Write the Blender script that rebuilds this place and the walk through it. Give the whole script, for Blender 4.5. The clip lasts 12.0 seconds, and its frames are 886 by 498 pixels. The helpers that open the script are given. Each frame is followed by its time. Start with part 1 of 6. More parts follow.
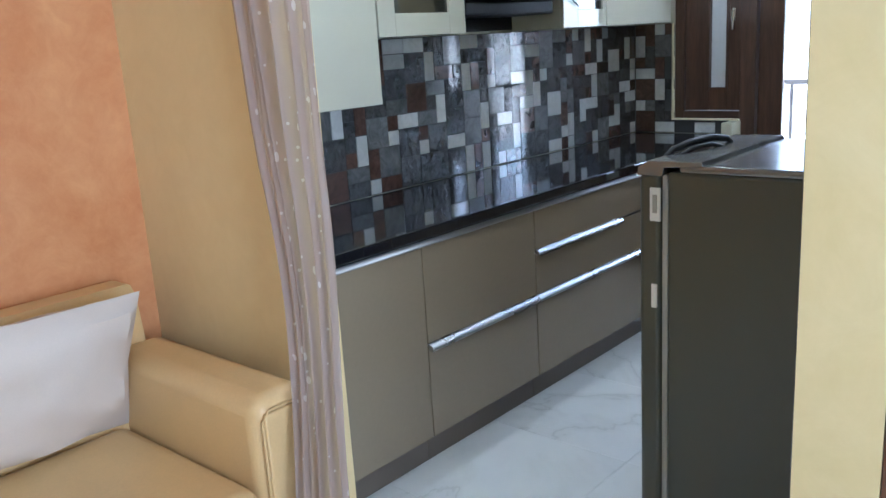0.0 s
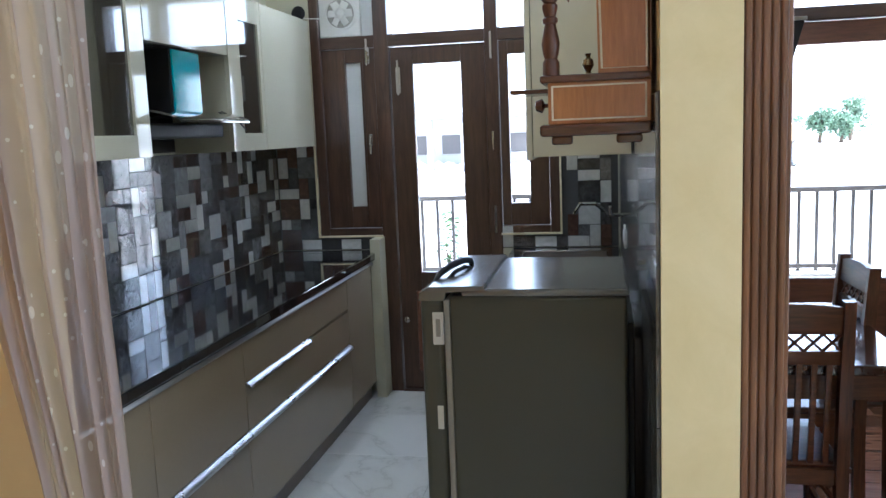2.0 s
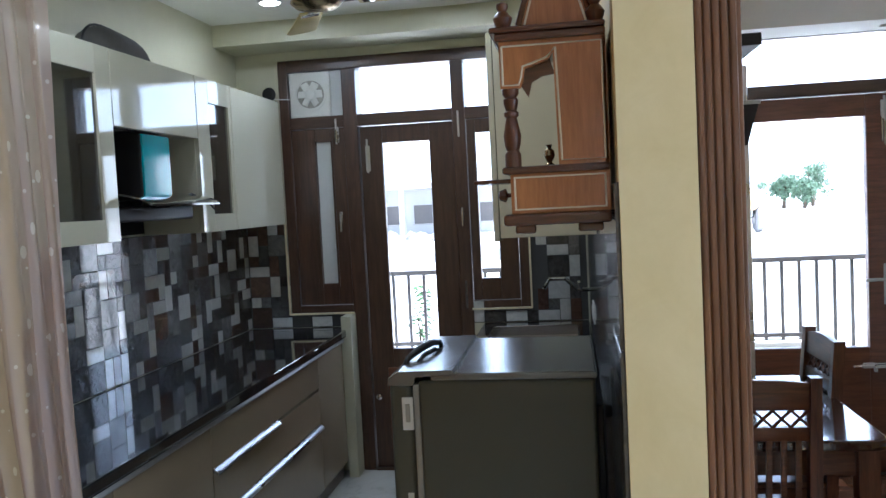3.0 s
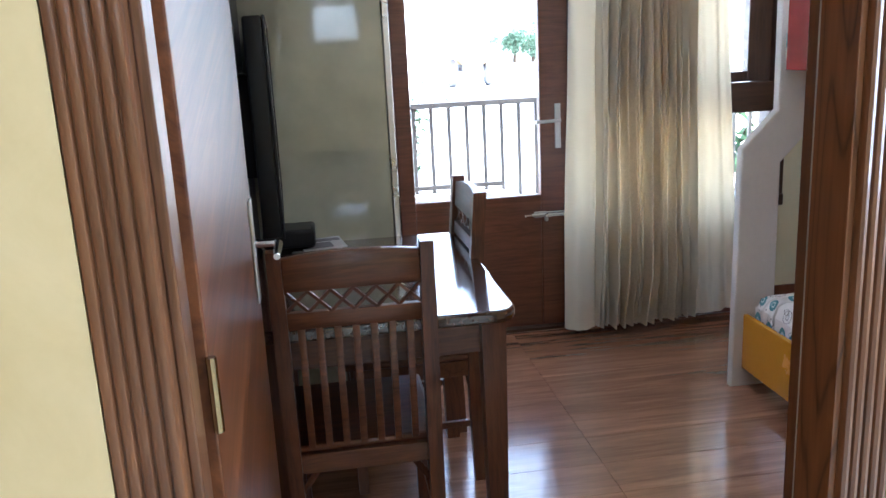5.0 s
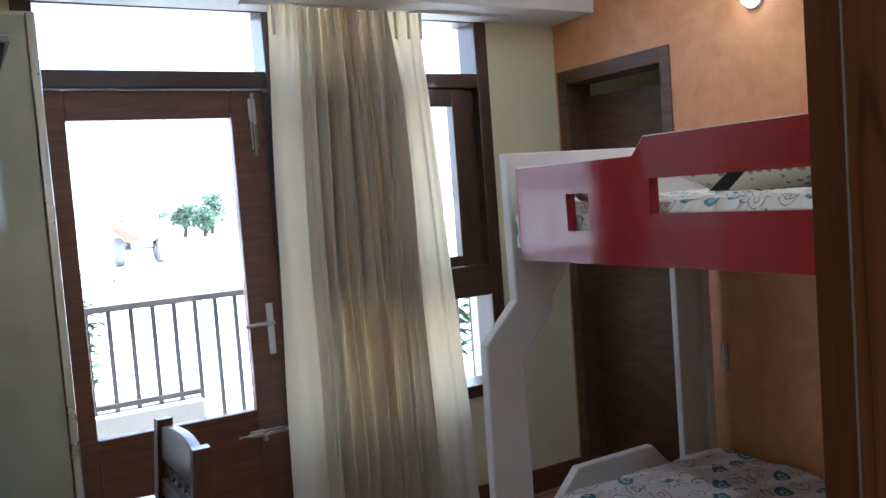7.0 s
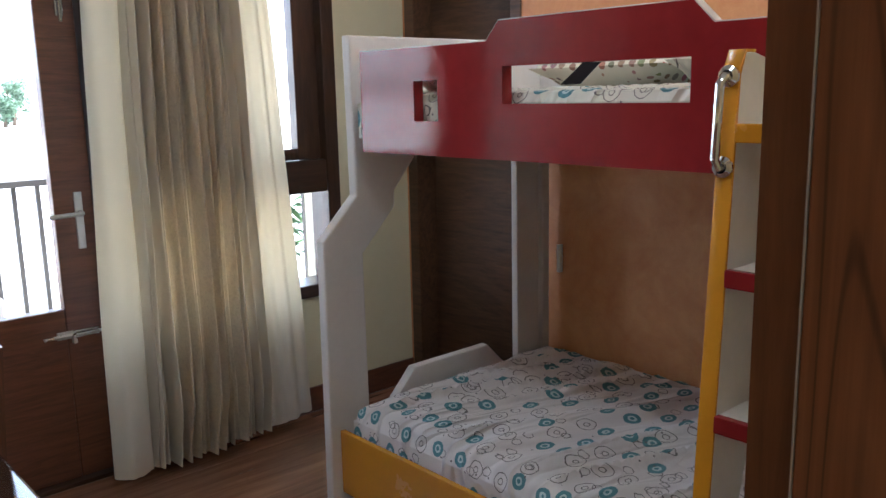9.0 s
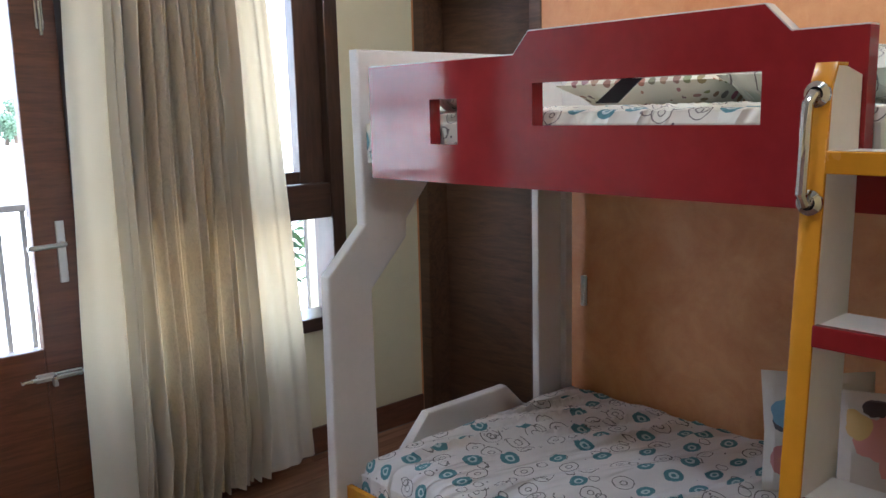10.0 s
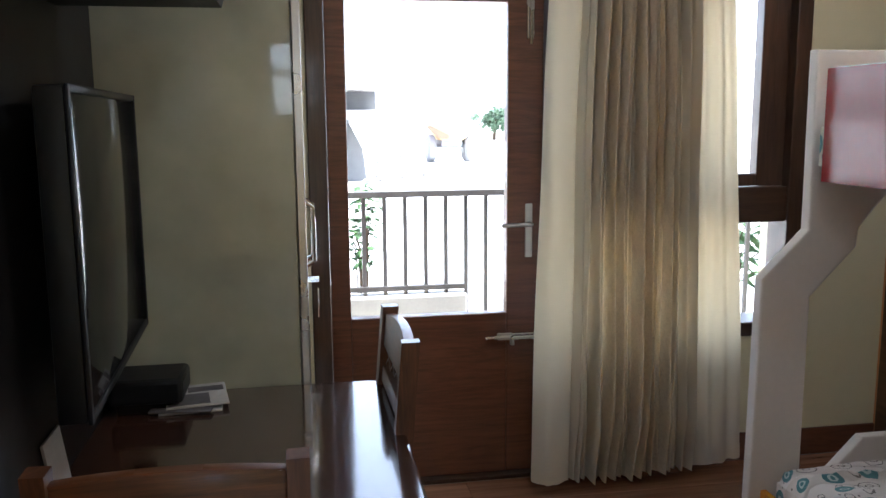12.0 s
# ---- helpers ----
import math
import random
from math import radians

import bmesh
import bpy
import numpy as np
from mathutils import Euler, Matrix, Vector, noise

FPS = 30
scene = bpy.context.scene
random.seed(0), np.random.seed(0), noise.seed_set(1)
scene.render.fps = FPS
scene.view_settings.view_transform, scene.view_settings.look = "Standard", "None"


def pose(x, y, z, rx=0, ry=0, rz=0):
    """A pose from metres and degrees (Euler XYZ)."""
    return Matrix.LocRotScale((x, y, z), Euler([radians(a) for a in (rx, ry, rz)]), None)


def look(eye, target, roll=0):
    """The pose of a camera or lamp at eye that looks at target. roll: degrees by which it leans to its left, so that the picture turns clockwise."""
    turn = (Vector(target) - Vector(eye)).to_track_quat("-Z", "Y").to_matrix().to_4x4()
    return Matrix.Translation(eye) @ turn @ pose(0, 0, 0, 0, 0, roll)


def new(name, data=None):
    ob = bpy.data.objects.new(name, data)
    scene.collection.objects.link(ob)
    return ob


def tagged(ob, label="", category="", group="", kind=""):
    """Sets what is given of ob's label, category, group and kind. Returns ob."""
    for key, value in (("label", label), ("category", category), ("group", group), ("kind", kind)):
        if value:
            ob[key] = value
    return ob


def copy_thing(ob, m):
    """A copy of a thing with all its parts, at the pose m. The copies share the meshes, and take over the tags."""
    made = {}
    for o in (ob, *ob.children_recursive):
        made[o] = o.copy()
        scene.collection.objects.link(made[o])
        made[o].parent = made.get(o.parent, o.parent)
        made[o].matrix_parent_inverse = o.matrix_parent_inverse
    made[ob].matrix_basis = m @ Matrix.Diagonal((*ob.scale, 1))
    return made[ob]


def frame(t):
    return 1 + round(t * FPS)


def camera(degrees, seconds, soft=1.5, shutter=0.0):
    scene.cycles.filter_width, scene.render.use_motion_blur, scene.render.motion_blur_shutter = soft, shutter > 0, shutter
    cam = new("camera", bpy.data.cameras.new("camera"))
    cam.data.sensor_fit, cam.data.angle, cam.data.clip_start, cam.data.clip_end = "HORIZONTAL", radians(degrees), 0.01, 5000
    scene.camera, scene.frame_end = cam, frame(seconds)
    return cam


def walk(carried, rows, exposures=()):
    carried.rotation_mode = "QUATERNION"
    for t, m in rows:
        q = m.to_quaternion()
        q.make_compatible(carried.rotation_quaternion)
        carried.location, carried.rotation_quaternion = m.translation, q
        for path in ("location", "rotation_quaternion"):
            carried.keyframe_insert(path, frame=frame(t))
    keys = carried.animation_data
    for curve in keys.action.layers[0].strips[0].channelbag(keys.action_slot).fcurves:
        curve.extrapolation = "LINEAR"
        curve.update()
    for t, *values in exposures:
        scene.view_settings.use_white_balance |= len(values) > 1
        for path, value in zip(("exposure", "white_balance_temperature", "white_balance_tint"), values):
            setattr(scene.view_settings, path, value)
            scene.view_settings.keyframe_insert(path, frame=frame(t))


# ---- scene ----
cam = camera(56.0, 12.0)
PATH = [
    (0, (0.064, 0.109, 1.481), (-1.229, 1.557, 1.001), -3.6),
    (0.5, (-0.202, -0.019, 1.483), (-1.035, 1.684, 0.846), -3.7),
    (1, (-0.287, -0.066, 1.48), (-0.834, 1.739, 0.816), -2.7),
    (1.5, (-0.435, -0.068, 1.501), (-0.85, 1.816, 0.973), -2.4),
    (2, (-0.492, -0.082, 1.558), (-0.867, 1.863, 1.283), -2.3),
    (2.5, (-0.5, -0.093, 1.606), (-0.854, 1.874, 1.546), -2.2),
    (3, (-0.475, -0.091, 1.6), (-0.782, 1.882, 1.486), -2.9),
    (3.5, (-0.306, -0.006, 1.531), (-0.541, 1.959, 1.241), -3.8),
    (3.7, (-0.202, 0.068, 1.496), (-0.38, 2.031, 1.161), -3.8),
    (5.5, (0.068, 0.873, 1.462), (0.509, 2.762, 0.974), -1.9),
    (6, (0.141, 1.097, 1.514), (0.769, 2.968, 1.193), -2.0),
    (6.5, (0.102, 1.19, 1.56), (0.988, 2.978, 1.425), -4.2),
    (6.6, (0.081, 1.199, 1.564), (1.019, 2.962, 1.46), -4.3),
    (8.3, (0.002, 1.213, 1.498), (1.105, 2.847, 1.16), -2.6),
    (8.5, (0.035, 1.252, 1.494), (1.201, 2.835, 1.128), -2.2),
    (9, (0.098, 1.355, 1.494), (1.409, 2.819, 1.124), -1.3),
    (9.5, (0.215, 1.477, 1.502), (1.553, 2.922, 1.157), -0.8),
    (10, (0.248, 1.597, 1.503), (1.562, 3.067, 1.172), -1.4),
    (10.5, (0.23, 1.671, 1.482), (1.35, 3.301, 1.181), -2.7),
    (11, (0.21, 1.66, 1.506), (1.021, 3.469, 1.242), -1.9),
    (11.5, (0.267, 1.513, 1.505), (0.823, 3.415, 1.238), -0.7),
    (11.6, (0.269, 1.499, 1.501), (0.797, 3.407, 1.217), -0.3),
    (12, (0.266, 1.395, 1.496), (0.6, 3.342, 1.185), -0.4),
]
EXPOSURES = [  # seconds, stops, kelvin
    (0.0, 3.05, 4780), (1.0, 3.2, 5000), (1.5, 3.05, 4950), (2.5, 2.32, 5100), (3.0, 2.28, 5000), (3.5, 2.5, 5000), (5.5, 3.08, 5000), (6.0, 2.87, 4950),
    (6.5, 2.42, 4850), (8.5, 2.28, 5350), (9.5, 2.93, 5150), (10.5, 2.48, 5150), (11.0, 1.95, 4950), (12.0, 2.42, 5450)]
walk(cam, [(t, look(eye, target, roll)) for t, eye, target, roll in PATH], [(t, e, k, 10) for t, e, k in EXPOSURES])

# ---- world, sun, lights ----
world = bpy.data.worlds.new("sky")
scene.world = world
world.use_nodes = True
wt = world.node_tree
sky = wt.nodes.new("ShaderNodeTexSky")
sky.sky_type = 'NISHITA'
sky.sun_disc = False
SUN_EL, SUN_AZ = radians(62), radians(96)
sky.sun_elevation, sky.sun_rotation = SUN_EL, SUN_AZ
sky.dust_density = 1.0
haze = wt.nodes.new("ShaderNodeHueSaturation")  # white, hazy sky
haze.inputs["Saturation"].default_value, haze.inputs["Value"].default_value = 0.35, 1.25
wt.links.new(sky.outputs[0], haze.inputs["Color"])
wt.links.new(haze.outputs[0], wt.nodes["Background"].inputs[0])
wt.nodes["Background"].inputs[1].default_value = 0.15

sun = new("sun", bpy.data.lights.new("sun", 'SUN'))
sun.data.energy, sun.data.angle, sun.data.color = 5.0, radians(0.6), (1.0, 0.95, 0.87)
sun_dir = Vector((math.sin(SUN_AZ) * math.cos(SUN_EL), math.cos(SUN_AZ) * math.cos(SUN_EL), math.sin(SUN_EL)))
sun.matrix_world = look(sun_dir * 20, (0, 0, 0))


def area(name, eye, target, w, h, watts, color=(1, 1, 1)):
    ob = new(name, bpy.data.lights.new(name, 'AREA'))
    ob.data.shape, ob.data.size, ob.data.size_y, ob.data.energy, ob.data.color = 'RECTANGLE', w, h, watts, color
    ob.matrix_world = look(eye, target)
    return ob


# Added fill for the living room; its east wall has no window.
area("living_fill_light", (2.95, 0.0, 1.5), (0.0, 0.0, 1.3), 1.8, 1.3, 17, (0.92, 0.96, 1.0))


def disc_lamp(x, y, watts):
    """The light of one downlight, known or added as fill, just under its disc."""
    ob = new("downlight_or_fill_lamp", bpy.data.lights.new("downlight_or_fill_lamp", 'AREA'))
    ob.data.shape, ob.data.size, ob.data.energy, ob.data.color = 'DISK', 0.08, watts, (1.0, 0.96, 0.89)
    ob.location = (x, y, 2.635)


# ---- materials ----
def nodes_of(name):
    m = bpy.data.materials.new(name)
    m.use_nodes = True
    t = m.node_tree
    return m, t, t.nodes["Principled BSDF"]


def coords(t, scale=(1, 1, 1), rot=(0, 0, 0)):
    tc = t.nodes.new("ShaderNodeTexCoord")
    mp = t.nodes.new("ShaderNodeMapping")
    mp.inputs["Scale"].default_value = scale
    mp.inputs["Rotation"].default_value = [radians(a) for a in rot]
    t.links.new(tc.outputs["Object"], mp.inputs["Vector"])
    return mp.outputs["Vector"]


def noise_tex(t, vec, scale, detail=4.0, rough=0.55, distort=0.0):
    n = t.nodes.new("ShaderNodeTexNoise")
    n.inputs["Scale"].default_value, n.inputs["Detail"].default_value = scale, detail
    n.inputs["Roughness"].default_value, n.inputs["Distortion"].default_value = rough, distort
    t.links.new(vec, n.inputs["Vector"])
    return n.outputs["Fac"]


def ramp(t, fac, stops):
    r = t.nodes.new("ShaderNodeValToRGB")
    el = r.color_ramp.elements
    while len(el) < len(stops):
        el.new(0.5)
    for e, (p, c) in zip(el, stops):
        e.position, e.color = p, (*c, 1) if len(c) == 3 else c
    t.links.new(fac, r.inputs["Fac"])
    return r.outputs["Color"]


def mix(t, fac, a, b, mode='MIX'):
    n = t.nodes.new("ShaderNodeMix")
    n.data_type, n.blend_type = 'RGBA', mode
    for sock, v in ((n.inputs[0], fac), (n.inputs[6], a), (n.inputs[7], b)):
        if isinstance(v, (int, float)):
            sock.default_value = v
        elif isinstance(v, tuple):
            sock.default_value = (*v, 1)
        else:
            t.links.new(v, sock)
    return n.outputs[2]


def math_node(t, op, a, b=0.0):
    n = t.nodes.new("ShaderNodeMath")
    n.operation = op
    for sock, v in zip(n.inputs, (a, b)):
        if isinstance(v, (int, float)):
            sock.default_value = v
        else:
            t.links.new(v, sock)
    return n.outputs[0]


def bump(t, b, fac, strength, dist=0.002):
    n = t.nodes.new("ShaderNodeBump")
    n.inputs["Strength"].default_value, n.inputs["Distance"].default_value = strength, dist
    t.links.new(fac, n.inputs["Height"])
    t.links.new(n.outputs["Normal"], b.inputs["Normal"])


def scaled(c, k):
    return tuple(min(1.0, v * k) for v in c)


def plain(name, c, rough=0.5, metal=0.0, var=0.10, big=2.5, fine=60.0, bmp=0.15, coat=0.0, spec=0.5):
    """Paint, plastic, metal: colour with two scales of unevenness and a fine relief."""
    m, t, b = nodes_of(name)
    v = coords(t)
    n1, n2 = noise_tex(t, v, big, 5), noise_tex(t, v, fine, 3)
    c1 = ramp(t, n1, [(0.3, scaled(c, 1 - var)), (0.7, scaled(c, 1 + var))])
    c2 = mix(t, 0.35, c1, ramp(t, n2, [(0.3, scaled(c, 1 - var)), (0.7, scaled(c, 1 + var))]))
    t.links.new(c2, b.inputs["Base Color"])
    rr = ramp(t, n1, [(0.3, (max(0.02, rough * 0.85),) * 3), (0.7, (min(1, rough * 1.15),) * 3)])
    t.links.new(rr, b.inputs["Roughness"])
    b.inputs["Metallic"].default_value = metal
    b.inputs["Coat Weight"].default_value = coat
    b.inputs["Coat Roughness"].default_value = 0.06
    b.inputs["Specular IOR Level"].default_value = spec
    if bmp:
        bump(t, b, n2, bmp, 0.001)
    return m


def wood(name, dark, light, along='x', rough=0.35, coat=0.3, ring=1.0, rot=(0, 0, 0), fine=1.0, rnd=False, soft=0.08, ripple=0.0):
    """Grain stretched along one axis, with broad figure and fine pores."""
    m, t, b = nodes_of(name)
    k = {'x': (0.8, 9, 9), 'y': (9, 0.8, 9), 'z': (9, 9, 0.8)}[along]
    v = coords(t, (1, 1, 1), rot)
    st = t.nodes.new("ShaderNodeMapping")
    st.inputs["Scale"].default_value = tuple(a * ring for a in k)
    t.links.new(v, st.inputs["Vector"])
    v = st.outputs["Vector"]
    if rnd:
        oi = t.nodes.new("ShaderNodeObjectInfo")
        ad = t.nodes.new("ShaderNodeVectorMath")
        ad.operation = 'ADD'
        sc = math_node(t, 'MULTIPLY', oi.outputs["Random"], 40.0)
        t.links.new(v, ad.inputs[0])
        t.links.new(sc, ad.inputs[1])
        v = ad.outputs[0]
    n1 = noise_tex(t, v, 1.0, 6, 0.6, 1.6)
    n2 = noise_tex(t, v, 7.0 * fine, 5, 0.7, 0.3)
    c1 = ramp(t, n1, [(0.30, dark), (0.47, tuple((a + c) / 2 for a, c in zip(dark, light))), (0.52, scaled(dark, 1.1)), (0.70, light)])
    c2 = mix(t, 0.4, c1, ramp(t, n2, [(0.35, scaled(dark, 0.75)), (0.65, light)]))
    if rnd:
        c2 = mix(t, 1.0, c2, ramp(t, oi.outputs["Random"], [(0, (0.82, 0.82, 0.82)), (1, (1, 1, 1))]), 'MULTIPLY')
    t.links.new(c2, b.inputs["Base Color"])
    b.inputs["Roughness"].default_value = rough
    b.inputs["Coat Weight"].default_value = coat
    b.inputs["Coat Roughness"].default_value = soft
    bump(t, b, n2, 0.12, 0.001)
    if ripple:  # a clear film that lies unevenly on the wood
        film = t.nodes.new("ShaderNodeBump")
        film.inputs["Strength"].default_value, film.inputs["Distance"].default_value = ripple, 0.004
        t.links.new(noise_tex(t, coords(t, (1, 2.6, 1)), 13, 4, 0.6, 1.2), film.inputs["Height"])
        t.links.new(film.outputs["Normal"], b.inputs["Coat Normal"])
    return m


def figured(name, dark, light):
    """Veneer with long closed growth rings, fine lines along the grain."""
    m, t, b = nodes_of(name)
    st = t.nodes.new("ShaderNodeMapping")
    st.inputs["Scale"].default_value = (9.0, 9.0, 1.15)
    t.links.new(coords(t), st.inputs["Vector"])
    n = noise_tex(t, st.outputs["Vector"], 0.9, 1, 0.4, 0.5)
    rings = math_node(t, 'PINGPONG', math_node(t, 'MULTIPLY', n, 13.0), 0.5)
    fs = t.nodes.new("ShaderNodeMapping")
    fs.inputs["Scale"].default_value = (160.0, 160.0, 5.0)
    t.links.new(coords(t), fs.inputs["Vector"])
    pores = noise_tex(t, fs.outputs["Vector"], 1.0, 4, 0.6)
    mid = tuple((a + 2 * c) / 3 for a, c in zip(dark, light))
    c1 = ramp(t, rings, [(0.0, dark), (0.035, scaled(dark, 1.5)), (0.11, mid), (0.5, light)])
    c2 = mix(t, 0.35, c1, ramp(t, pores, [(0.3, scaled(dark, 1.4)), (0.7, light)]))
    t.links.new(c2, b.inputs["Base Color"])
    b.inputs["Roughness"].default_value = 0.38
    b.inputs["Coat Weight"].default_value, b.inputs["Coat Roughness"].default_value = 0.06, 0.25
    bump(t, b, pores, 0.1, 0.0006)
    return m


def glass(name, tint=(1, 1, 1), rough=0.0):
    m, t, b = nodes_of(name)
    b.inputs["Base Color"].default_value = (*tint, 1)
    b.inputs["Transmission Weight"].default_value = 1.0
    b.inputs["Roughness"].default_value = rough
    b.inputs["IOR"].default_value = 1.02 if rough == 0 else 1.3
    return m


def stucco(name, c, c2, blotch=1.6, rough=0.55, bmp=0.35):
    """Hand-worked wall paint with cloudy patches."""
    m, t, b = nodes_of(name)
    v = coords(t)
    n1, n2, n3 = noise_tex(t, v, blotch, 6, 0.65, 0.6), noise_tex(t, v, 9, 6, 0.7, 1.0), noise_tex(t, v, 90, 3)
    a = ramp(t, n1, [(0.3, c), (0.72, c2)])
    d = mix(t, 0.35, a, ramp(t, n2, [(0.3, c), (0.7, c2)]))
    t.links.new(d, b.inputs["Base Color"])
    b.inputs["Roughness"].default_value = rough
    bump(t, b, mix(t, 0.4, n2, n3), bmp, 0.002)
    return m


M_pier = stucco("pale_yellow_paint", (0.65, 0.53, 0.255), (0.77, 0.65, 0.365), 3.0, 0.45, 0.18)
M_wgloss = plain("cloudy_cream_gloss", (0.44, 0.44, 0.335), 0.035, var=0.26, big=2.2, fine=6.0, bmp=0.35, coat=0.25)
M_cream = stucco("cream_wall_paint", (0.70, 0.64, 0.42), (0.76, 0.70, 0.48), 1.2, 0.6, 0.15)
M_yellow = stucco("yellow_wall_paint", (0.70, 0.54, 0.268), (0.79, 0.64, 0.345), 2.2, 0.45, 0.18)
M_orange = stucco("orange_textured_paint", (0.50, 0.180, 0.056), (0.72, 0.385, 0.165), 3.2, 0.45, 0.5)
M_white = plain("white_ceiling_paint", (0.78, 0.78, 0.74), 0.7, var=0.03, bmp=0.1)
M_kwall = stucco("olive_cream_paint", (0.48, 0.465, 0.335), (0.55, 0.535, 0.395), 1.0, 0.55, 0.12)
M_frame = wood("dark_window_timber", (0.035, 0.017, 0.010), (0.095, 0.046, 0.026), 'z', 0.35, 0.3)
M_frameh = wood("dark_window_timber_across", (0.035, 0.017, 0.010), (0.095, 0.046, 0.026), 'x', 0.35, 0.3)
M_doorp = wood("brown_door_panel", (0.095, 0.034, 0.017), (0.215, 0.079, 0.039), 'x', 0.38, 0.3)
M_veneer = wood("figured_door_veneer", (0.055, 0.017, 0.006), (0.235, 0.085, 0.025), 'z', 0.38, 0.12, 0.45, (70, 0, 0), 0.6, soft=0.22)
M_casing = wood("walnut_door_casing", (0.080, 0.034, 0.015), (0.235, 0.105, 0.042), 'z', 0.32, 0.3, 0.7)
M_figured = figured("figured_jamb_veneer", (0.042, 0.017, 0.007), (0.235, 0.100, 0.038))
M_darkdoor = wood("dark_inner_door", (0.055, 0.025, 0.012), (0.17, 0.080, 0.036), 'y', 0.5, 0.0, 0.7)
M_plank = wood("laminate_plank", (0.21, 0.096, 0.054), (0.49, 0.255, 0.15), 'x', 0.22, 1.0, 0.42, fine=0.8, rnd=True, soft=0.14)
M_chair = wood("dark_stained_chair_wood", (0.055, 0.018, 0.008), (0.185, 0.066, 0.026), 'z', 0.34, 0.22)
M_chairx = wood("dark_stained_rail_wood", (0.062, 0.021, 0.009), (0.21, 0.076, 0.029), 'x', 0.34, 0.22)
M_table = wood("polished_tabletop", (0.028, 0.012, 0.008), (0.080, 0.034, 0.020), 'y', 0.12, 1.0, soft=0.05, ripple=0.07)
M_granite = plain("black_granite", (0.010, 0.010, 0.012), 0.03, var=0.5, big=30, fine=160, bmp=0.0, spec=0.8, coat=0.6)
M_taupe = plain("taupe_laminate", (0.262, 0.208, 0.134), 0.20, var=0.05, big=1.5, bmp=0.04, coat=0.25)
M_taupe_d = plain("taupe_kickboard", (0.15, 0.12, 0.09), 0.35, var=0.06)
M_alu = plain("brushed_aluminium", (0.56, 0.555, 0.54), 0.28, 1.0, var=0.05, fine=200, bmp=0.05)
M_alu_dull = plain("dull_grey_aluminium", (0.34, 0.33, 0.31), 0.42, 0.7, var=0.06, fine=200, bmp=0.05)
M_chrome = plain("chrome", (0.58, 0.57, 0.56), 0.08, 1.0, var=0.03, bmp=0.0)
M_gloss = plain("cream_gloss_laminate", (0.56, 0.55, 0.435), 0.045, var=0.02, big=1.0, bmp=0.0, coat=0.6)
M_cabin = plain("cabinet_inside", (0.16, 0.15, 0.12), 0.5, var=0.05)
M_fridge = plain("graphite_fridge_steel", (0.072, 0.074, 0.056), 0.34, 0.15, var=0.03, big=0.8, fine=300, bmp=0.06, coat=0.05)
M_fridge_top = plain("grey_fridge_top", (0.20, 0.20, 0.19), 0.20, 0.5, var=0.06, bmp=0.04)
M_seal = plain("grey_door_seal", (0.34, 0.33, 0.29), 0.5, var=0.08)
M_label = plain("white_sticker", (0.70, 0.70, 0.66), 0.4, var=0.04)
M_black = plain("black_plastic", (0.010, 0.010, 0.011), 0.45, var=0.2, bmp=0.05, spec=0.3)
M_screen = plain("black_screen_glass", (0.006, 0.006, 0.007), 0.06, var=0.1, bmp=0.0, spec=0.25)
M_shelf = plain("matt_dark_laminate", (0.020, 0.018, 0.018), 0.5, var=0.15, bmp=0.05, spec=0.3)
# Leaf green lifted and greyed, so the colour itself carries distance haze.
M_leaf_far = plain("hazed_leaf", (0.11, 0.17, 0.10), 0.7, var=0.3, big=3)
M_dkglass = plain("smoked_cabinet_glass", (0.030, 0.029, 0.022), 0.02, var=0.05, bmp=0.0, coat=1.0, spec=1.0)
M_teal = plain("teal_film", (0.02, 0.36, 0.44), 0.12, var=0.10, big=8, bmp=0.3, coat=0.3)
M_red = plain("glossy_red_enamel", (0.245, 0.020, 0.021), 0.07, var=0.14, big=3, fine=22, bmp=0.4, coat=0.0, spec=0.30)
M_white_en = plain("white_enamel", (0.71, 0.668, 0.63), 0.35, var=0.05, big=4, bmp=0.12, coat=0.1)
M_mustard = plain("mustard_enamel", (0.62, 0.27, 0.012), 0.25, var=0.06, big=4, bmp=0.1, coat=0.3)
M_leather = plain("tan_leatherette", (0.65, 0.455, 0.21), 0.40, var=0.08, big=5, fine=140, bmp=0.3)
M_cushion = plain("pale_fabric", (0.62, 0.55, 0.48), 0.85, var=0.06, big=6, fine=260, bmp=0.3)
M_temple = wood("orange_teak", (0.33, 0.125, 0.034), (0.52, 0.225, 0.070), 'z', 0.3, 0.4, 1.3)
M_temple_d = wood("dark_teak_moulding", (0.055, 0.020, 0.010), (0.15, 0.055, 0.025), 'x', 0.25, 0.5)
M_ivory = plain("ivory_beading", (0.72, 0.66, 0.50), 0.4, var=0.05)
M_brass = plain("bronze_metal", (0.35, 0.27, 0.14), 0.22, 1.0, var=0.1, bmp=0.05)
M_gold = plain("gold_fan_blade", (0.55, 0.43, 0.13), 0.3, 0.4, var=0.08)
M_rail = plain("grey_brown_railing_paint", (0.10, 0.09, 0.085), 0.5, var=0.1)
M_concrete = plain("pale_balcony_render", (0.38, 0.36, 0.33), 0.8, var=0.10, big=3, bmp=0.3)
M_pot = plain("terracotta", (0.38, 0.15, 0.08), 0.8, var=0.15, bmp=0.3)
M_leaf = plain("green_leaf", (0.06, 0.12, 0.035), 0.5, var=0.35, big=20, bmp=0.1)
M_bark = plain("bark", (0.10, 0.07, 0.045), 0.9, var=0.3, big=9, bmp=0.5)
# Grey darkened to carry the shade inside the landing and under the stair.
M_shade_grey = plain("shaded_grey_wall", (0.15, 0.15, 0.15), 0.85, var=0.25, big=1.2)
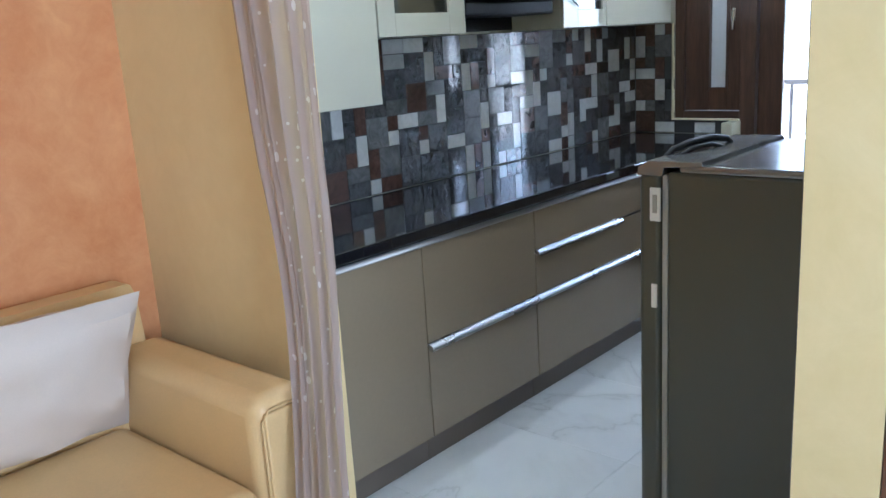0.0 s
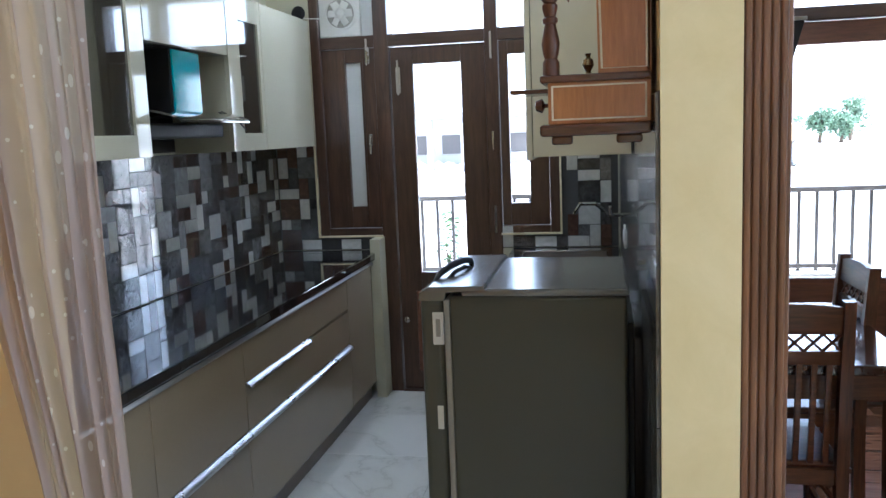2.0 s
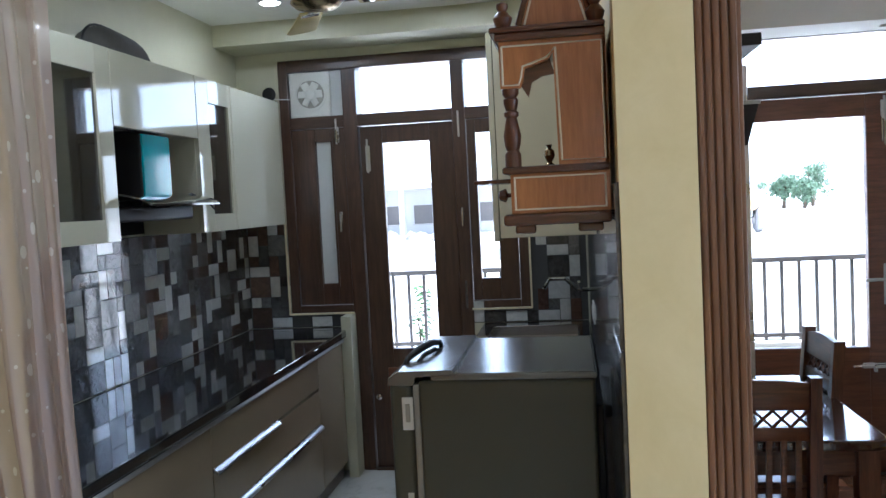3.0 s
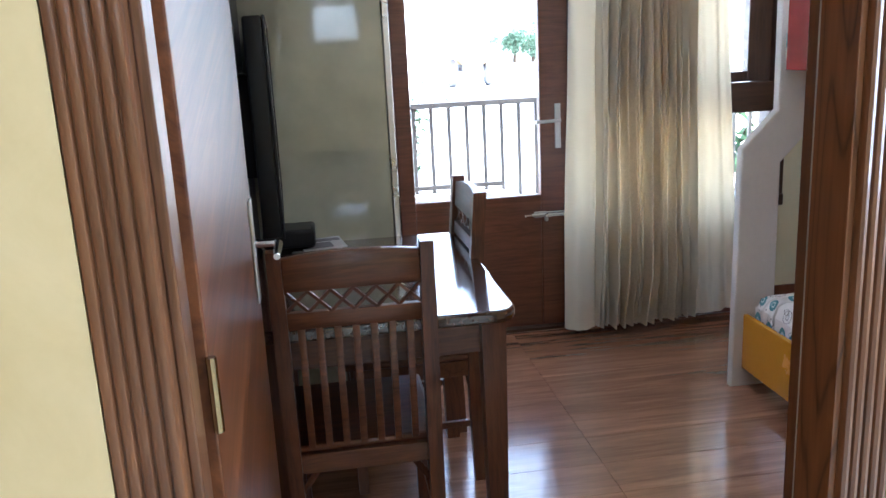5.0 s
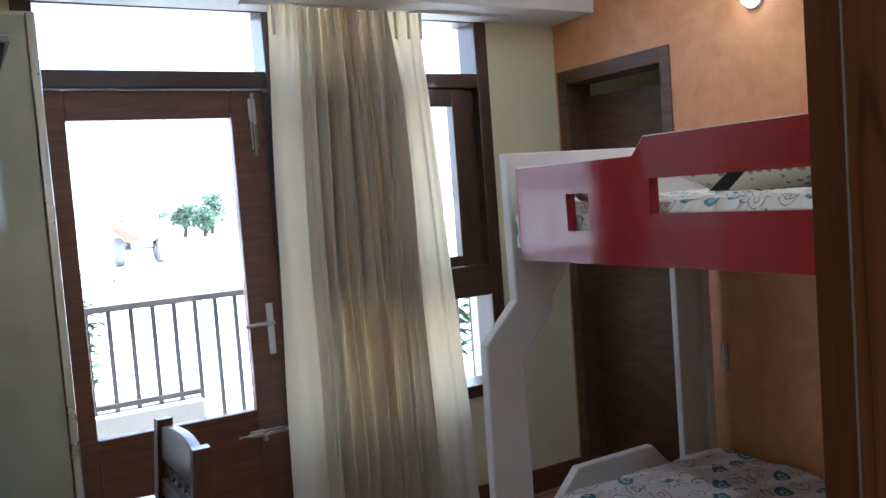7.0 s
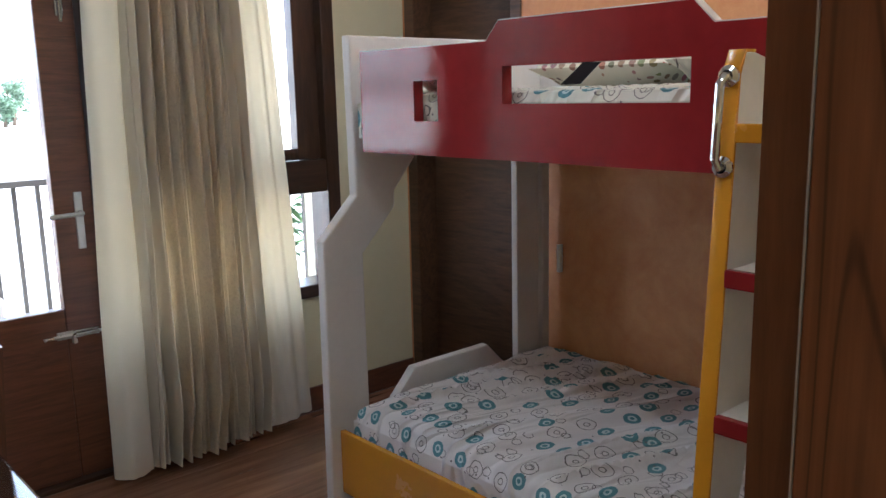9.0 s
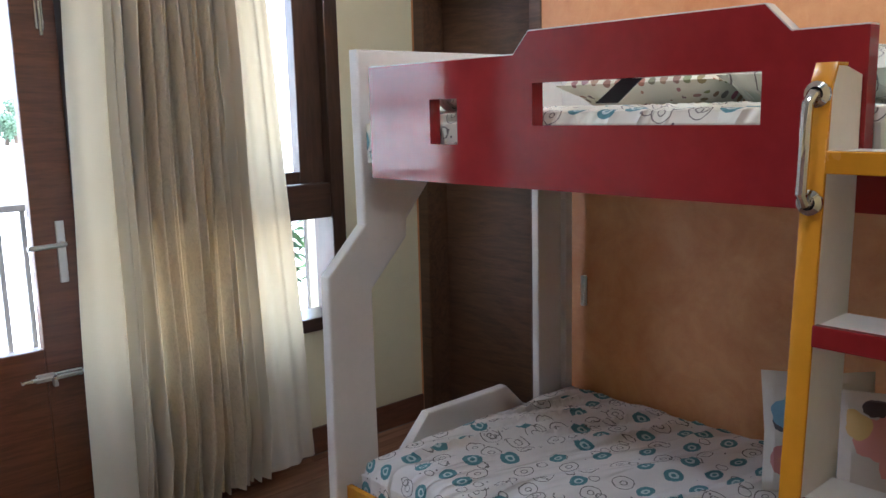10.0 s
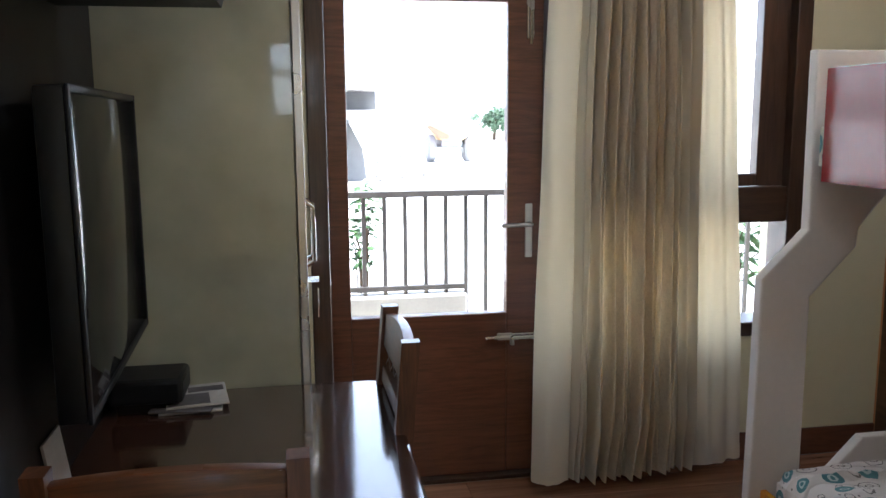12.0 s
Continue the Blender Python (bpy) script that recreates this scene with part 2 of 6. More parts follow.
M_rubble = plain("broken_brick_rubble", (0.27, 0.26, 0.25), 0.95, var=0.3, big=1.5)
M_sand = plain("dry_sandy_ground", (0.56, 0.53, 0.48), 0.95, var=0.18, big=0.12, fine=2.0, bmp=0.3)
M_bldg = plain("grey_render", (0.42, 0.42, 0.42), 0.85, var=0.12, big=0.5)
M_pane = glass("window_glass")
M_frost = plain("frosted_pane", (0.55, 0.56, 0.55), 0.35, var=0.06, bmp=0.1)
M_paper = plain("paper", (0.46, 0.45, 0.43), 0.8, var=0.08, big=30)
M_print = plain("dark_grey_print", (0.11, 0.10, 0.105), 0.6, var=0.3, big=30)
M_wicker = plain("dark_grey_fabric", (0.055, 0.052, 0.045), 0.8, var=0.25, big=14, bmp=0.5)
M_lampglow, lt, lb = nodes_of("lit_lamp_disc")
lb.inputs["Emission Color"].default_value, lb.inputs["Emission Strength"].default_value = (1.0, 0.98, 0.92, 1), 20.0
M_wallglow, lt, lb = nodes_of("dim_wall_lamp")
lb.inputs["Emission Color"].default_value, lb.inputs["Emission Strength"].default_value = (1.0, 0.95, 0.85, 1), 3.0
M_steel = plain("sink_steel", (0.45, 0.45, 0.46), 0.2, 1.0, var=0.1)


def marble(name):
    m, t, b = nodes_of(name)
    v = coords(t)
    oi = t.nodes.new("ShaderNodeObjectInfo")
    ad = t.nodes.new("ShaderNodeVectorMath")
    ad.operation = 'ADD'
    t.links.new(v, ad.inputs[0])
    t.links.new(math_node(t, 'MULTIPLY', oi.outputs["Random"], 50.0), ad.inputs[1])
    v = ad.outputs[0]
    n = noise_tex(t, v, 1.1, 6, 0.55, 1.2)
    vein = math_node(t, 'ABSOLUTE', math_node(t, 'SUBTRACT', n, 0.5))
    c = ramp(t, vein, [(0.0, (0.50, 0.51, 0.48)), (0.010, (0.64, 0.65, 0.62)), (0.06, (0.71, 0.72, 0.69)), (0.3, (0.73, 0.74, 0.72))])
    c = mix(t, 0.3, c, ramp(t, noise_tex(t, v, 5, 5), [(0.3, (0.64, 0.655, 0.63)), (0.7, (0.75, 0.755, 0.695))]))
    t.links.new(c, b.inputs["Base Color"])
    b.inputs["Roughness"].default_value = 0.09
    b.inputs["Coat Weight"].default_value = 0.4
    return m


M_marble = marble("white_marble_tile")
M_grout = plain("pale_grout", (0.56, 0.56, 0.53), 0.8, var=0.1)
M_grout_d = plain("dark_grout", (0.05, 0.05, 0.05), 0.7, var=0.2)


def tile_mat(name, c, c2, ripple=0.0):
    m, t, b = nodes_of(name)
    v = coords(t)
    oi = t.nodes.new("ShaderNodeObjectInfo")
    ad = t.nodes.new("ShaderNodeVectorMath")
    ad.operation = 'ADD'
    t.links.new(v, ad.inputs[0])
    t.links.new(math_node(t, 'MULTIPLY', oi.outputs["Random"], 30.0), ad.inputs[1])
    v = ad.outputs[0]
    n = noise_tex(t, v, 14, 6, 0.65, 1.8)
    col = ramp(t, n, [(0.32, c), (0.5, tuple((a + d) / 2 for a, d in zip(c, c2))), (0.68, c2)])
    col = mix(t, 1.0, col, ramp(t, oi.outputs["Random"], [(0, (0.70, 0.70, 0.70)), (1, (1, 1, 1))]), 'MULTIPLY')
    t.links.new(col, b.inputs["Base Color"])
    b.inputs["Roughness"].default_value = 0.06
    b.inputs["Coat Weight"].default_value, b.inputs["Coat Roughness"].default_value = 0.7, 0.04
    if ripple:
        bump(t, b, noise_tex(t, v, 34, 2, 0.5, 2.5), ripple, 0.008)
    else:
        bump(t, b, n, 0.05, 0.001)
    return m


M_tiles = [tile_mat("charcoal_tile", (0.024, 0.024, 0.024), (0.090, 0.088, 0.087), 1.0),
           tile_mat("slate_tile", (0.080, 0.082, 0.078), (0.20, 0.205, 0.20), 0.35),
           tile_mat("umber_tile", (0.052, 0.028, 0.021), (0.125, 0.068, 0.049), 0.10),
           tile_mat("pale_grey_tile", (0.55, 0.56, 0.54), (0.70, 0.71, 0.69), 0.0)]


def sheet_print(name, base, scale=7.0, teal=(0.10, 0.235, 0.265)):
    """White cotton printed with teal blobs and fine dark rings."""
    m, t, b = nodes_of(name)
    v = coords(t)
    sp = t.nodes.new("ShaderNodeSeparateXYZ")
    t.links.new(v, sp.inputs[0])
    flat = t.nodes.new("ShaderNodeCombineXYZ")  # the print runs on down the sides of the cloth
    t.links.new(math_node(t, 'ADD', sp.outputs[0], sp.outputs[2]), flat.inputs[0])
    t.links.new(sp.outputs[1], flat.inputs[1])
    vo = t.nodes.new("ShaderNodeTexVoronoi")
    vo.voronoi_dimensions = '2D'
    vo.inputs["Scale"].default_value = scale
    vo.inputs["Randomness"].default_value = 0.5
    wob = noise_tex(t, v, 30, 3)
    mp = t.nodes.new("ShaderNodeMapping")
    mp.inputs["Scale"].default_value = (1.0, 1.35, 1.0)
    t.links.new(flat.outputs[0], mp.inputs["Vector"])
    t.links.new(mp.outputs["Vector"], vo.inputs["Vector"])
    d = math_node(t, 'ADD', vo.outputs["Distance"], math_node(t, 'MULTIPLY', math_node(t, 'SUBTRACT', wob, 0.5), 0.15))
    sep = t.nodes.new("ShaderNodeSeparateColor")
    t.links.new(vo.outputs["Color"], sep.inputs[0])
    pick = math_node(t, 'GREATER_THAN', sep.outputs[0], 0.5)
    blob = math_node(t, 'MULTIPLY', math_node(t, 'LESS_THAN', d, 0.29), pick)
    eye = math_node(t, 'MULTIPLY', math_node(t, 'LESS_THAN', math_node(t, 'ABSOLUTE', math_node(t, 'SUBTRACT', d, 0.11)), 0.035), pick)
    ring = math_node(t, 'MULTIPLY', math_node(t, 'LESS_THAN', math_node(t, 'ABSOLUTE', math_node(t, 'SUBTRACT', d, 0.30)), 0.016), math_node(t, 'SUBTRACT', 1.0, pick))
    ring2 = math_node(t, 'MULTIPLY', math_node(t, 'LESS_THAN', math_node(t, 'ABSOLUTE', math_node(t, 'SUBTRACT', d, 0.10)), 0.016), math_node(t, 'SUBTRACT', 1.0, pick))
    spk = t.nodes.new("ShaderNodeTexVoronoi")
    spk.inputs["Scale"].default_value = scale * 5
    t.links.new(v, spk.inputs["Vector"])
    sp2 = t.nodes.new("ShaderNodeSeparateColor")
    t.links.new(spk.outputs["Color"], sp2.inputs[0])
    speck = math_node(t, 'MULTIPLY', math_node(t, 'LESS_THAN', spk.outputs["Distance"], 0.16), math_node(t, 'GREATER_THAN', sp2.outputs[0], 0.86))
    c = ramp(t, noise_tex(t, v, 4, 4), [(0.3, scaled(base, 0.94)), (0.7, base)])
    c = mix(t, blob, c, teal)
    c = mix(t, eye, c, (0.50, 0.60, 0.60))
    c = mix(t, math_node(t, 'MAXIMUM', ring, ring2), c, (0.16, 0.14, 0.13))
    c = mix(t, speck, c, (0.14, 0.12, 0.12))
    vo2 = t.nodes.new("ShaderNodeTexVoronoi")
    vo2.voronoi_dimensions = '2D'
    vo2.inputs["Scale"].default_value = scale * 1.7
    t.links.new(flat.outputs[0], vo2.inputs["Vector"])
    s3 = t.nodes.new("ShaderNodeSeparateColor")
    t.links.new(vo2.outputs["Color"], s3.inputs[0])
    d2 = math_node(t, 'ADD', vo2.outputs["Distance"], math_node(t, 'MULTIPLY', math_node(t, 'SUBTRACT', wob, 0.5), 0.5))
    doodle = math_node(t, 'MULTIPLY', math_node(t, 'LESS_THAN', math_node(t, 'ABSOLUTE', math_node(t, 'SUBTRACT', d2, 0.22)), 0.028), math_node(t, 'GREATER_THAN', s3.outputs[1], 0.62))
    doodle = math_node(t, 'MULTIPLY', doodle, math_node(t, 'SUBTRACT', 1.0, blob))
    c = mix(t, doodle, c, (0.20, 0.18, 0.17))
    t.links.new(c, b.inputs["Base Color"])
    b.inputs["Roughness"].default_value = 0.85
    wv = t.nodes.new("ShaderNodeMapping")
    wv.inputs["Rotation"].default_value = (0, 0, radians(19))
    t.links.new(v, wv.inputs["Vector"])
    ws = t.nodes.new("ShaderNodeMapping")
    ws.inputs["Scale"].default_value = (1.0, 7.0, 2.0)
    t.links.new(wv.outputs["Vector"], ws.inputs["Vector"])
    # sharp pulled creases over soft unevenness
    rid = math_node(t, 'ABSOLUTE', math_node(t, 'SUBTRACT', noise_tex(t, ws.outputs["Vector"], 1.1, 2, 0.5, 0.6), 0.5))
    rid = math_node(t, 'MINIMUM', math_node(t, 'MULTIPLY', rid, 9.0), 1.0)
    bump(t, b, math_node(t, 'SUBTRACT', math_node(t, 'MULTIPLY', noise_tex(t, v, 6, 3), 0.35), rid), 1.0, 0.016)
    return m


M_sheet = sheet_print("printed_bedsheet", (0.72, 0.67, 0.64), scale=9.0)
M_sheet_up = sheet_print("printed_upper_sheet", (0.70, 0.68, 0.58), scale=9.0)


def dotted(name, base, spot, scale, size):
    m, t, b = nodes_of(name)
    v = coords(t)
    vo = t.nodes.new("ShaderNodeTexVoronoi")
    vo.inputs["Scale"].default_value, vo.inputs["Randomness"].default_value = scale, 0.25
    t.links.new(v, vo.inputs["Vector"])
    f = math_node(t, 'LESS_THAN', vo.outputs["Distance"], size)
    sc = mix(t, 0.5, spot, vo.outputs["Color"], 'MULTIPLY')
    c = ramp(t, noise_tex(t, v, 8, 3), [(0.3, scaled(base, 0.93)), (0.7, base)])
    t.links.new(mix(t, f, c, sc), b.inputs["Base Color"])
    b.inputs["Roughness"].default_value = 0.85
    bump(t, b, noise_tex(t, v, 12, 4), 0.4, 0.01)
    return m


M_dots = dotted("spotted_pillow_cotton", (0.76, 0.70, 0.56), (0.46, 0.29, 0.20), 27.0, 0.33)


def pillow_print(name, base, shapes):
    """Cotton with a few soft colour patches, each (x, y, z, radius, colour) in the pillow's own space."""
    m, t, b = nodes_of(name)
    tc = t.nodes.new("ShaderNodeTexCoord")
    wob = noise_tex(t, tc.outputs["Object"], 18, 3)
    c = ramp(t, noise_tex(t, tc.outputs["Object"], 6, 3), [(0.3, scaled(base, 0.92)), (0.7, base)])
    for x, y, z, r, col in shapes:
        dn = t.nodes.new("ShaderNodeVectorMath")
        dn.operation = 'DISTANCE'
        dn.inputs[1].default_value = (x, y, z)
        t.links.new(tc.outputs["Object"], dn.inputs[0])
        d = math_node(t, 'ADD', dn.outputs["Value"], math_node(t, 'MULTIPLY', math_node(t, 'SUBTRACT', wob, 0.5), r * 1.2))
        c = mix(t, math_node(t, 'LESS_THAN', d, r), c, col)
    t.links.new(c, b.inputs["Base Color"])
    b.inputs["Roughness"].default_value = 0.8
    bump(t, b, noise_tex(t, tc.outputs["Object"], 14, 4), 0.35, 0.008)
    return m


def cloth(name, c, glow, through_share, clear=0.0, sequins=False, damask=False):
    m, t, b = nodes_of(name)
    v = coords(t)
    n, weave = noise_tex(t, v, 3, 4), noise_tex(t, v, 240, 2)
    col = ramp(t, n, [(0.3, scaled(c, 0.92)), (0.7, c)])
    if damask:
        col = mix(t, 0.6, col, ramp(t, noise_tex(t, v, 34, 3, 0.5, 2.0), [(0.42, scaled(c, 0.80)), (0.52, scaled(c, 1.06))]))
    if sequins:
        vo = t.nodes.new("ShaderNodeTexVoronoi")
        vo.inputs["Scale"].default_value = 25.0
        t.links.new(v, vo.inputs["Vector"])
        dot = math_node(t, 'LESS_THAN', vo.outputs["Distance"], 0.11)
        vs = t.nodes.new("ShaderNodeMapping")
        vs.inputs["Scale"].default_value = (34, 34, 15)
        vs.inputs["Rotation"].default_value = (0.3, 0.5, 0.0)
        t.links.new(v, vs.inputs["Vector"])
        v2 = t.nodes.new("ShaderNodeTexVoronoi")
        v2.inputs["Scale"].default_value = 1.0
        t.links.new(vs.outputs["Vector"], v2.inputs["Vector"])
        s2 = t.nodes.new("ShaderNodeSeparateColor")
        t.links.new(v2.outputs["Color"], s2.inputs[0])
        dash = math_node(t, 'MULTIPLY', math_node(t, 'LESS_THAN', v2.outputs["Distance"], 0.20), math_node(t, 'GREATER_THAN', s2.outputs[0], 0.62))
        col = mix(t, math_node(t, 'MAXIMUM', dot, dash), col, (0.86, 0.84, 0.81))
    t.links.new(col, b.inputs["Base Color"])
    b.inputs["Roughness"].default_value = 0.8
    bump(t, b, weave, 0.2, 0.001)
    tr = t.nodes.new("ShaderNodeBsdfTranslucent")
    tr.inputs["Color"].default_value = (*glow, 1)
    ms = t.nodes.new("ShaderNodeMixShader")
    ms.inputs[0].default_value = through_share
    t.links.new(b.outputs[0], ms.inputs[1])
    t.links.new(tr.outputs[0], ms.inputs[2])
    out = ms.outputs[0]
    if clear:
        tp = t.nodes.new("ShaderNodeBsdfTransparent")
        m2 = t.nodes.new("ShaderNodeMixShader")
        m2.inputs[0].default_value = clear
        t.links.new(out, m2.inputs[1])
        t.links.new(tp.outputs[0], m2.inputs[2])
        out = m2.outputs[0]
    t.links.new(out, t.nodes["Material Output"].inputs["Surface"])
    return m


M_curtain = cloth("cream_curtain_cotton", (0.80, 0.805, 0.745), (0.88, 0.70, 0.41), 0.40)
M_damask = cloth("cream_damask_cotton", (0.775, 0.745, 0.645), (0.87, 0.68, 0.37), 0.41, damask=True)
M_sheer = cloth("dusty_mauve_sheer", (0.47, 0.39, 0.35), (0.62, 0.46, 0.35), 0.38, 0.30, True)


# ---- mesh helpers ----
def merged(*bms):
    """Joins bmeshes into the first."""
    for other in bms[1:]:
        me = bpy.data.meshes.new("tmp")
        other.to_mesh(me)
        bms[0].from_mesh(me)
        bpy.data.meshes.remove(me)
        other.free()
    return bms[0]


def bx(x0, x1, y0, y1, z0, z1, r=0.003, seg=2):
    """A box with softened edges."""
    bm = bmesh.new()
    bmesh.ops.create_cube(bm, size=1)
    for v in bm.verts:
        v.co = Vector(((x0 + x1) / 2 + (x1 - x0) * v.co.x, (y0 + y1) / 2 + (y1 - y0) * v.co.y, (z0 + z1) / 2 + (z1 - z0) * v.co.z))
    if r:
        r = min(r, 0.45 * min(x1 - x0, y1 - y0, z1 - z0))
        bmesh.ops.bevel(bm, geom=bm.edges[:], offset=r, segments=seg, profile=0.5, affect='EDGES')
    return bm


def prism(pts, axis, a0, a1, r=0.0):
    """A flat outline given the thickness a0..a1 along an axis. Outline in the two other axes, in order x, y, z."""
    def at(p, a):
        return {'x': (a, p[0], p[1]), 'y': (p[0], a, p[1]), 'z': (p[0], p[1], a)}[axis]
    bm = bmesh.new()
    lo = [bm.verts.new(at(p, a0)) for p in pts]
    hi = [bm.verts.new(at(p, a1)) for p in pts]
    bm.faces.new(lo)
    bm.faces.new(hi[::-1])
    n = len(pts)
    for i in range(n):
        bm.faces.new((lo[i], hi[i], hi[(i + 1) % n], lo[(i + 1) % n]))
    bmesh.ops.recalc_face_normals(bm, faces=bm.faces[:])
    if r:
        rim = [e for e in bm.edges if abs(sum(v.co[{'x': 0, 'y': 1, 'z': 2}[axis]] for v in e.verts) / 2 - a0) < 1e-6 or abs(sum(v.co[{'x': 0, 'y': 1, 'z': 2}[axis]] for v in e.verts) / 2 - a1) < 1e-6]
        bmesh.ops.bevel(bm, geom=rim, offset=r, segments=2, profile=0.5, affect='EDGES')
    return bm


def lathe(profile, x, y, z, n=16, axis='z'):
    """Turned shape: profile of (radius, height)."""
    bm = bmesh.new()
    rings = []
    for rad, h in profile:
        ring = []
        for i in range(n):
            a = 2 * math.pi * i / n
            p = (rad * math.cos(a), rad * math.sin(a), h)
            p = {'z': p, 'x': (p[2], p[0], p[1]), 'y': (p[0], p[2], p[1])}[axis]
            ring.append(bm.verts.new((x + p[0], y + p[1], z + p[2])))
        rings.append(ring)
    for a, b in zip(rings, rings[1:]):
        for i in range(n):
            bm.faces.new((a[i], a[(i + 1) % n], b[(i + 1) % n], b[i]))
    bm.faces.new(rings[0][::-1])
    bm.faces.new(rings[-1])
    bmesh.ops.recalc_face_normals(bm, faces=bm.faces[:])
    return bm


def tube(path, r, n=8):
    """A rod along a path of points; r may be a list."""
    pts = [Vector(p) for p in path]
    rs = r if isinstance(r, (list, tuple)) else [r] * len(pts)
    bm = bmesh.new()
    rings = []
    for i, p in enumerate(pts):
        d = (pts[min(i + 1, len(pts) - 1)] - pts[max(i - 1, 0)]).normalized()
        u = d.orthogonal().normalized() if i == 0 else (u - d * u.dot(d)).normalized()
        w = d.cross(u)
        rings.append([bm.verts.new(p + (u * math.cos(2 * math.pi * k / n) + w * math.sin(2 * math.pi * k / n)) * rs[i]) for k in range(n)])
    for a, b in zip(rings, rings[1:]):
        for k in range(n):
            bm.faces.new((a[k], a[(k + 1) % n], b[(k + 1) % n], b[k]))
    bm.faces.new(rings[0][::-1])
    bm.faces.new(rings[-1])
    bmesh.ops.recalc_face_normals(bm, faces=bm.faces[:])
    return bm


def cushion(w, d, h, n=14):
    """A stuffed pillow, flat in xy, w by d, h thick, with pinched corners."""
    bm = bmesh.new()
    grid = {}
    for s in (1, -1):
        for i in range(n + 1):
            for j in range(n + 1):
                u, v = 2 * i / n - 1, 2 * j / n - 1
                edge = max(abs(u), abs(v)) == 1
                if edge and s == -1:
                    grid[s, i, j] = grid[1, i, j]
                    continue
                k = ((1 - u * u) * (1 - v * v)) ** 0.35
                pin = 1 - 0.06 * (1 - abs(u)) * abs(v) - 0.06 * (1 - abs(v)) * abs(u)
                wob = 0.012 * noise.noise((u * 2.1, v * 2.1, s * 3.0)) / 0.1 * h
                grid[s, i, j] = bm.verts.new((u * w / 2 * pin, v * d / 2 * pin, s * k * h / 2 + (0 if edge else wob)))
    for s in (1, -1):
        for i in range(n):
            for j in range(n):
                f = (grid[s, i, j], grid[s, i + 1, j], grid[s, i + 1, j + 1], grid[s, i, j + 1])
                bm.faces.new(f if s == 1 else f[::-1])
    for f in bm.faces:
        f.smooth = True
    return bm


def thing(name, label, category, base, group=""):
    ob = new(name)
    ob.location = base
    ob.empty_display_size = 0.05
    return tagged(ob, label, category, group)


def part(name, bm, material, parent=None, label="", smooth=True):
    """Links a bmesh as one mesh object; the bmesh is in world metres, or in its thing's own space when the thing stands at 0, 0, 0."""
    if parent is not None:
        top = parent
        while top.parent:
            top = top.parent
        bm.transform(Matrix.Translation(-top.location))
    me = bpy.data.meshes.new(name)
    bm.to_mesh(me)
    bm.free()
    me.materials.append(material)
    if smooth:
        me.set_sharp_from_angle(angle=radians(35))
        for p in me.polygons:
            # broad flat faces stay flat, so that bevels alone are rounded
            p.use_smooth = not (p.area > 0.0003 and max(abs(c) for c in p.normal) > 0.9995)
    ob = new(name, me)
    ob.parent = parent
    if label:
        ob["label"] = label
    return ob


def structure(name, bm, material, label=""):
    return tagged(part(name, bm, material, None, label, smooth=False), kind="structure")


def single(name, bm, material, label, category, group=""):
    """A thing of one mesh, its origin at its base."""
    lo = Vector((min(v.co.x for v in bm.verts), min(v.co.y for v in bm.verts), min(v.co.z for v in bm.verts)))
    hi = Vector((max(v.co.x for v in bm.verts), max(v.co.y for v in bm.verts), lo.z))
    c = (lo + hi) / 2
    bm.transform(Matrix.Translation(-c))
    ob = part(name, bm, material)
    ob.location = c
    return tagged(ob, label, category, group)


# ---- large structure ----
CEIL = 2.65


def boxes(*rows):
    return merged(*[bx(*r, r=0) for r in rows])


structure("ground", prism([(-400, -300), (400, -300), (400, 500), (-400, 500)], 'z', -1.2, -0.8), M_sand, "pale dry sandy open ground outside")
structure("slab_floor", boxes((-2.67, 3.15, -3.15, 4.93, -0.8, -0.03)), M_grout)
fl_marble = structure("floor_marble", boxes((-2.52, 3.0, -3.0, 1.50, -0.03, -0.006), (-2.43, -0.384, 1.50, 4.73, -0.03, -0.006)), M_grout, "white veined marble tile floor")
fl_wood = structure("floor_laminate", boxes((-0.24, 2.79, 1.50, 4.62, -0.03, -0.006)), M_chairx, "brown wood laminate floor")
structure("ceiling", boxes((-2.67, 3.15, -3.15, 4.93, CEIL, CEIL + 0.15)), M_white, "white painted flat ceiling")
structure("ceiling_beam_kitchen", boxes((-2.43, -0.384, 4.42, 4.73, 2.53, CEIL)), M_kwall, "cream beam under the kitchen ceiling")
structure("ceiling_beam_bedroom", boxes((-0.24, 2.79, 4.30, 4.62, 2.375, CEIL)), M_white, "white beam above the balcony door")
structure("wall_living_west", boxes((-2.67, -2.52, -3.15, 1.505, 0, CEIL)), M_orange, "orange textured paint wall")
structure("wall_sofa_return", boxes((-2.67, -1.74, 1.505, 1.65, 0, CEIL), (-1.74, -0.384, 1.505, 1.65, 2.25, CEIL)), M_yellow, "warm yellow painted wall")
structure("wall_kitchen_west", boxes((-2.58, -2.43, 1.65, 4.73, 0, CEIL)), M_kwall, "cream painted kitchen wall")
structure("wall_partition", boxes((-0.384, -0.24, 1.505, 4.73, 0, CEIL)), M_pier, "pale yellow painted partition wall")
structure("wall_bedroom_south", boxes((0.70, 2.94, 1.505, 1.63, 0, CEIL), (-0.24, 0.70, 1.505, 1.63, 2.16, CEIL)), M_yellow, "pale yellow painted wall")
structure("wall_east", boxes((2.79, 2.94, 1.63, 3.83, 0, CEIL), (2.79, 2.94, 3.83, 4.60, 2.135, CEIL), (2.79, 2.94, 4.60, 4.62, 0, CEIL)), M_orange, "orange textured paint wall")
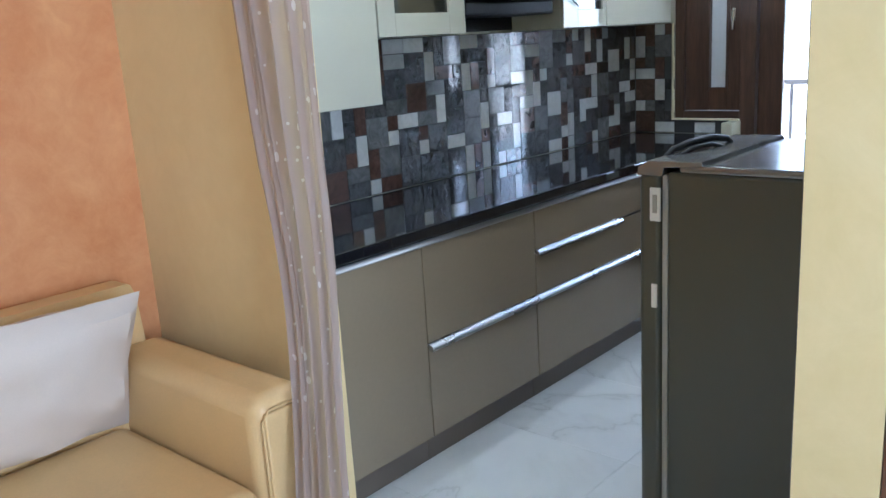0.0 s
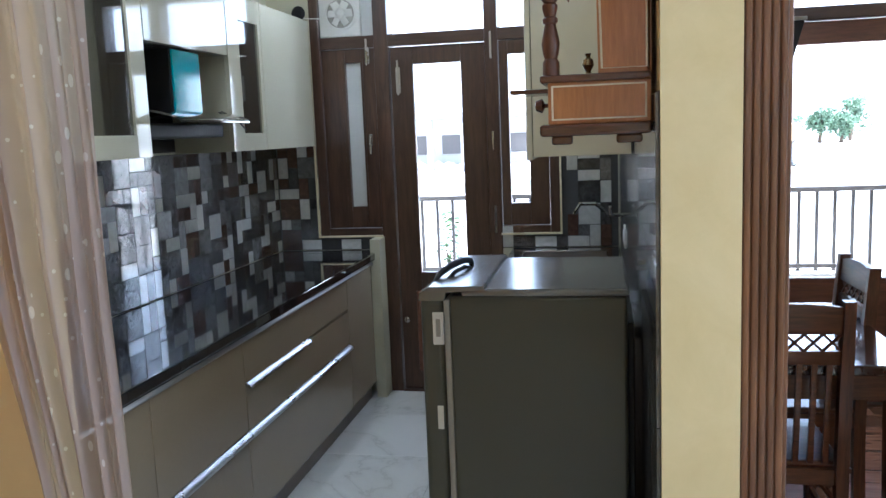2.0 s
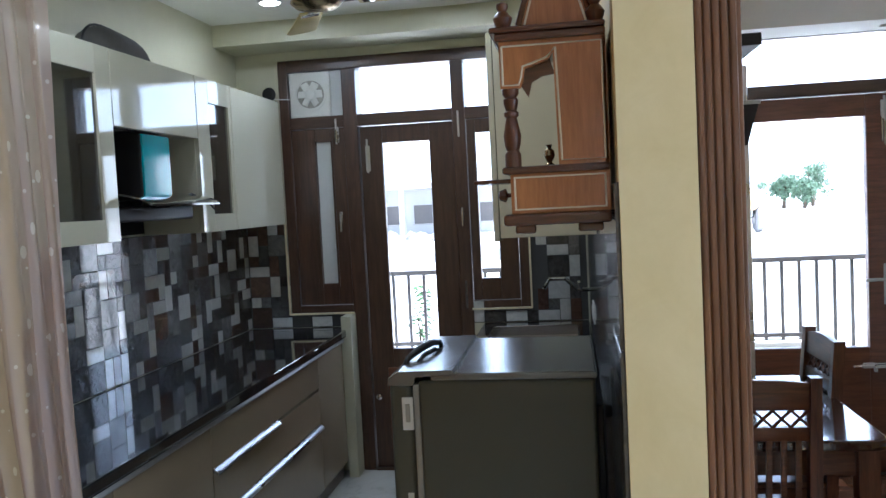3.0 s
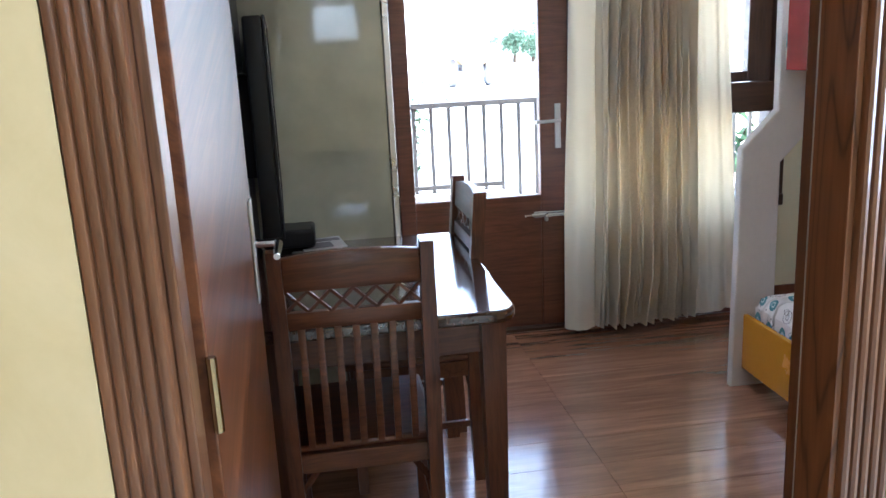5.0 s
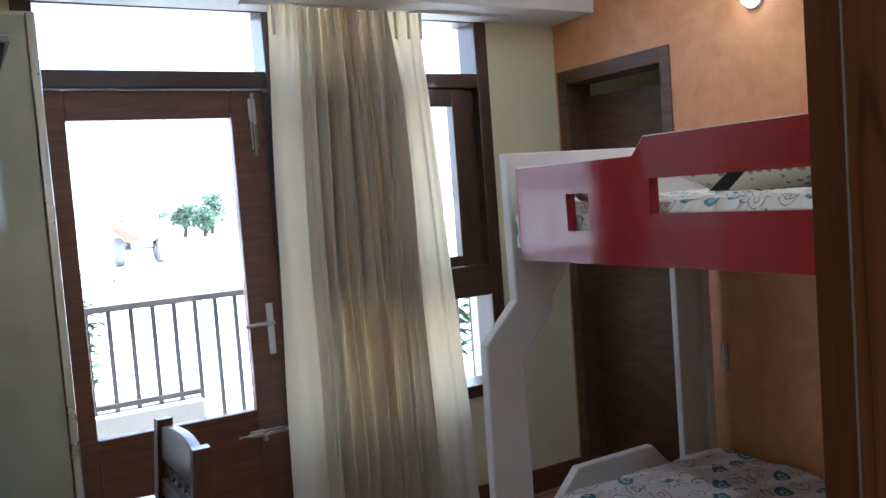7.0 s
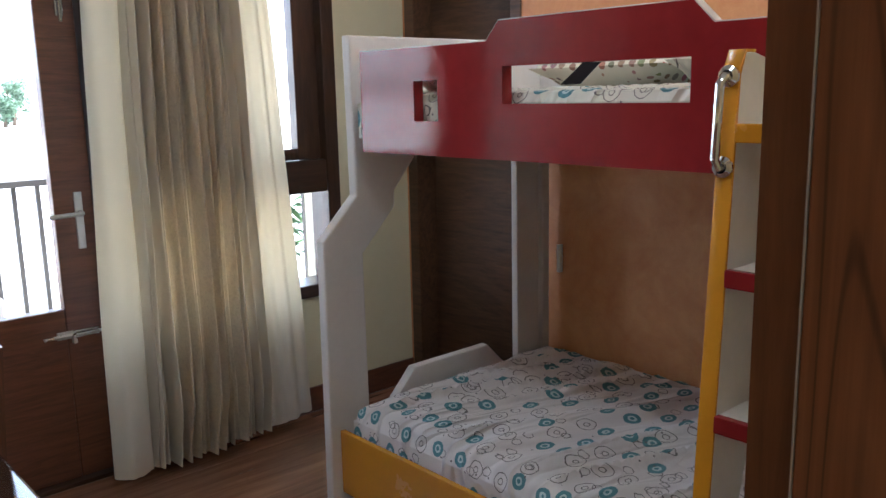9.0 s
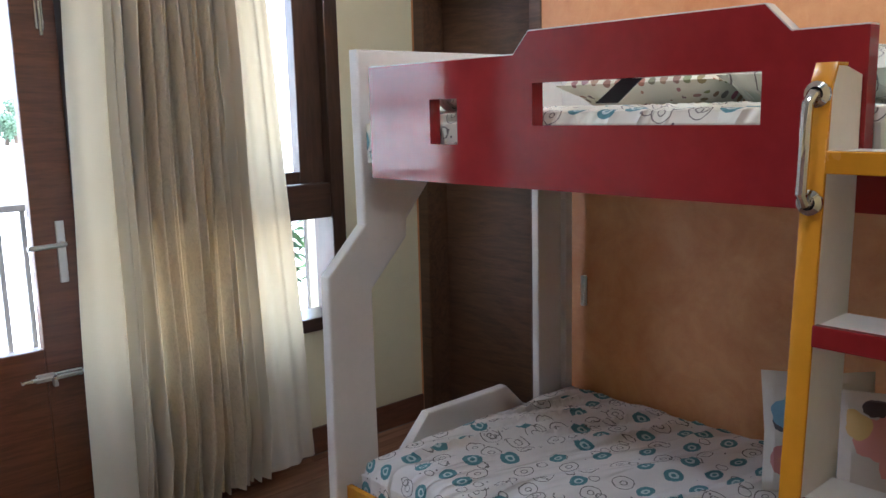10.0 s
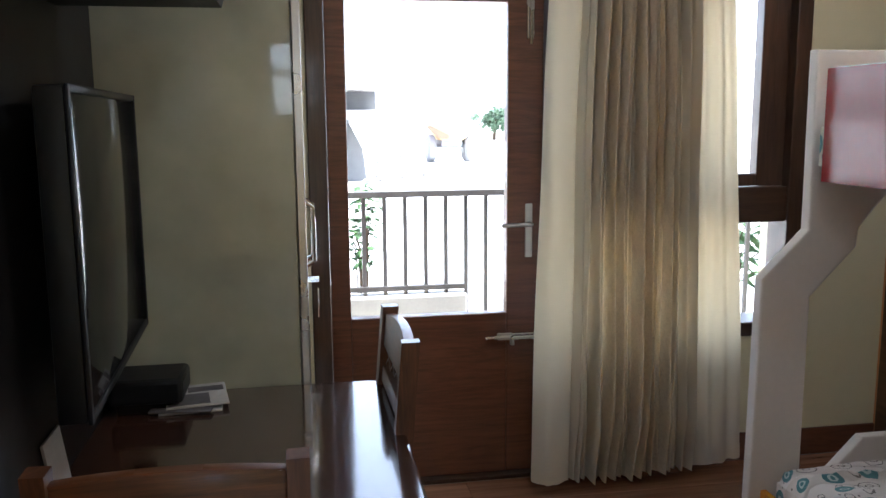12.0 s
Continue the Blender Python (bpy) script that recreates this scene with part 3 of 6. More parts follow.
structure("wall_facade_kitchen", boxes((-2.67, -1.785, 4.73, 4.93, 0, 0.96), (-1.06, -0.384, 4.73, 4.93, 0, 0.96), (-2.67, -2.172, 4.73, 4.93, 0.96, CEIL),
                                       (-0.72, -0.384, 4.73, 4.93, 0.96, CEIL), (-2.172, -0.72, 4.73, 4.93, 2.48, CEIL)), M_kwall, "cream painted wall round the kitchen door")
structure("wall_facade_bedroom", boxes((-0.384, 0.30, 4.62, 4.93, 0, 2.44), (-0.384, 2.94, 4.62, 4.93, 2.44, CEIL)), M_cream, "cream painted wall round the balcony door")
structure("wall_under_window", boxes((1.31, 2.37, 4.62, 4.80, 0, 0.56)), M_cream, "cream painted wall under the window")
structure("wall_beside_window", boxes((2.37, 2.94, 4.62, 4.93, 0, 2.44)), M_cream, "cream painted wall beside the window")
structure("wall_living_south", boxes((-2.67, -0.02, -3.15, -3.0, 0, CEIL), (0.56, 3.15, -3.15, -3.0, 0, CEIL), (-0.02, 0.56, -3.15, -3.0, 0, 1.50), (-0.02, 0.56, -3.15, -3.0, 2.30, CEIL)), M_yellow)
structure("wall_living_east", boxes((3.0, 3.15, -3.0, 1.505, 0, CEIL)), M_yellow)
structure("wall_room_beyond", boxes((4.2, 4.3, 3.0, 5.0, 0, CEIL), (2.94, 4.3, 2.9, 3.0, 0, CEIL), (2.94, 4.3, 5.0, 5.1, 0, CEIL), (2.94, 4.3, 3.0, 5.0, CEIL, CEIL + 0.1), (2.94, 4.3, 3.0, 5.0, -0.1, 0)), M_cream)
structure("baseboard_bedroom", merged(bx(2.37, 2.787, 4.605, 4.62, 0, 0.12, 0.003), bx(2.775, 2.79, 1.64, 3.80, 0, 0.12, 0.003), bx(1.31, 2.37, 4.605, 4.62, 0, 0.12, 0.003)), M_doorp, "brown wooden baseboard")
structure("wall_pilaster_kitchen", bx(-1.832, -1.772, 4.60, 4.7295, 0, 0.957, 0.003), M_kwall, "narrow cream painted pilaster beside the kitchen door")
structure("threshold", bx(0.372, 1.24, 4.62, 4.80, -0.03, 0.009, 0.003), M_frameh, "dark timber door threshold")
structure("threshold_kitchen", bx(-1.70, -1.136, 4.73, 4.88, -0.03, 0.009, 0.003), M_frameh, "dark timber door threshold")
structure("balcony_floor", boxes((-4.0, 5.0, 4.93, 6.05, -0.8, -0.05)), M_concrete, "pale rendered balcony floor")
structure("balcony_kerb", bx(-4.0, 1.173, 5.88, 6.02, -0.05, 0.52, 0.01), M_concrete, "low white balcony parapet")


def holed(x0, x1, z0, z1, gx0, gx1, gz0, gz1, y0, y1, r=0.004):
    """A timber leaf with a glazed hole: two stiles and two rails."""
    return merged(bx(x0, gx0, y0, y1, z0, z1, r), bx(gx1, x1, y0, y1, z0, z1, r),
                  bx(gx0 - 0.001, gx1 + 0.001, y0 + 0.001, y1 - 0.001, z0, gz0, r), bx(gx0 - 0.001, gx1 + 0.001, y0 + 0.001, y1 - 0.001, gz1, z1, r))


def pane(name, x0, x1, y, z0, z1, parent, material=M_pane):
    ob = part(name, bx(x0 - 0.008, x1 + 0.008, y, y + 0.005, z0 - 0.008, z1 + 0.008, 0), material, parent)
    if material is M_pane:
        ob.visible_shadow = False
    return ob


def setting(name, base, label):
    ob = new(name)
    ob.location = base
    return tagged(ob, label, kind="structure")


# living room window behind the walk
w3 = setting("window_3", (0.27, -3.08, 1.50), "dark timber living room window")
for r in ((-0.02, 0.03, 1.50, 2.30), (0.51, 0.56, 1.50, 2.30), (0.03, 0.51, 1.50, 1.55), (0.03, 0.51, 2.25, 2.30), (0.03, 0.51, 1.93, 2.00)):
    part("window_frame", bx(r[0], r[1], -3.13, -3.02, r[2], r[3], 0.004), M_frame, w3)
for z0, z1 in ((1.55, 1.93), (2.00, 2.25)):
    pane("pane", 0.03, 0.51, -3.08, z0, z1, w3)

# kitchen door with its side lights and transoms
kd = setting("window_1", (-1.45, 4.80, 0.0), "dark timber kitchen window and door frame")
part("window_frame", bx(-2.172, -2.115, 4.735, 4.86, 0.96, 2.48, 0.005), M_frame, kd)
part("window_frame", bx(-0.78, -0.72, 4.735, 4.86, 0.96, 2.48, 0.005), M_frame, kd)
part("window_frame", bx(-2.115, -0.78, 4.735, 4.86, 2.41, 2.48, 0.005), M_frameh, kd)
part("window_frame", bx(-2.115, -0.78, 4.737, 4.86, 2.07, 2.14, 0.005), M_frameh, kd)
part("mullion", bx(-1.785, -1.70, 4.73, 4.87, 0.0, 2.41, 0.006), M_frame, kd)
part("mullion", bx(-1.136, -1.06, 4.73, 4.87, 0.0, 2.41, 0.006), M_frame, kd)
part("window_sill", bx(-2.115, -1.785, 4.735, 4.86, 0.96, 1.01, 0.005), M_frameh, kd)
part("window_sill", bx(-1.06, -0.78, 4.735, 4.86, 0.96, 1.01, 0.005), M_frameh, kd)
part("casement", holed(-2.112, -1.788, 1.012, 2.068, -1.968, -1.873, 1.14, 1.99, 4.75, 4.80), M_frame, kd)
part("casement", holed(-1.057, -0.783, 1.012, 2.068, -1.006, -0.894, 1.14, 1.99, 4.75, 4.80), M_frame, kd)
pane("pane", -1.968, -1.873, 4.775, 1.14, 1.99, kd, M_frost)
pane("pane", -1.006, -0.894, 4.775, 1.14, 1.99, kd)
pane("pane", -1.694, -1.174, 4.80, 2.14, 2.40, kd)
pane("pane", -1.055, -0.785, 4.80, 2.14, 2.40, kd)
pane("pane", -1.854, -1.79, 4.775, 2.148, 2.402, kd, M_frost)
part("bead", merged(bx(-1.99, -1.968, 4.742, 4.752, 1.12, 2.01, 0.002), bx(-1.873, -1.861, 4.742, 4.752, 1.12, 2.01, 0.002)), M_frame, kd)
for hx in (-1.83, -1.10):
    part("casement_latch", merged(bx(hx - 0.010, hx + 0.010, 4.738, 4.75, 1.50, 1.57, 0.003), bx(hx - 0.007, hx + 0.007, 4.718, 4.738, 1.45, 1.56, 0.004)), M_alu, kd)
    part("tower_bolt", merged(bx(hx - 0.012, hx + 0.012, 4.738, 4.75, 1.98, 2.10, 0.003), tube([(hx, 4.73, 1.97), (hx, 4.73, 2.12)], 0.006)), M_alu, kd)
part("tower_bolt", merged(bx(-1.11, -1.085, 4.738, 4.75, 0.98, 1.12, 0.003), tube([(-1.098, 4.73, 0.97), (-1.098, 4.73, 1.13)], 0.006)), M_alu, kd)

d1 = setting("door_1", (-1.42, 4.80, 0.0), "dark timber kitchen door with a tall glass pane")
part("door_leaf", holed(-1.697, -1.139, 0.01, 2.066, -1.563, -1.282, 0.733, 1.963, 4.765, 4.805, 0.005), M_frame, d1)
pane("pane", -1.563, -1.282, 4.785, 0.733, 1.963, d1)
part("door_panel", bx(-1.60, -1.24, 4.757, 4.768, 0.12, 0.62, 0.008), M_doorp, d1)
part("door_bolt", merged(bx(-1.665, -1.64, 4.752, 4.766, 1.80, 1.95, 0.003), tube([(-1.652, 4.748, 1.79), (-1.652, 4.748, 1.99)], 0.006)), M_alu, d1)
part("door_knob", lathe([(0.006, 0), (0.006, -0.02), (0.018, -0.03), (0.018, -0.045), (0.008, -0.05)], -1.655, 4.765, 0.45, 12, 'y'), M_chrome, d1)

# exhaust fan in the transom
ef = thing("exhaust_fan", "white plastic exhaust fan in the window transom", "exhaust fan", (-1.98, 4.79, 2.148))
part("housing", merged(bx(-2.114, -1.862, 4.755, 4.79, 2.141, 2.409, 0.010), lathe([(0.098, 0.0), (0.098, -0.010), (0.086, -0.010), (0.086, 0.0)], -1.98, 4.757, 2.275, 28, 'y')), M_label, ef)
part("shroud_ring", lathe([(0.082, 0.0), (0.082, -0.006), (0.020, -0.006)], -1.98, 4.754, 2.275, 28, 'y'), M_seal, ef)
for i in range(6):
    a = i * math.pi / 3
    b = bx(0.02, 0.075, -0.004, 0.002, -0.024, 0.024, 0.003)
    b.transform(Matrix.Translation((-1.98, 4.742, 2.275)) @ Matrix.Rotation(a, 4, 'Y') @ Matrix.Rotation(0.45, 4, 'X'))
    part("fan_blade", b, M_label, ef)
part("fan_hub", lathe([(0.030, 0.0), (0.030, -0.012), (0.012, -0.020)], -1.98, 4.744, 2.275, 18, 'y'), M_label, ef)

# bedroom balcony door and window
bw = setting("window_2", (1.34, 4.68, 0.0), "dark timber balcony window frame")
for x0, x1 in ((0.30, 0.372), (1.24, 1.31), (2.30, 2.37)):
    part("window_frame", bx(x0, x1, 4.61, 4.76, 0.0 if x0 < 2 else 0.56, 2.44, 0.006), M_frame, bw)
for x0, x1 in ((0.372, 1.24), (1.31, 2.30)):
    part("window_frame", bx(x0, x1, 4.612, 4.76, 2.37, 2.44, 0.005), M_frameh, bw)
    part("transom_rail", bx(x0, x1, 4.614, 4.76, 2.06, 2.128, 0.005), M_frameh, bw)
pane("pane", 0.372, 1.24, 4.70, 2.128, 2.37, bw)
pane("pane", 1.31, 2.30, 4.70, 2.128, 2.37, bw)
part("window_sill", bx(1.31, 2.37, 4.60, 4.78, 0.56, 0.62, 0.006), M_frameh, bw)
part("transom_rail", bx(1.31, 2.30, 4.616, 4.76, 1.05, 1.20, 0.006), M_frameh, bw)
part("casement", holed(1.315, 2.23, 1.203, 2.058, 1.42, 2.165, 1.255, 1.975, 4.64, 4.70), M_frame, bw)
part("casement_stop", bx(2.23, 2.30, 4.66, 4.74, 1.20, 2.06, 0.004), M_frame, bw)
pane("pane", 1.42, 2.165, 4.67, 1.255, 1.975, bw)
pane("pane", 1.31, 2.30, 4.69, 0.62, 1.05, bw)
# Unseen board, added to block window light behind the curtain's upper half.
part("blocking_board", bx(1.42, 1.84, 4.71, 4.735, 1.21, 2.05, 0.003), M_frame, bw)

d2 = setting("door_2", (0.80, 4.70, 0.0), "brown timber balcony door with a large glass pane")
part("door_leaf", holed(0.375, 1.237, 0.01, 2.057, 0.453, 1.090, 0.701, 1.94, 4.66, 4.715, 0.006), M_doorp, d2)
pane("pane", 0.453, 1.090, 4.685, 0.701, 1.94, d2)
hd = part("handle_plate", bx(1.165, 1.195, 4.652, 4.661, 0.93, 1.15, 0.003), M_alu, d2)
part("lever", tube([(1.18, 4.655, 1.07), (1.18, 4.615, 1.07), (1.165, 4.608, 1.07), (1.055, 4.606, 1.068)], 0.009), M_alu, hd)
part("tower_bolt", merged(bx(1.05, 1.21, 4.648, 4.661, 0.585, 0.615, 0.004), tube([(1.00, 4.642, 0.60), (1.22, 4.642, 0.60)], 0.007), bx(1.10, 1.115, 4.62, 4.645, 0.57, 0.605, 0.003)), M_alu, d2)
part("tower_bolt", merged(bx(1.165, 1.195, 4.648, 4.661, 1.80, 2.02, 0.004), tube([(1.18, 4.642, 1.78), (1.18, 4.642, 2.04)], 0.007)), M_alu, d2)

# bedroom door frame from the living room, with fluted casing, and the open leaf
df = setting("door_3", (0.235, 1.57, 0.0), "walnut door frame with an open figured veneer leaf")


def fluted(x0, x1, y0, y1, z0, z1):
    """A casing whose face towards -y has five rounded ribs."""
    pts = [(x1, y1), (x0, y1), (x0, y0)]
    n = 5
    for i in range(n):
        for k in range(5):
            a = math.pi * k / 4
            u = (i + 0.5 - 0.46 * math.cos(a)) / n
            pts.append((x0 + (x1 - x0) * u, y0 - 0.004 - 0.005 * math.sin(a)))
    pts.append((x1, y0))
    return prism(pts, 'z', z0, z1)


part("casing", fluted(-0.24, -0.163, 1.512, 1.63, 0.0, 2.09), M_casing, df)
part("casing", fluted(0.633, 0.70, 1.512, 1.63, 0.0, 2.09), M_casing, df)
part("casing_head", bx(-0.24, 0.70, 1.50, 1.63, 2.09, 2.16, 0.005), M_casing, df)
part("door_stop", bx(0.624, 0.6335, 1.514, 1.592, 0.0, 2.09, 0.002), M_figured, df)
part("stop_bead", bx(0.6235, 0.6335, 1.5922, 1.5934, 0.0, 2.09, 0.0), M_seal, df)
part("door_stop", bx(-0.163, -0.150, 1.535, 1.592, 0.0, 2.09, 0.003), M_casing, df)
leaf = part("door_leaf", bx(-0.182, -0.143, 1.636, 2.425, 0.012, 2.085, 0.003), M_veneer, df)
part("handle_plate", bx(-0.143, -0.137, 2.345, 2.385, 0.95, 1.17, 0.003), M_alu, leaf)
part("lever", tube([(-0.140, 2.365, 1.075), (-0.095, 2.365, 1.075), (-0.088, 2.352, 1.075), (-0.088, 2.25, 1.072)], [0.009, 0.009, 0.009, 0.007]), M_chrome, leaf)
for hz in (0.25, 1.05, 1.85):
    part("hinge", tube([(-0.140, 1.633, hz - 0.05), (-0.140, 1.633, hz + 0.05)], 0.007), M_brass, df)

# inner door in the orange wall, ajar into the next room
d4 = setting("door_4", (2.86, 4.2, 0.0), "dark wood inner door left ajar")
part("door_frame", bx(2.782, 2.94, 4.53, 4.60, 0.0, 2.135, 0.004), M_darkdoor, d4)
part("door_frame", bx(2.782, 2.94, 3.83, 3.89, 0.0, 2.135, 0.004), M_darkdoor, d4)
part("door_frame", bx(2.784, 2.94, 3.89, 4.53, 2.065, 2.135, 0.004), M_darkdoor, d4)
lf = bx(0, 0.64, -0.02, 0.02, 0.012, 2.00, 0.003)
lf.transform(Matrix.Translation((2.915, 4.525, 0)) @ Matrix.Rotation(radians(-84), 4, 'Z'))
part("door_leaf", lf, M_darkdoor, d4)

# ---- balcony things ----
rail = thing("balcony_railing", "grey-brown painted steel balcony railing with upright bars", "railing", (0.5, 5.95, -0.05))
part("top_rail", bx(-3.9, 4.9, 5.93, 5.97, 1.065, 1.10, 0.005), M_rail, rail)
part("bottom_rail", bx(-3.9, 1.173, 5.932, 5.968, 0.540, 0.570, 0.003), M_rail, rail)
part("bottom_rail", bx(1.173, 4.9, 5.935, 5.965, 0.03, 0.05, 0.003), M_rail, rail)
bar_s = bar_l = None
for i in range(77):
    x = -3.86 + i * 0.1145
    if x < 1.17:
        if bar_s is None:
            bar_s = part("bar", bx(x - 0.011, x + 0.011, 5.939, 5.961, 0.52, 1.067, 0), M_rail, rail, smooth=False)
            x_s = x
            continue
        o = new("bar", bar_s.data)
        o.parent, o.location.x = rail, x - x_s
    else:
        if bar_l is None:
            bar_l = part("bar", bx(x - 0.011, x + 0.011, 5.939, 5.961, -0.05, 1.067, 0), M_rail, rail, smooth=False)
            x_l = x
            continue
        o = new("bar", bar_l.data)
        o.parent, o.location.x = rail, x - x_l


def leafy(cx, cy, z0, z1, spread, n, size, seed, palm=False):
    """Leaves and stems of a pot plant as one mesh each."""
    rng = random.Random(seed)
    lv, st = bmesh.new(), []
    for i in range(n):
        a, h = rng.uniform(0, 6.28), rng.random()
        z = z0 + (z1 - z0) * h
        rr = spread * (0.25 + 0.75 * rng.random()) * (1.0 if palm else (0.5 + 0.5 * math.sin(h * 3.1)))
        p = Vector((cx + rr * math.cos(a), cy + rr * math.sin(a), z))
        ln, wd = size * rng.uniform(0.7, 1.4), size * (0.13 if palm else 0.42)
        d = Vector((math.cos(a), math.sin(a), rng.uniform(-0.5, 0.5))).normalized()
        s = d.cross(Vector((0, 0, 1))).normalized()
        q = [p - d * ln * 0.5, p + s * wd, p + d * ln * 0.5 + Vector((0, 0, -0.2 * ln)), p - s * wd]
        vs = [lv.verts.new(c) for c in q]
        mid = lv.verts.new(p + Vector((0, 0, 0.12 * ln)))
        for k in range(4):
            lv.faces.new((vs[k], vs[(k + 1) % 4], mid))
        if i % 9 == 0:
            st.append(tube([(cx, cy, -0.45), (cx + 0.4 * (p.x - cx), cy + 0.4 * (p.y - cy), (z0 + z) / 2), p], [0.006, 0.005, 0.003], 5))
    return lv, merged(*st)


def pot_plant(x, y, base, z0, z1, spread, n, size, seed, label, palm=False):
    t = thing("potted_plant", label, "plant", (x, y, base), "balcony pot plants")
    lv, st = leafy(x, y, z0, z1, spread, n, size, seed, palm)
    part("pot", lathe([(0.075, 0), (0.10, 0.02), (0.125, 0.34), (0.14, 0.35), (0.14, 0.40), (0.12, 0.40), (0.11, 0.37)], x, y, base, 20), M_pot, t)
    part("stem", st, M_bark, t)
    part("leaves", lv, M_leaf, t, smooth=False)


pot_plant(0.63, 6.30, -0.80, 0.62, 1.12, 0.15, 130, 0.07, 3, "bushy green shrub growing behind the balcony railing")
pot_plant(-1.66, 6.32, -0.80, 0.55, 0.95, 0.14, 110, 0.06, 5, "small green shrub behind the balcony railing")
pot_plant(2.95, 6.30, -0.80, 0.45, 1.00, 0.28, 90, 0.20, 8, "spiky green palm behind the balcony railing", True)


def tree(x, y, h, seed, label):
    rng = random.Random(seed)
    t = thing("tree", label, "tree", (x, y, -0.8), "trees across the open ground")
    part("trunk", tube([(x, y, -0.8), (x + 0.1, y, -0.8 + h * 0.3), (x - 0.1, y, -0.8 + h * 0.55)], [0.22, 0.17, 0.1], 8), M_bark, t)
    for k in range(4):
        a = k * 1.6 + rng.random()
        part("limb", tube([(x, y, -0.8 + h * 0.35), (x + math.cos(a) * h * 0.12, y + math.sin(a) * h * 0.12, -0.8 + h * 0.55), (x + math.cos(a) * h * 0.2, y + math.sin(a) * h * 0.2, -0.8 + h * 0.75)], [0.11, 0.07, 0.03], 6), M_bark, t)
    lv = bmesh.new()
    cl = [(x + rng.gauss(0, h * 0.15), y + rng.gauss(0, h * 0.15), -0.8 + h * rng.uniform(0.22, 0.88), h * rng.uniform(0.10, 0.18)) for _ in range(24)]
    for cx, cy, cz, r in cl:
        for _ in range(60):
            p = Vector((rng.gauss(0, 1), rng.gauss(0, 1), rng.gauss(0, 0.8))).normalized() * r * rng.uniform(0.4, 1.1) + Vector((cx, cy, cz))
            a = [p + Vector((rng.uniform(-1, 1), rng.uniform(-1, 1), rng.uniform(-1, 1))) * 0.22 for _ in range(3)]
            lv.faces.new([lv.verts.new(q) for q in a])
    part("crown", lv, M_leaf_far, t, smooth=False)


tree(24.0, 90.0, 4.6, 1, "round green tree far across the open ground")
tree(20.2, 86.0, 3.6, 2, "smaller green tree far across the open ground")
tree(21.6, 84.0, 2.8, 4, "low green tree far across the open ground")

# yellow tractor loader parked on the ground
tr = thing("tractor_loader", "yellow tractor with a red mudguard parked on open ground", "tractor", (8.1, 45.0, -0.8))
M_tyel = plain("tractor_yellow", (0.60, 0.42, 0.20), 0.7, var=0.15)
# Tyre, axle and chassis grey, lightened to hold the haze over the ground.
M_tyre = plain("hazed_tyre", (0.24, 0.24, 0.25), 0.9, var=0.15)
M_tred = plain("tractor_red", (0.50, 0.14, 0.09), 0.7, var=0.15)
part("body", prism([(7.55, 0.35), (8.75, 0.35), (9.25, 0.75), (9.25, 1.32), (7.15, 1.32), (7.15, 1.05)], 'y', 44.3, 46.5, 0.04), M_tyel, tr)
part("mudguard", prism([(6.82, 0.98), (6.95, 1.12), (7.95, 0.62), (7.95, 0.42), (7.50, 0.42)], 'y', 44.1, 44.29, 0.02), M_tred, tr)
part("top_rail", bx(7.2, 9.2, 44.35, 44.42, 1.42, 1.47, 0.01), M_rail, tr)
for px in (7.3, 9.1):
    part("rail_post", bx(px - 0.03, px + 0.03, 44.35, 44.42, 1.32, 1.43, 0.005), M_rail, tr)
for wx in (7.12, 9.08):
    wh = part("wheel", lathe([(0.25, -0.2), (0.62, -0.22), (0.72, -0.12), (0.72, 0.12), (0.62, 0.22), (0.25, 0.2)], wx, 45.0, -0.08, 24, 'x'), M_tyre, tr)
    part("rim", lathe([(0.05, -0.24), (0.28, -0.23), (0.30, -0.1)], wx, 45.0, -0.08, 18, 'x'), M_bldg, wh)
part("axle", tube([(7.2, 45.0, 0.05), (9.0, 45.0, 0.05)], 0.1), M_tyre, tr)
part("chassis", bx(7.6, 8.7, 44.4, 46.4, 0.02, 0.36, 0.03), M_tyre, tr)


def house(name, x0, x1, y0, h, cols, label):
    t = thing(name, label, "building", ((x0 + x1) / 2, y0, -0.8))
    part("wall", bx(x0, x1, y0 + 2.0, y0 + 8, -0.8, h - 0.4, 0.02), M_bldg, t)
    part("roof", bx(x0 - 0.4, x1 + 0.4, y0 - 0.3, y0 + 8.3, h - 0.4, h, 0.03), M_concrete, t)
    for i in range(cols):
        cx = x0 + 0.2 + (x1 - x0 - 0.4) * i / (cols - 1)
        part("column", bx(cx - 0.2, cx + 0.2, y0, y0 + 0.4, -0.8, h - 0.4, 0.02), M_concrete, t)
        if i < cols - 1:
            wx = cx + (x1 - x0 - 0.4) / (cols - 1) / 2
            w = part("window", bx(wx - 0.7, wx + 0.7, y0 + 1.96, y0 + 2.02, 0.0, 1.4, 0.01), M_rail, t)
            part("sill", bx(wx - 0.8, wx + 0.8, y0 + 1.85, y0 + 2.0, -0.1, 0.0, 0.01), M_concrete, w)


house("open_building", -18, -5, 60.0, 3.0, 6, "grey unfinished single-storey building with bare columns")

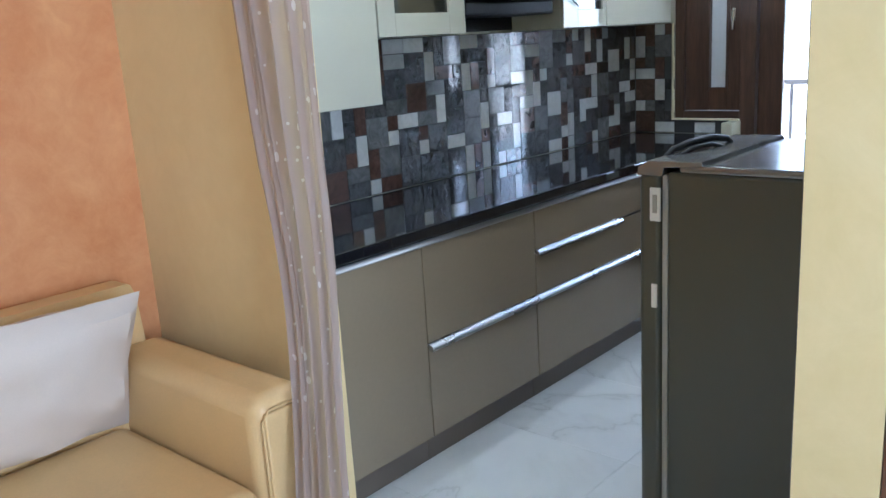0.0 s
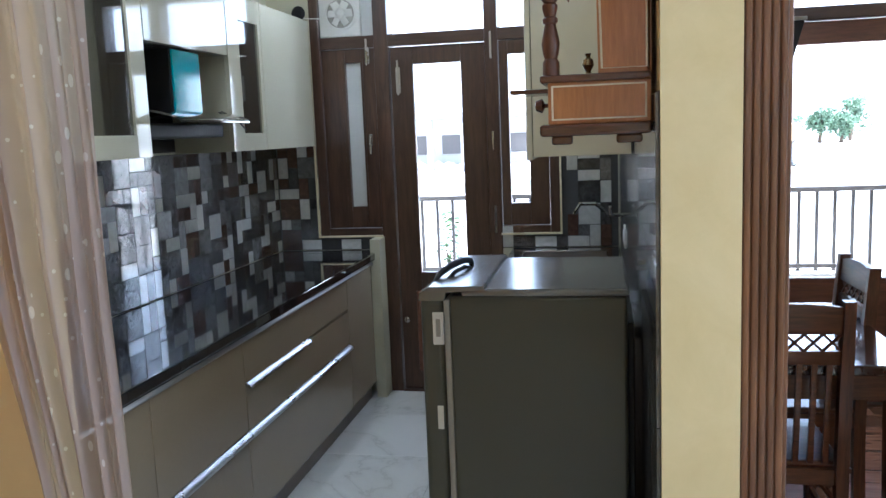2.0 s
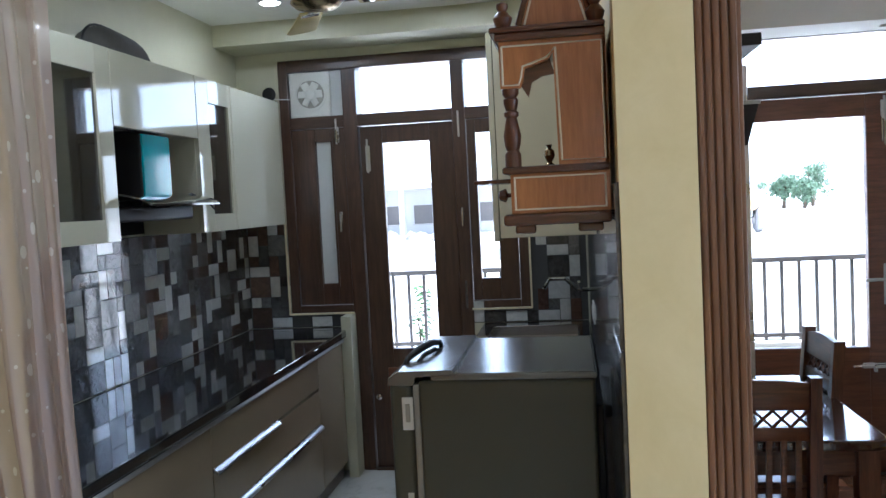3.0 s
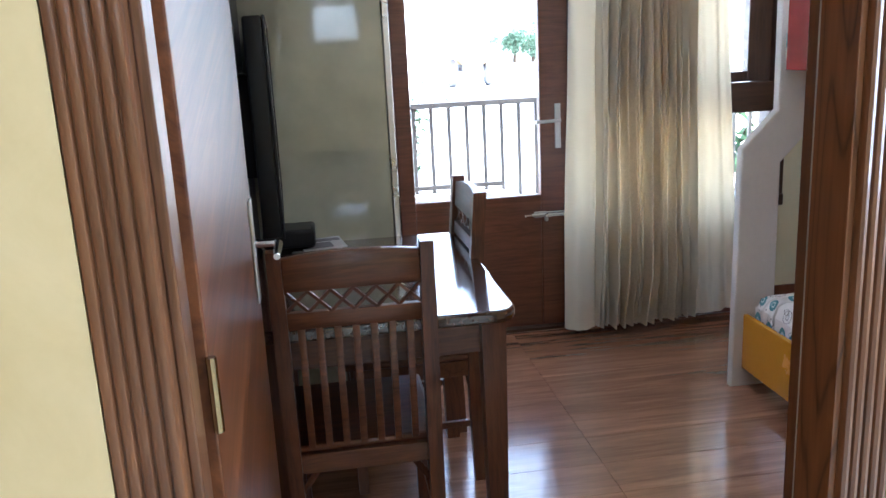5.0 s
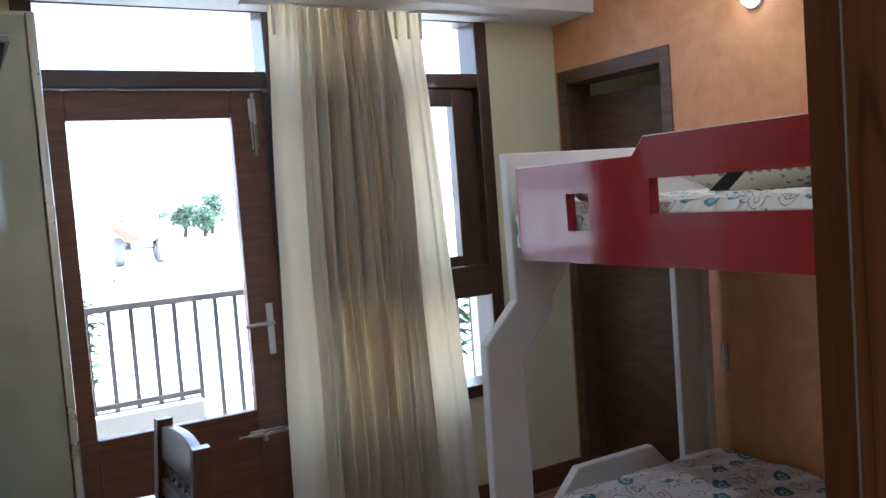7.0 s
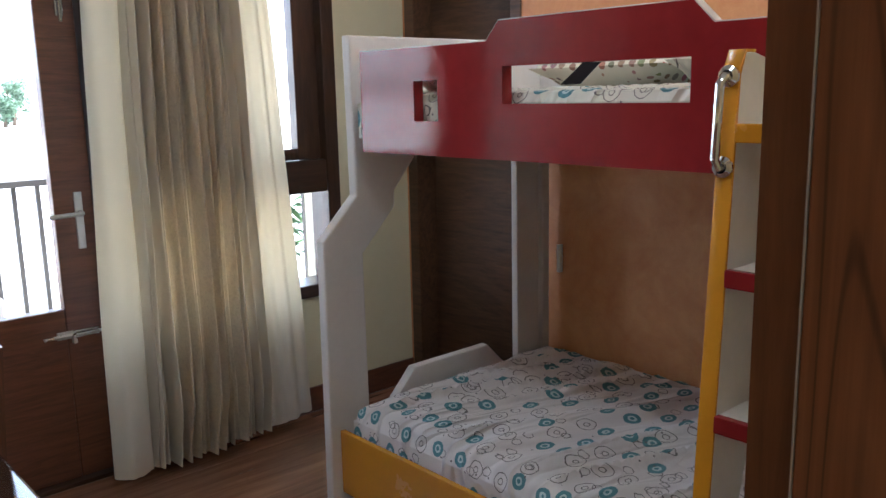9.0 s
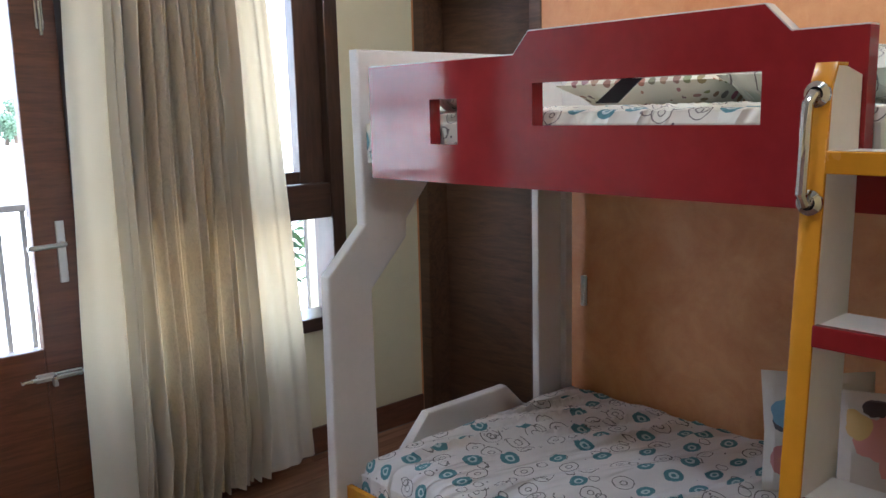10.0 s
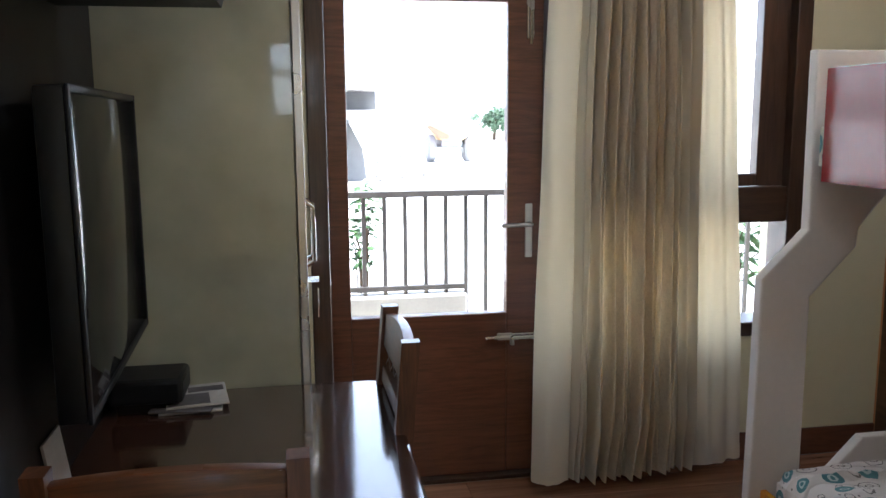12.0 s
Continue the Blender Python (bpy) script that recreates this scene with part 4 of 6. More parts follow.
sth = thing("stair_house", "pale rendered house with an outside stair and a covered landing", "building", (0.0, 34.0, -0.8))
part("wall", bx(-2.6, 1.95, 32.0, 40.0, -0.8, 7.2, 0.02), M_bldg, sth)
part("corner_pier", bx(1.95, 2.34, 32.3, 40.0, 2.62, 7.2, 0.02), M_concrete, sth)
for z in (3.6, 5.0):
    wn = part("window", bx(1.2, 1.86, 31.95, 32.02, z, z + 1.0, 0.01), M_rail, sth)
    part("sill", bx(1.15, 1.90, 31.86, 32.0, z - 0.1, z, 0.01), M_concrete, wn)
part("landing", bx(1.95, 3.28, 32.0, 34.4, 1.68, 1.80, 0.01), M_concrete, sth)
part("landing_roof", bx(1.90, 3.34, 31.9, 34.5, 2.52, 2.62, 0.01), M_concrete, sth)
part("landing_back", bx(1.95, 3.28, 34.2, 34.4, 1.80, 2.52, 0.01), M_shade_grey, sth)
part("landing_post", bx(3.18, 3.28, 32.0, 32.1, 1.80, 2.52, 0.005), M_concrete, sth)
# Dark wedge standing in for the shade below the steps.
part("under_stair_shade", prism([(1.95, -0.8), (2.75, -0.8), (2.60, 0.40), (1.95, 1.68)], 'y', 32.4, 34.0, 0.0), M_shade_grey, sth)
for k in range(8):
    part("stair_step", bx(1.95 + k * 0.13, 2.12 + k * 0.13, 31.6, 32.38, 1.50 - k * 0.18, 1.68 - k * 0.18, 0.005), M_concrete, sth)
rub = []
rg = random.Random(6)
for i in range(70):
    x, y, r = rg.uniform(-14, -6), rg.uniform(50, 56), rg.uniform(0.15, 0.5)
    if i > 18:
        y = rg.uniform(27, 52)
        x, r = 0.09 * y + rg.uniform(-0.6, 2.2), rg.uniform(0.06, 0.22)
    b = bmesh.new()
    bmesh.ops.create_icosphere(b, subdivisions=1, radius=r)
    for v in b.verts:
        v.co = Vector((x, y, -0.8 + r * 0.3)) + v.co * rg.uniform(0.7, 1.2)
    rub.append(b)
tagged(part("rubble", merged(*rub), M_rubble, None, "heap of pale rubble on the ground", smooth=False), kind="stuff")


# ---- kitchen things ----
FX = -1.83


def base_unit(y0, y1, fronts, label):
    """Base cabinet: fronts as (z0, z1, handle length or 0)."""
    t = thing("base_cabinet", label, "cabinet", (-2.13, (y0 + y1) / 2, 0.0), "kitchen base cabinets")
    part("body", bx(-2.425, FX - 0.02, y0 + 0.002, y1 - 0.002, 0.095, 0.838, 0.002), M_taupe_d, t)
    part("kickboard", bx(-2.40, FX - 0.035, y0 + 0.001, y1 - 0.001, 0.0, 0.095, 0.002), M_taupe_d, t)
    for z0, z1, ya, yb in fronts:
        d = part("drawer_front" if z1 - z0 < 0.5 else "door", bx(FX - 0.019, FX, y0 + 0.0025, y1 - 0.0025, z0 + 0.002, z1 - 0.002, 0.0025), M_taupe, t)
        if yb > ya:
            prof = [(FX - 0.004, z1 + 0.010), (FX + 0.002, z1 + 0.010), (FX + 0.016, z1 + 0.002), (FX + 0.020, z1 - 0.006), (FX + 0.020, z1 - 0.014), (FX + 0.014, z1 - 0.012), (FX - 0.004, z1 - 0.004)]
            part("handle", prism(prof, 'y', ya, yb), M_alu, d, "aluminium profile handle")
    return t


base_unit(1.655, 2.12, [(0.10, 0.81, 0, 0)], "taupe laminate base cabinet with a plain tall door")
base_unit(2.12, 2.787, [(0.10, 0.445, 2.125, 2.785), (0.455, 0.81, 0, 0)], "taupe laminate drawer cabinet with an aluminium handle")
base_unit(2.787, 4.11, [(0.10, 0.445, 2.79, 4.105), (0.455, 0.638, 2.79, 3.475), (0.645, 0.81, 0, 0)], "taupe laminate three-drawer cabinet with aluminium handles")
base_unit(4.11, 4.598, [(0.10, 0.81, 0, 0)], "taupe laminate base cabinet at the counter's end")
single("counter_profile", prism([(FX - 0.014, 0.838), (FX - 0.006, 0.838), (FX + 0.014, 0.816), (FX + 0.012, 0.811), (FX - 0.014, 0.811)], 'y', 1.66, 4.597), M_alu_dull, "long aluminium grip profile under the worktop", "profile")
ct = thing("worktop", "polished black granite kitchen worktop", "worktop", (-2.1, 3.1, 0.84))
part("granite_slab", bx(-2.428, FX + 0.028, 1.655, 4.598, 0.840, 0.880, 0.006), M_granite, ct)
part("granite_slab", bx(-2.428, FX - 0.004, 4.598, 4.720, 0.840, 0.880, 0.002), M_granite, ct)
part("front_edge", bx(FX + 0.010, FX + 0.0265, 1.657, 4.596, 0.838, 0.8402, 0.0), M_granite, ct)

# right-hand run with the sink, behind the fridge
t = thing("base_cabinet", "taupe laminate sink cabinet behind the refrigerator", "cabinet", (-0.68, 3.75, 0.0), "kitchen base cabinets")
part("body", bx(-0.96, -0.397, 2.76, 4.725, 0.095, 0.838, 0.003), M_taupe_d, t)
part("kickboard", bx(-0.93, -0.397, 2.765, 4.72, 0.0, 0.095, 0.002), M_taupe_d, t)
for i in range(4):
    part("door", bx(-0.98, -0.961, 2.765 + i * 0.49, 3.25 + i * 0.49, 0.10, 0.835, 0.003), M_taupe, t)
wk = thing("worktop", "polished black granite worktop with a sink cut-out", "worktop", (-0.70, 3.74, 0.84))
for r in ((-1.0, -0.395, 2.755, 3.98), (-1.0, -0.395, 4.50, 4.726), (-1.0, -0.92, 3.98, 4.50), (-0.46, -0.395, 3.98, 4.50)):
    part("granite_slab", bx(*r, 0.84, 0.88, 0.004), M_granite, wk)
sk2 = thing("sink", "steel sink set in black granite", "sink", (-0.69, 4.24, 0.70))
part("bowl", merged(bx(-0.92, -0.46, 3.98, 4.50, 0.70, 0.712, 0.004), bx(-0.925, -0.912, 3.97, 4.51, 0.70, 0.893, 0.004), bx(-0.468, -0.455, 3.97, 4.51, 0.70, 0.893, 0.004), bx(-0.92, -0.46, 3.97, 3.985, 0.70, 0.893, 0.004), bx(-0.92, -0.46, 4.495, 4.51, 0.70, 0.893, 0.004)), M_steel, sk2)
part("drain", lathe([(0.035, 0), (0.035, 0.004), (0.02, 0.004)], -0.69, 4.24, 0.712, 16), M_chrome, sk2)
tp = thing("tap", "chrome wall-mounted kitchen tap over the sink", "tap", (-0.40, 4.24, 1.10))
part("spout", tube([(-0.392, 4.24, 1.11), (-0.45, 4.24, 1.11), (-0.52, 4.24, 1.17), (-0.60, 4.24, 1.17), (-0.63, 4.24, 1.12)], 0.011), M_chrome, tp)
part("lever", tube([(-0.44, 4.24, 1.11), (-0.45, 4.19, 1.14), (-0.45, 4.17, 1.16)], 0.008), M_chrome, tp)
sw = thing("switch_plate", "white wall switch plate on dark tiles", "switch", (-0.39, 3.65, 1.03))
part("plate", bx(-0.396, -0.386, 3.57, 3.73, 1.03, 1.12, 0.004), M_label, sw)
for i in range(3):
    part("rocker", bx(-0.400, -0.395, 3.585 + i * 0.048, 3.62 + i * 0.048, 1.05, 1.10, 0.002), M_label, sw)

# upper cabinets over the counter
UX = -2.13


def upper(y0, y1, z0, z1, label, glass_door=None):
    t = thing("wall_cabinet", label, "cabinet", (-2.28, (y0 + y1) / 2, z0), "kitchen wall cabinets")
    if glass_door:
        for a, b in ((y0 + 0.002, y0 + 0.018), (y1 - 0.018, y1 - 0.002)):
            part("side_panel", bx(-2.428, UX - 0.02, a, b, z0, z1, 0.002), M_gloss, t)
        part("bottom_panel", bx(-2.428, UX - 0.02, y0 + 0.018, y1 - 0.018, z0, z0 + 0.018, 0.002), M_gloss, t)
        part("top_panel", bx(-2.428, UX - 0.02, y0 + 0.018, y1 - 0.018, z1 - 0.018, z1, 0.002), M_gloss, t)
        part("back_panel", bx(-2.426, -2.415, y0 + 0.018, y1 - 0.018, z0 + 0.018, z1 - 0.018, 0), M_cabin, t)
        g0, g1, h0, h1 = glass_door
        d = part("door", bx(UX - 0.019, UX, y0 + 0.002, g0, z0, z1, 0.002), M_gloss, t)
        part("stile", bx(UX - 0.019, UX, g1, y1 - 0.002, z0, z1, 0.002), M_gloss, d)
        part("rail", bx(UX - 0.019, UX, g0, g1, z0, h0, 0.002), M_gloss, d)
        part("rail", bx(UX - 0.019, UX, g0, g1, h1, z1, 0.002), M_gloss, d)
        part("door_glass", bx(UX - 0.016, UX - 0.010, g0 - 0.005, g1 + 0.005, h0 - 0.005, h1 + 0.005, 0), M_dkglass, d)
    else:
        part("body", bx(-2.428, UX - 0.02, y0 + 0.002, y1 - 0.002, z0, z1, 0.002), M_gloss, t)
        part("door", bx(UX - 0.019, UX, y0 + 0.002, y1 - 0.002, z0, z1, 0.003), M_gloss, t)
    return t


upper(1.66, 2.29, 1.275, 2.225, "tall cream gloss wall cabinet")
upper(2.294, 2.79, 1.512, 2.225, "cream gloss wall cabinet with a smoked glass door", (2.385, 2.69, 1.595, 2.12))
upper(2.792, 3.50, 1.94, 2.225, "cream gloss cabinet over the cooker hood")
upper(3.502, 3.895, 1.512, 2.225, "cream gloss wall cabinet with a narrow glass door", (3.63, 3.86, 1.595, 2.115))
upper(3.897, 4.60, 1.512, 2.225, "cream gloss wall cabinet with a plain door")

hood = thing("cooker_hood", "cooker hood with teal film and curved smoked glass visor", "cooker hood", (-2.30, 3.15, 1.60))
part("duct_cover", bx(-2.426, -2.156, 3.02, 3.26, 1.67, 1.935, 0.008), M_black, hood)
part("film_panel", bx(-2.157, -2.148, 3.025, 3.255, 1.68, 1.93, 0.004), M_teal, hood, "teal protective film panel")
part("body", bx(-2.426, -2.16, 2.83, 3.47, 1.58, 1.64, 0.01), M_shelf, hood)
arc = [(-2.426 + 0.40 * math.sin(a), 1.655 + 0.055 * math.cos(a * 1.2)) for a in [i * 1.45 / 8 for i in range(9)]]
part("visor", prism(arc + [(x, z - 0.008) for x, z in reversed(arc)], 'y', 2.84, 3.46), M_dkglass, hood, "curved smoked glass visor")
part("back_plate", bx(-2.428, -2.42, 2.80, 3.495, 1.52, 1.935, 0), M_black, hood)
single("cable", tube([(-2.16, 3.30, 1.665), (-2.13, 3.40, 1.69), (-2.12, 3.52, 1.66), (-2.12, 3.62, 1.61)], 0.004, 6), M_black, "thin black cable hanging by the hood", "cable")

bk = thing("storage_bag", "dark grey dome-shaped bag on the wall cabinets", "bag", (-2.28, 3.0, 2.225))
dome = bmesh.new()
bmesh.ops.create_uvsphere(dome, u_segments=24, v_segments=14, radius=1)
for v in dome.verts:
    v.co = Vector((-2.28 + 0.11 * v.co.x, 3.08 + 0.22 * math.copysign(abs(v.co.y) ** 0.7, v.co.y), 2.227 + (0.125 - 0.025 * v.co.y) * max(0.0, v.co.z) + 0.006 * noise.noise(v.co * 5)))
part("bag_shell", dome, M_wicker, bk)
part("bag_piping", tube([(-2.28, 3.08 + 0.222 * math.copysign(abs(math.cos(a)) ** 0.7, math.cos(a)), 2.231 + (0.127 - 0.025 * math.cos(a)) * math.sin(a)) for a in [i * math.pi / 16 for i in range(17)]], 0.005, 6), M_black, bk)
kb = thing("door_bell", "small dark round bell on the kitchen wall", "bell", (-2.20, 4.70, 2.25))
part("bell_cup", lathe([(0.012, 0.0), (0.035, -0.008), (0.042, -0.028), (0.02, -0.035)], -2.22, 4.728, 2.285, 18, 'y'), M_black, kb)
part("bell_wire", tube([(-2.22, 4.722, 2.262), (-2.18, 4.72, 2.255), (-2.10, 4.73, 2.25)], 0.003, 6), M_label, kb)

# right-hand wall cabinet and the small wooden shrine beside it
t = thing("wall_cabinet", "cream gloss wall cabinet beside the wooden shrine", "cabinet", (-0.54, 3.2, 1.47), "kitchen wall cabinets")
part("body", bx(-0.705, -0.397, 2.62, 3.9, 1.47, 2.13, 0.002), M_gloss, t)
for i in range(2):
    part("door", bx(-0.726, -0.707, 2.622 + i * 0.64, 3.258 + i * 0.64, 1.46, 2.135, 0.003), M_gloss, t)

sh = thing("wooden_shrine", "carved orange teak home shrine with ivory beading hung on the wall", "shrine", (-0.51, 2.41, 1.50))
X0, X1, Y0, Y1 = -0.650, -0.398, 2.20, 2.60
part("base_moulding", merged(bx(X0 - 0.006, X1, Y0 - 0.015, Y1, 1.520, 1.552, 0.008), bx(X0 + 0.02, X0 + 0.07, Y0 + 0.01, Y0 + 0.06, 1.497, 1.521, 0.006), bx(X1 - 0.08, X1 - 0.02, Y0 + 0.01, Y0 + 0.06, 1.497, 1.521, 0.006)), M_temple_d, sh)
part("drawer_case", bx(X0 + 0.014, X1, Y0, Y1, 1.552, 1.662, 0.003), M_temple, sh)
part("shelf_moulding", bx(X0 - 0.004, X1, Y0 - 0.012, Y1, 1.662, 1.682, 0.006), M_temple_d, sh)
part("drawer_knob", lathe([(0.006, 0.0), (0.006, -0.012), (0.020, -0.018), (0.013, -0.034), (0.003, -0.036)], X0 + 0.014, 2.28, 1.605, 8, 'x'), M_temple_d, sh)
part("incense_shelf", bx(X0 - 0.085, X0 + 0.01, 2.30, 2.50, 1.640, 1.652, 0.003), M_temple_d, sh)


def beaded(name, x0, x1, z0, z1, y, parent):
    w = 0.0045
    part(name, merged(bx(x0, x1, y - 0.004, y + 0.002, z0, z0 + w, 0.001), bx(x0, x1, y - 0.004, y + 0.002, z1 - w, z1, 0.001), bx(x0, x0 + w, y - 0.0038, y + 0.002, z0 + w, z1 - w, 0.001), bx(x1 - w, x1, y - 0.0038, y + 0.002, z0 + w, z1 - w, 0.001)), M_ivory, parent)


beaded("beading", X0 + 0.022, X1 - 0.010, 1.562, 1.654, Y0, sh)
side = [(X1, 1.682), (X1, 2.02), (X0, 2.02), (X0, 1.895), (X0 + 0.048, 1.895), (X0 + 0.056, 1.915), (X0 + 0.060, 1.945), (X0 + 0.085, 1.955), (X0 + 0.115, 1.965), (X0 + 0.128, 1.985), (X0 + 0.132, 1.682)]
part("side_panel", prism(side, 'y', Y0, Y0 + 0.018), M_temple, sh)
ol = [(X0 + 0.006, 2.008), (X0 + 0.006, 1.903), (X0 + 0.044, 1.903), (X0 + 0.050, 1.922), (X0 + 0.055, 1.952), (X0 + 0.085, 1.962), (X0 + 0.112, 1.972), (X0 + 0.134, 1.998), (X0 + 0.140, 1.694), (X1 - 0.010, 1.694), (X1 - 0.010, 2.008), (X0 + 0.006, 2.008)]
part("beading", tube([(x, Y0 - 0.001, z) for x, z in ol], 0.0030, 6), M_ivory, sh)
part("arch_valance", prism([(X0 + 0.05, 1.90), (X0 + 0.062, 1.952), (X0 + 0.12, 1.972), (X0 + 0.13, 1.93), (X0 + 0.10, 1.925), (X0 + 0.075, 1.91), (X0 + 0.066, 1.87)], 'y', Y0 + 0.02, Y0 + 0.032), M_temple_d, sh)
part("back_panel", bx(X1 - 0.012, X1, Y0, Y1, 1.682, 2.02, 0.002), M_temple_d, sh)
prof = [(0.020, 0.0), (0.020, 0.035), (0.015, 0.045), (0.019, 0.06), (0.022, 0.085), (0.015, 0.125), (0.013, 0.135), (0.018, 0.14), (0.018, 0.15), (0.013, 0.155), (0.018, 0.175), (0.018, 0.185), (0.014, 0.19), (0.020, 0.2), (0.020, 0.215)]
for py in (Y0 + 0.022,):
    part("turned_pillar", lathe(prof, X0 + 0.022, py, 1.682, 18), M_chair, sh)
part("cornice", merged(bx(X0 - 0.010, X1, Y0 - 0.018, Y1, 2.02, 2.042, 0.006), bx(X0 - 0.022, X1, Y0 - 0.026, Y1, 2.042, 2.058, 0.006)), M_temple_d, sh)
fin = [(0.014, 0.0), (0.020, 0.012), (0.024, 0.028), (0.014, 0.042), (0.010, 0.046), (0.015, 0.056), (0.014, 0.066), (0.004, 0.072)]
for fx in (X0 + 0.012, X1 - 0.022):
    part("finial", lathe(fin, fx, Y0 + 0.01, 2.058, 16), M_chair, sh)
xm = (X0 + X1) / 2 + 0.01
part("spire_panel", prism([(xm - 0.085, 2.058), (xm + 0.085, 2.058), (xm + 0.012, 2.33), (xm - 0.012, 2.33)], 'y', Y0 + 0.02, Y0 + 0.036), M_temple, sh)
for s in (-1, 1):
    part("spire_edge", tube([(xm + s * 0.090, Y0 + 0.022, 2.058), (xm + s * 0.016, Y0 + 0.022, 2.335)], 0.008, 8), M_temple_d, sh)
    part("beading", tube([(xm + s * 0.074, Y0 + 0.019, 2.062), (xm + s * 0.008, Y0 + 0.019, 2.32)], 0.0028, 6), M_ivory, sh)
part("spire_cap", lathe(fin, xm, Y0 + 0.028, 2.33, 14), M_chair, sh)
# the whole shrine at its true size, hung close to the wall's end
SK = Vector((0.837, 0.738, 0.738))
sh.scale = SK
sh.location = (-0.605 + (-0.51 - X0) * SK.x, 1.602 + (2.41 - Y0) * SK.y, 1.606 - 0.106 * SK.z)
bl = thing("brass_figurine", "small brass vase standing in the shrine", "ornament", (-0.515, 1.70, 1.6625))
part("vase_body", lathe([(0.008, 0), (0.010, 0.004), (0.005, 0.009), (0.012, 0.023), (0.010, 0.034), (0.004, 0.039), (0.007, 0.046)], -0.515, 1.70, 1.6625, 16), M_brass, bl)

# refrigerator
fr = thing("refrigerator", "graphite grey single-door refrigerator standing on marble", "refrigerator", (-0.69, 2.32, 0.0))
part("body", bx(-0.893, -0.43, 2.048, 2.60, 0.055, 1.130, 0.010, 3), M_fridge, fr)
part("top_panel", bx(-0.86, -0.425, 2.046, 2.602, 1.128, 1.148, 0.008), M_fridge_top, fr)
dr = part("door", merged(bx(-0.972, -0.908, 2.046, 2.602, 0.050, 1.125, 0.016, 3)), M_fridge, fr)
part("door_seal", bx(-0.909, -0.892, 2.052, 2.596, 0.06, 1.12, 0.004), M_seal, fr)
part("door_cap", prism([(-0.975, 1.118), (-0.972, 1.140), (-0.945, 1.156), (-0.80, 1.158), (-0.795, 1.147), (-0.90, 1.140), (-0.905, 1.118)], 'y', 2.044, 2.604, 0.002), M_fridge_top, dr)
grip_arch = tube([(-0.948, 2.14, 1.148), (-0.942, 2.18, 1.166), (-0.925, 2.25, 1.177), (-0.905, 2.34, 1.180), (-0.890, 2.41, 1.170), (-0.885, 2.44, 1.150)], [0.006, 0.009, 0.011, 0.011, 0.009, 0.006], 10)
part("grip", merged(grip_arch, tube([(-0.918, 2.17, 1.150), (-0.905, 2.22, 1.166), (-0.888, 2.30, 1.168), (-0.875, 2.36, 1.152)], [0.005, 0.007, 0.007, 0.005], 8)), M_black, dr, "black curved grip")
lock = part("lock_plate", bx(-0.938, -0.908, 2.041, 2.047, 1.0, 1.088, 0.002), M_label, dr, "white lock plate")
part("lock_slot", bx(-0.929, -0.917, 2.0385, 2.042, 1.022, 1.070, 0.001), M_seal, lock)
part("sticker", bx(-0.934, -0.918, 2.042, 2.047, 0.765, 0.830, 0.001), M_label, dr, "white sticker")
part("plinth", bx(-0.90, -0.44, 2.07, 2.58, 0.03, 0.056, 0.004), M_black, fr)
part("hinge_plate", bx(-0.955, -0.80, 2.043, 2.07, 0.040, 0.050, 0.002), M_label, fr)
for fx, fy in ((-0.905, 2.075), (-0.905, 2.57), (-0.47, 2.075), (-0.47, 2.57)):
    part("foot", lathe([(0.022, 0.0), (0.024, 0.01), (0.015, 0.014), (0.014, 0.045)], fx, fy, 0.0, 12), M_black, fr)
part("compressor_grille", bx(-0.43, -0.412, 2.09, 2.56, 0.06, 1.05, 0.004), M_black, fr)
part("power_cable", tube([(-0.415, 2.10, 0.30), (-0.402, 2.07, 0.18), (-0.405, 2.04, 0.06), (-0.42, 2.02, 0.008), (-0.47, 2.03, 0.006)], 0.004, 6), M_black, fr)

# ceiling fan and downlights
fan = thing("ceiling_fan", "bronze ceiling fan with gold blades, at rest", "ceiling fan", (-1.452, 3.2, 2.39))
part("motor", lathe([(0.03, 0.0), (0.085, 0.012), (0.105, 0.03), (0.10, 0.05), (0.05, 0.062), (0.045, 0.11)], -1.452, 3.2, 2.39, 28), M_brass, fan)
part("canopy", lathe([(0.045, 0.0), (0.055, 0.02), (0.075, 0.12), (0.078, 0.155)], -1.452, 3.2, 2.495, 24), M_brass, fan)
for i, a in enumerate((-6, 114, 234)):
    rot = Matrix.Translation((-1.452, 3.2, 2.425)) @ Matrix.Rotation(radians(a), 4, 'Z') @ Matrix.Rotation(radians(-11), 4, 'X')
    b = prism([(0.17, -0.055), (0.58, -0.07), (0.60, -0.03), (0.60, 0.05), (0.57, 0.07), (0.17, 0.05)], 'z', -0.003, 0.003, 0.001)
    b.transform(rot)
    bl2 = part("blade", b, M_gold, fan)
    a2 = merged(bx(0.09, 0.22, -0.016, 0.016, -0.006, 0.0, 0.002), bx(0.19, 0.24, -0.04, 0.04, -0.007, -0.002, 0.002))
    a2.transform(rot)
    part("blade_arm", a2, M_chrome, bl2)
# Only the kitchen pair at y 4.0 is known; six are added fill.
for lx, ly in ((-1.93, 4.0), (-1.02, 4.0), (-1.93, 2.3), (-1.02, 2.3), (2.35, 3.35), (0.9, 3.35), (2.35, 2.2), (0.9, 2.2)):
    dl = thing("downlight", "lit round recessed ceiling downlight, in a set with added fill lamps", "downlight", (lx, ly, CEIL - 0.012), "recessed downlights")
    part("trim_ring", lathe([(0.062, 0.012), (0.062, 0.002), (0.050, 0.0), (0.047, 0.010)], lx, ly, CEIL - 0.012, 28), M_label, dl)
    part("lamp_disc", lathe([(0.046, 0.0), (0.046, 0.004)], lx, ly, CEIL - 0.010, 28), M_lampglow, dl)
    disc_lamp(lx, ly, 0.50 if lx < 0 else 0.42)


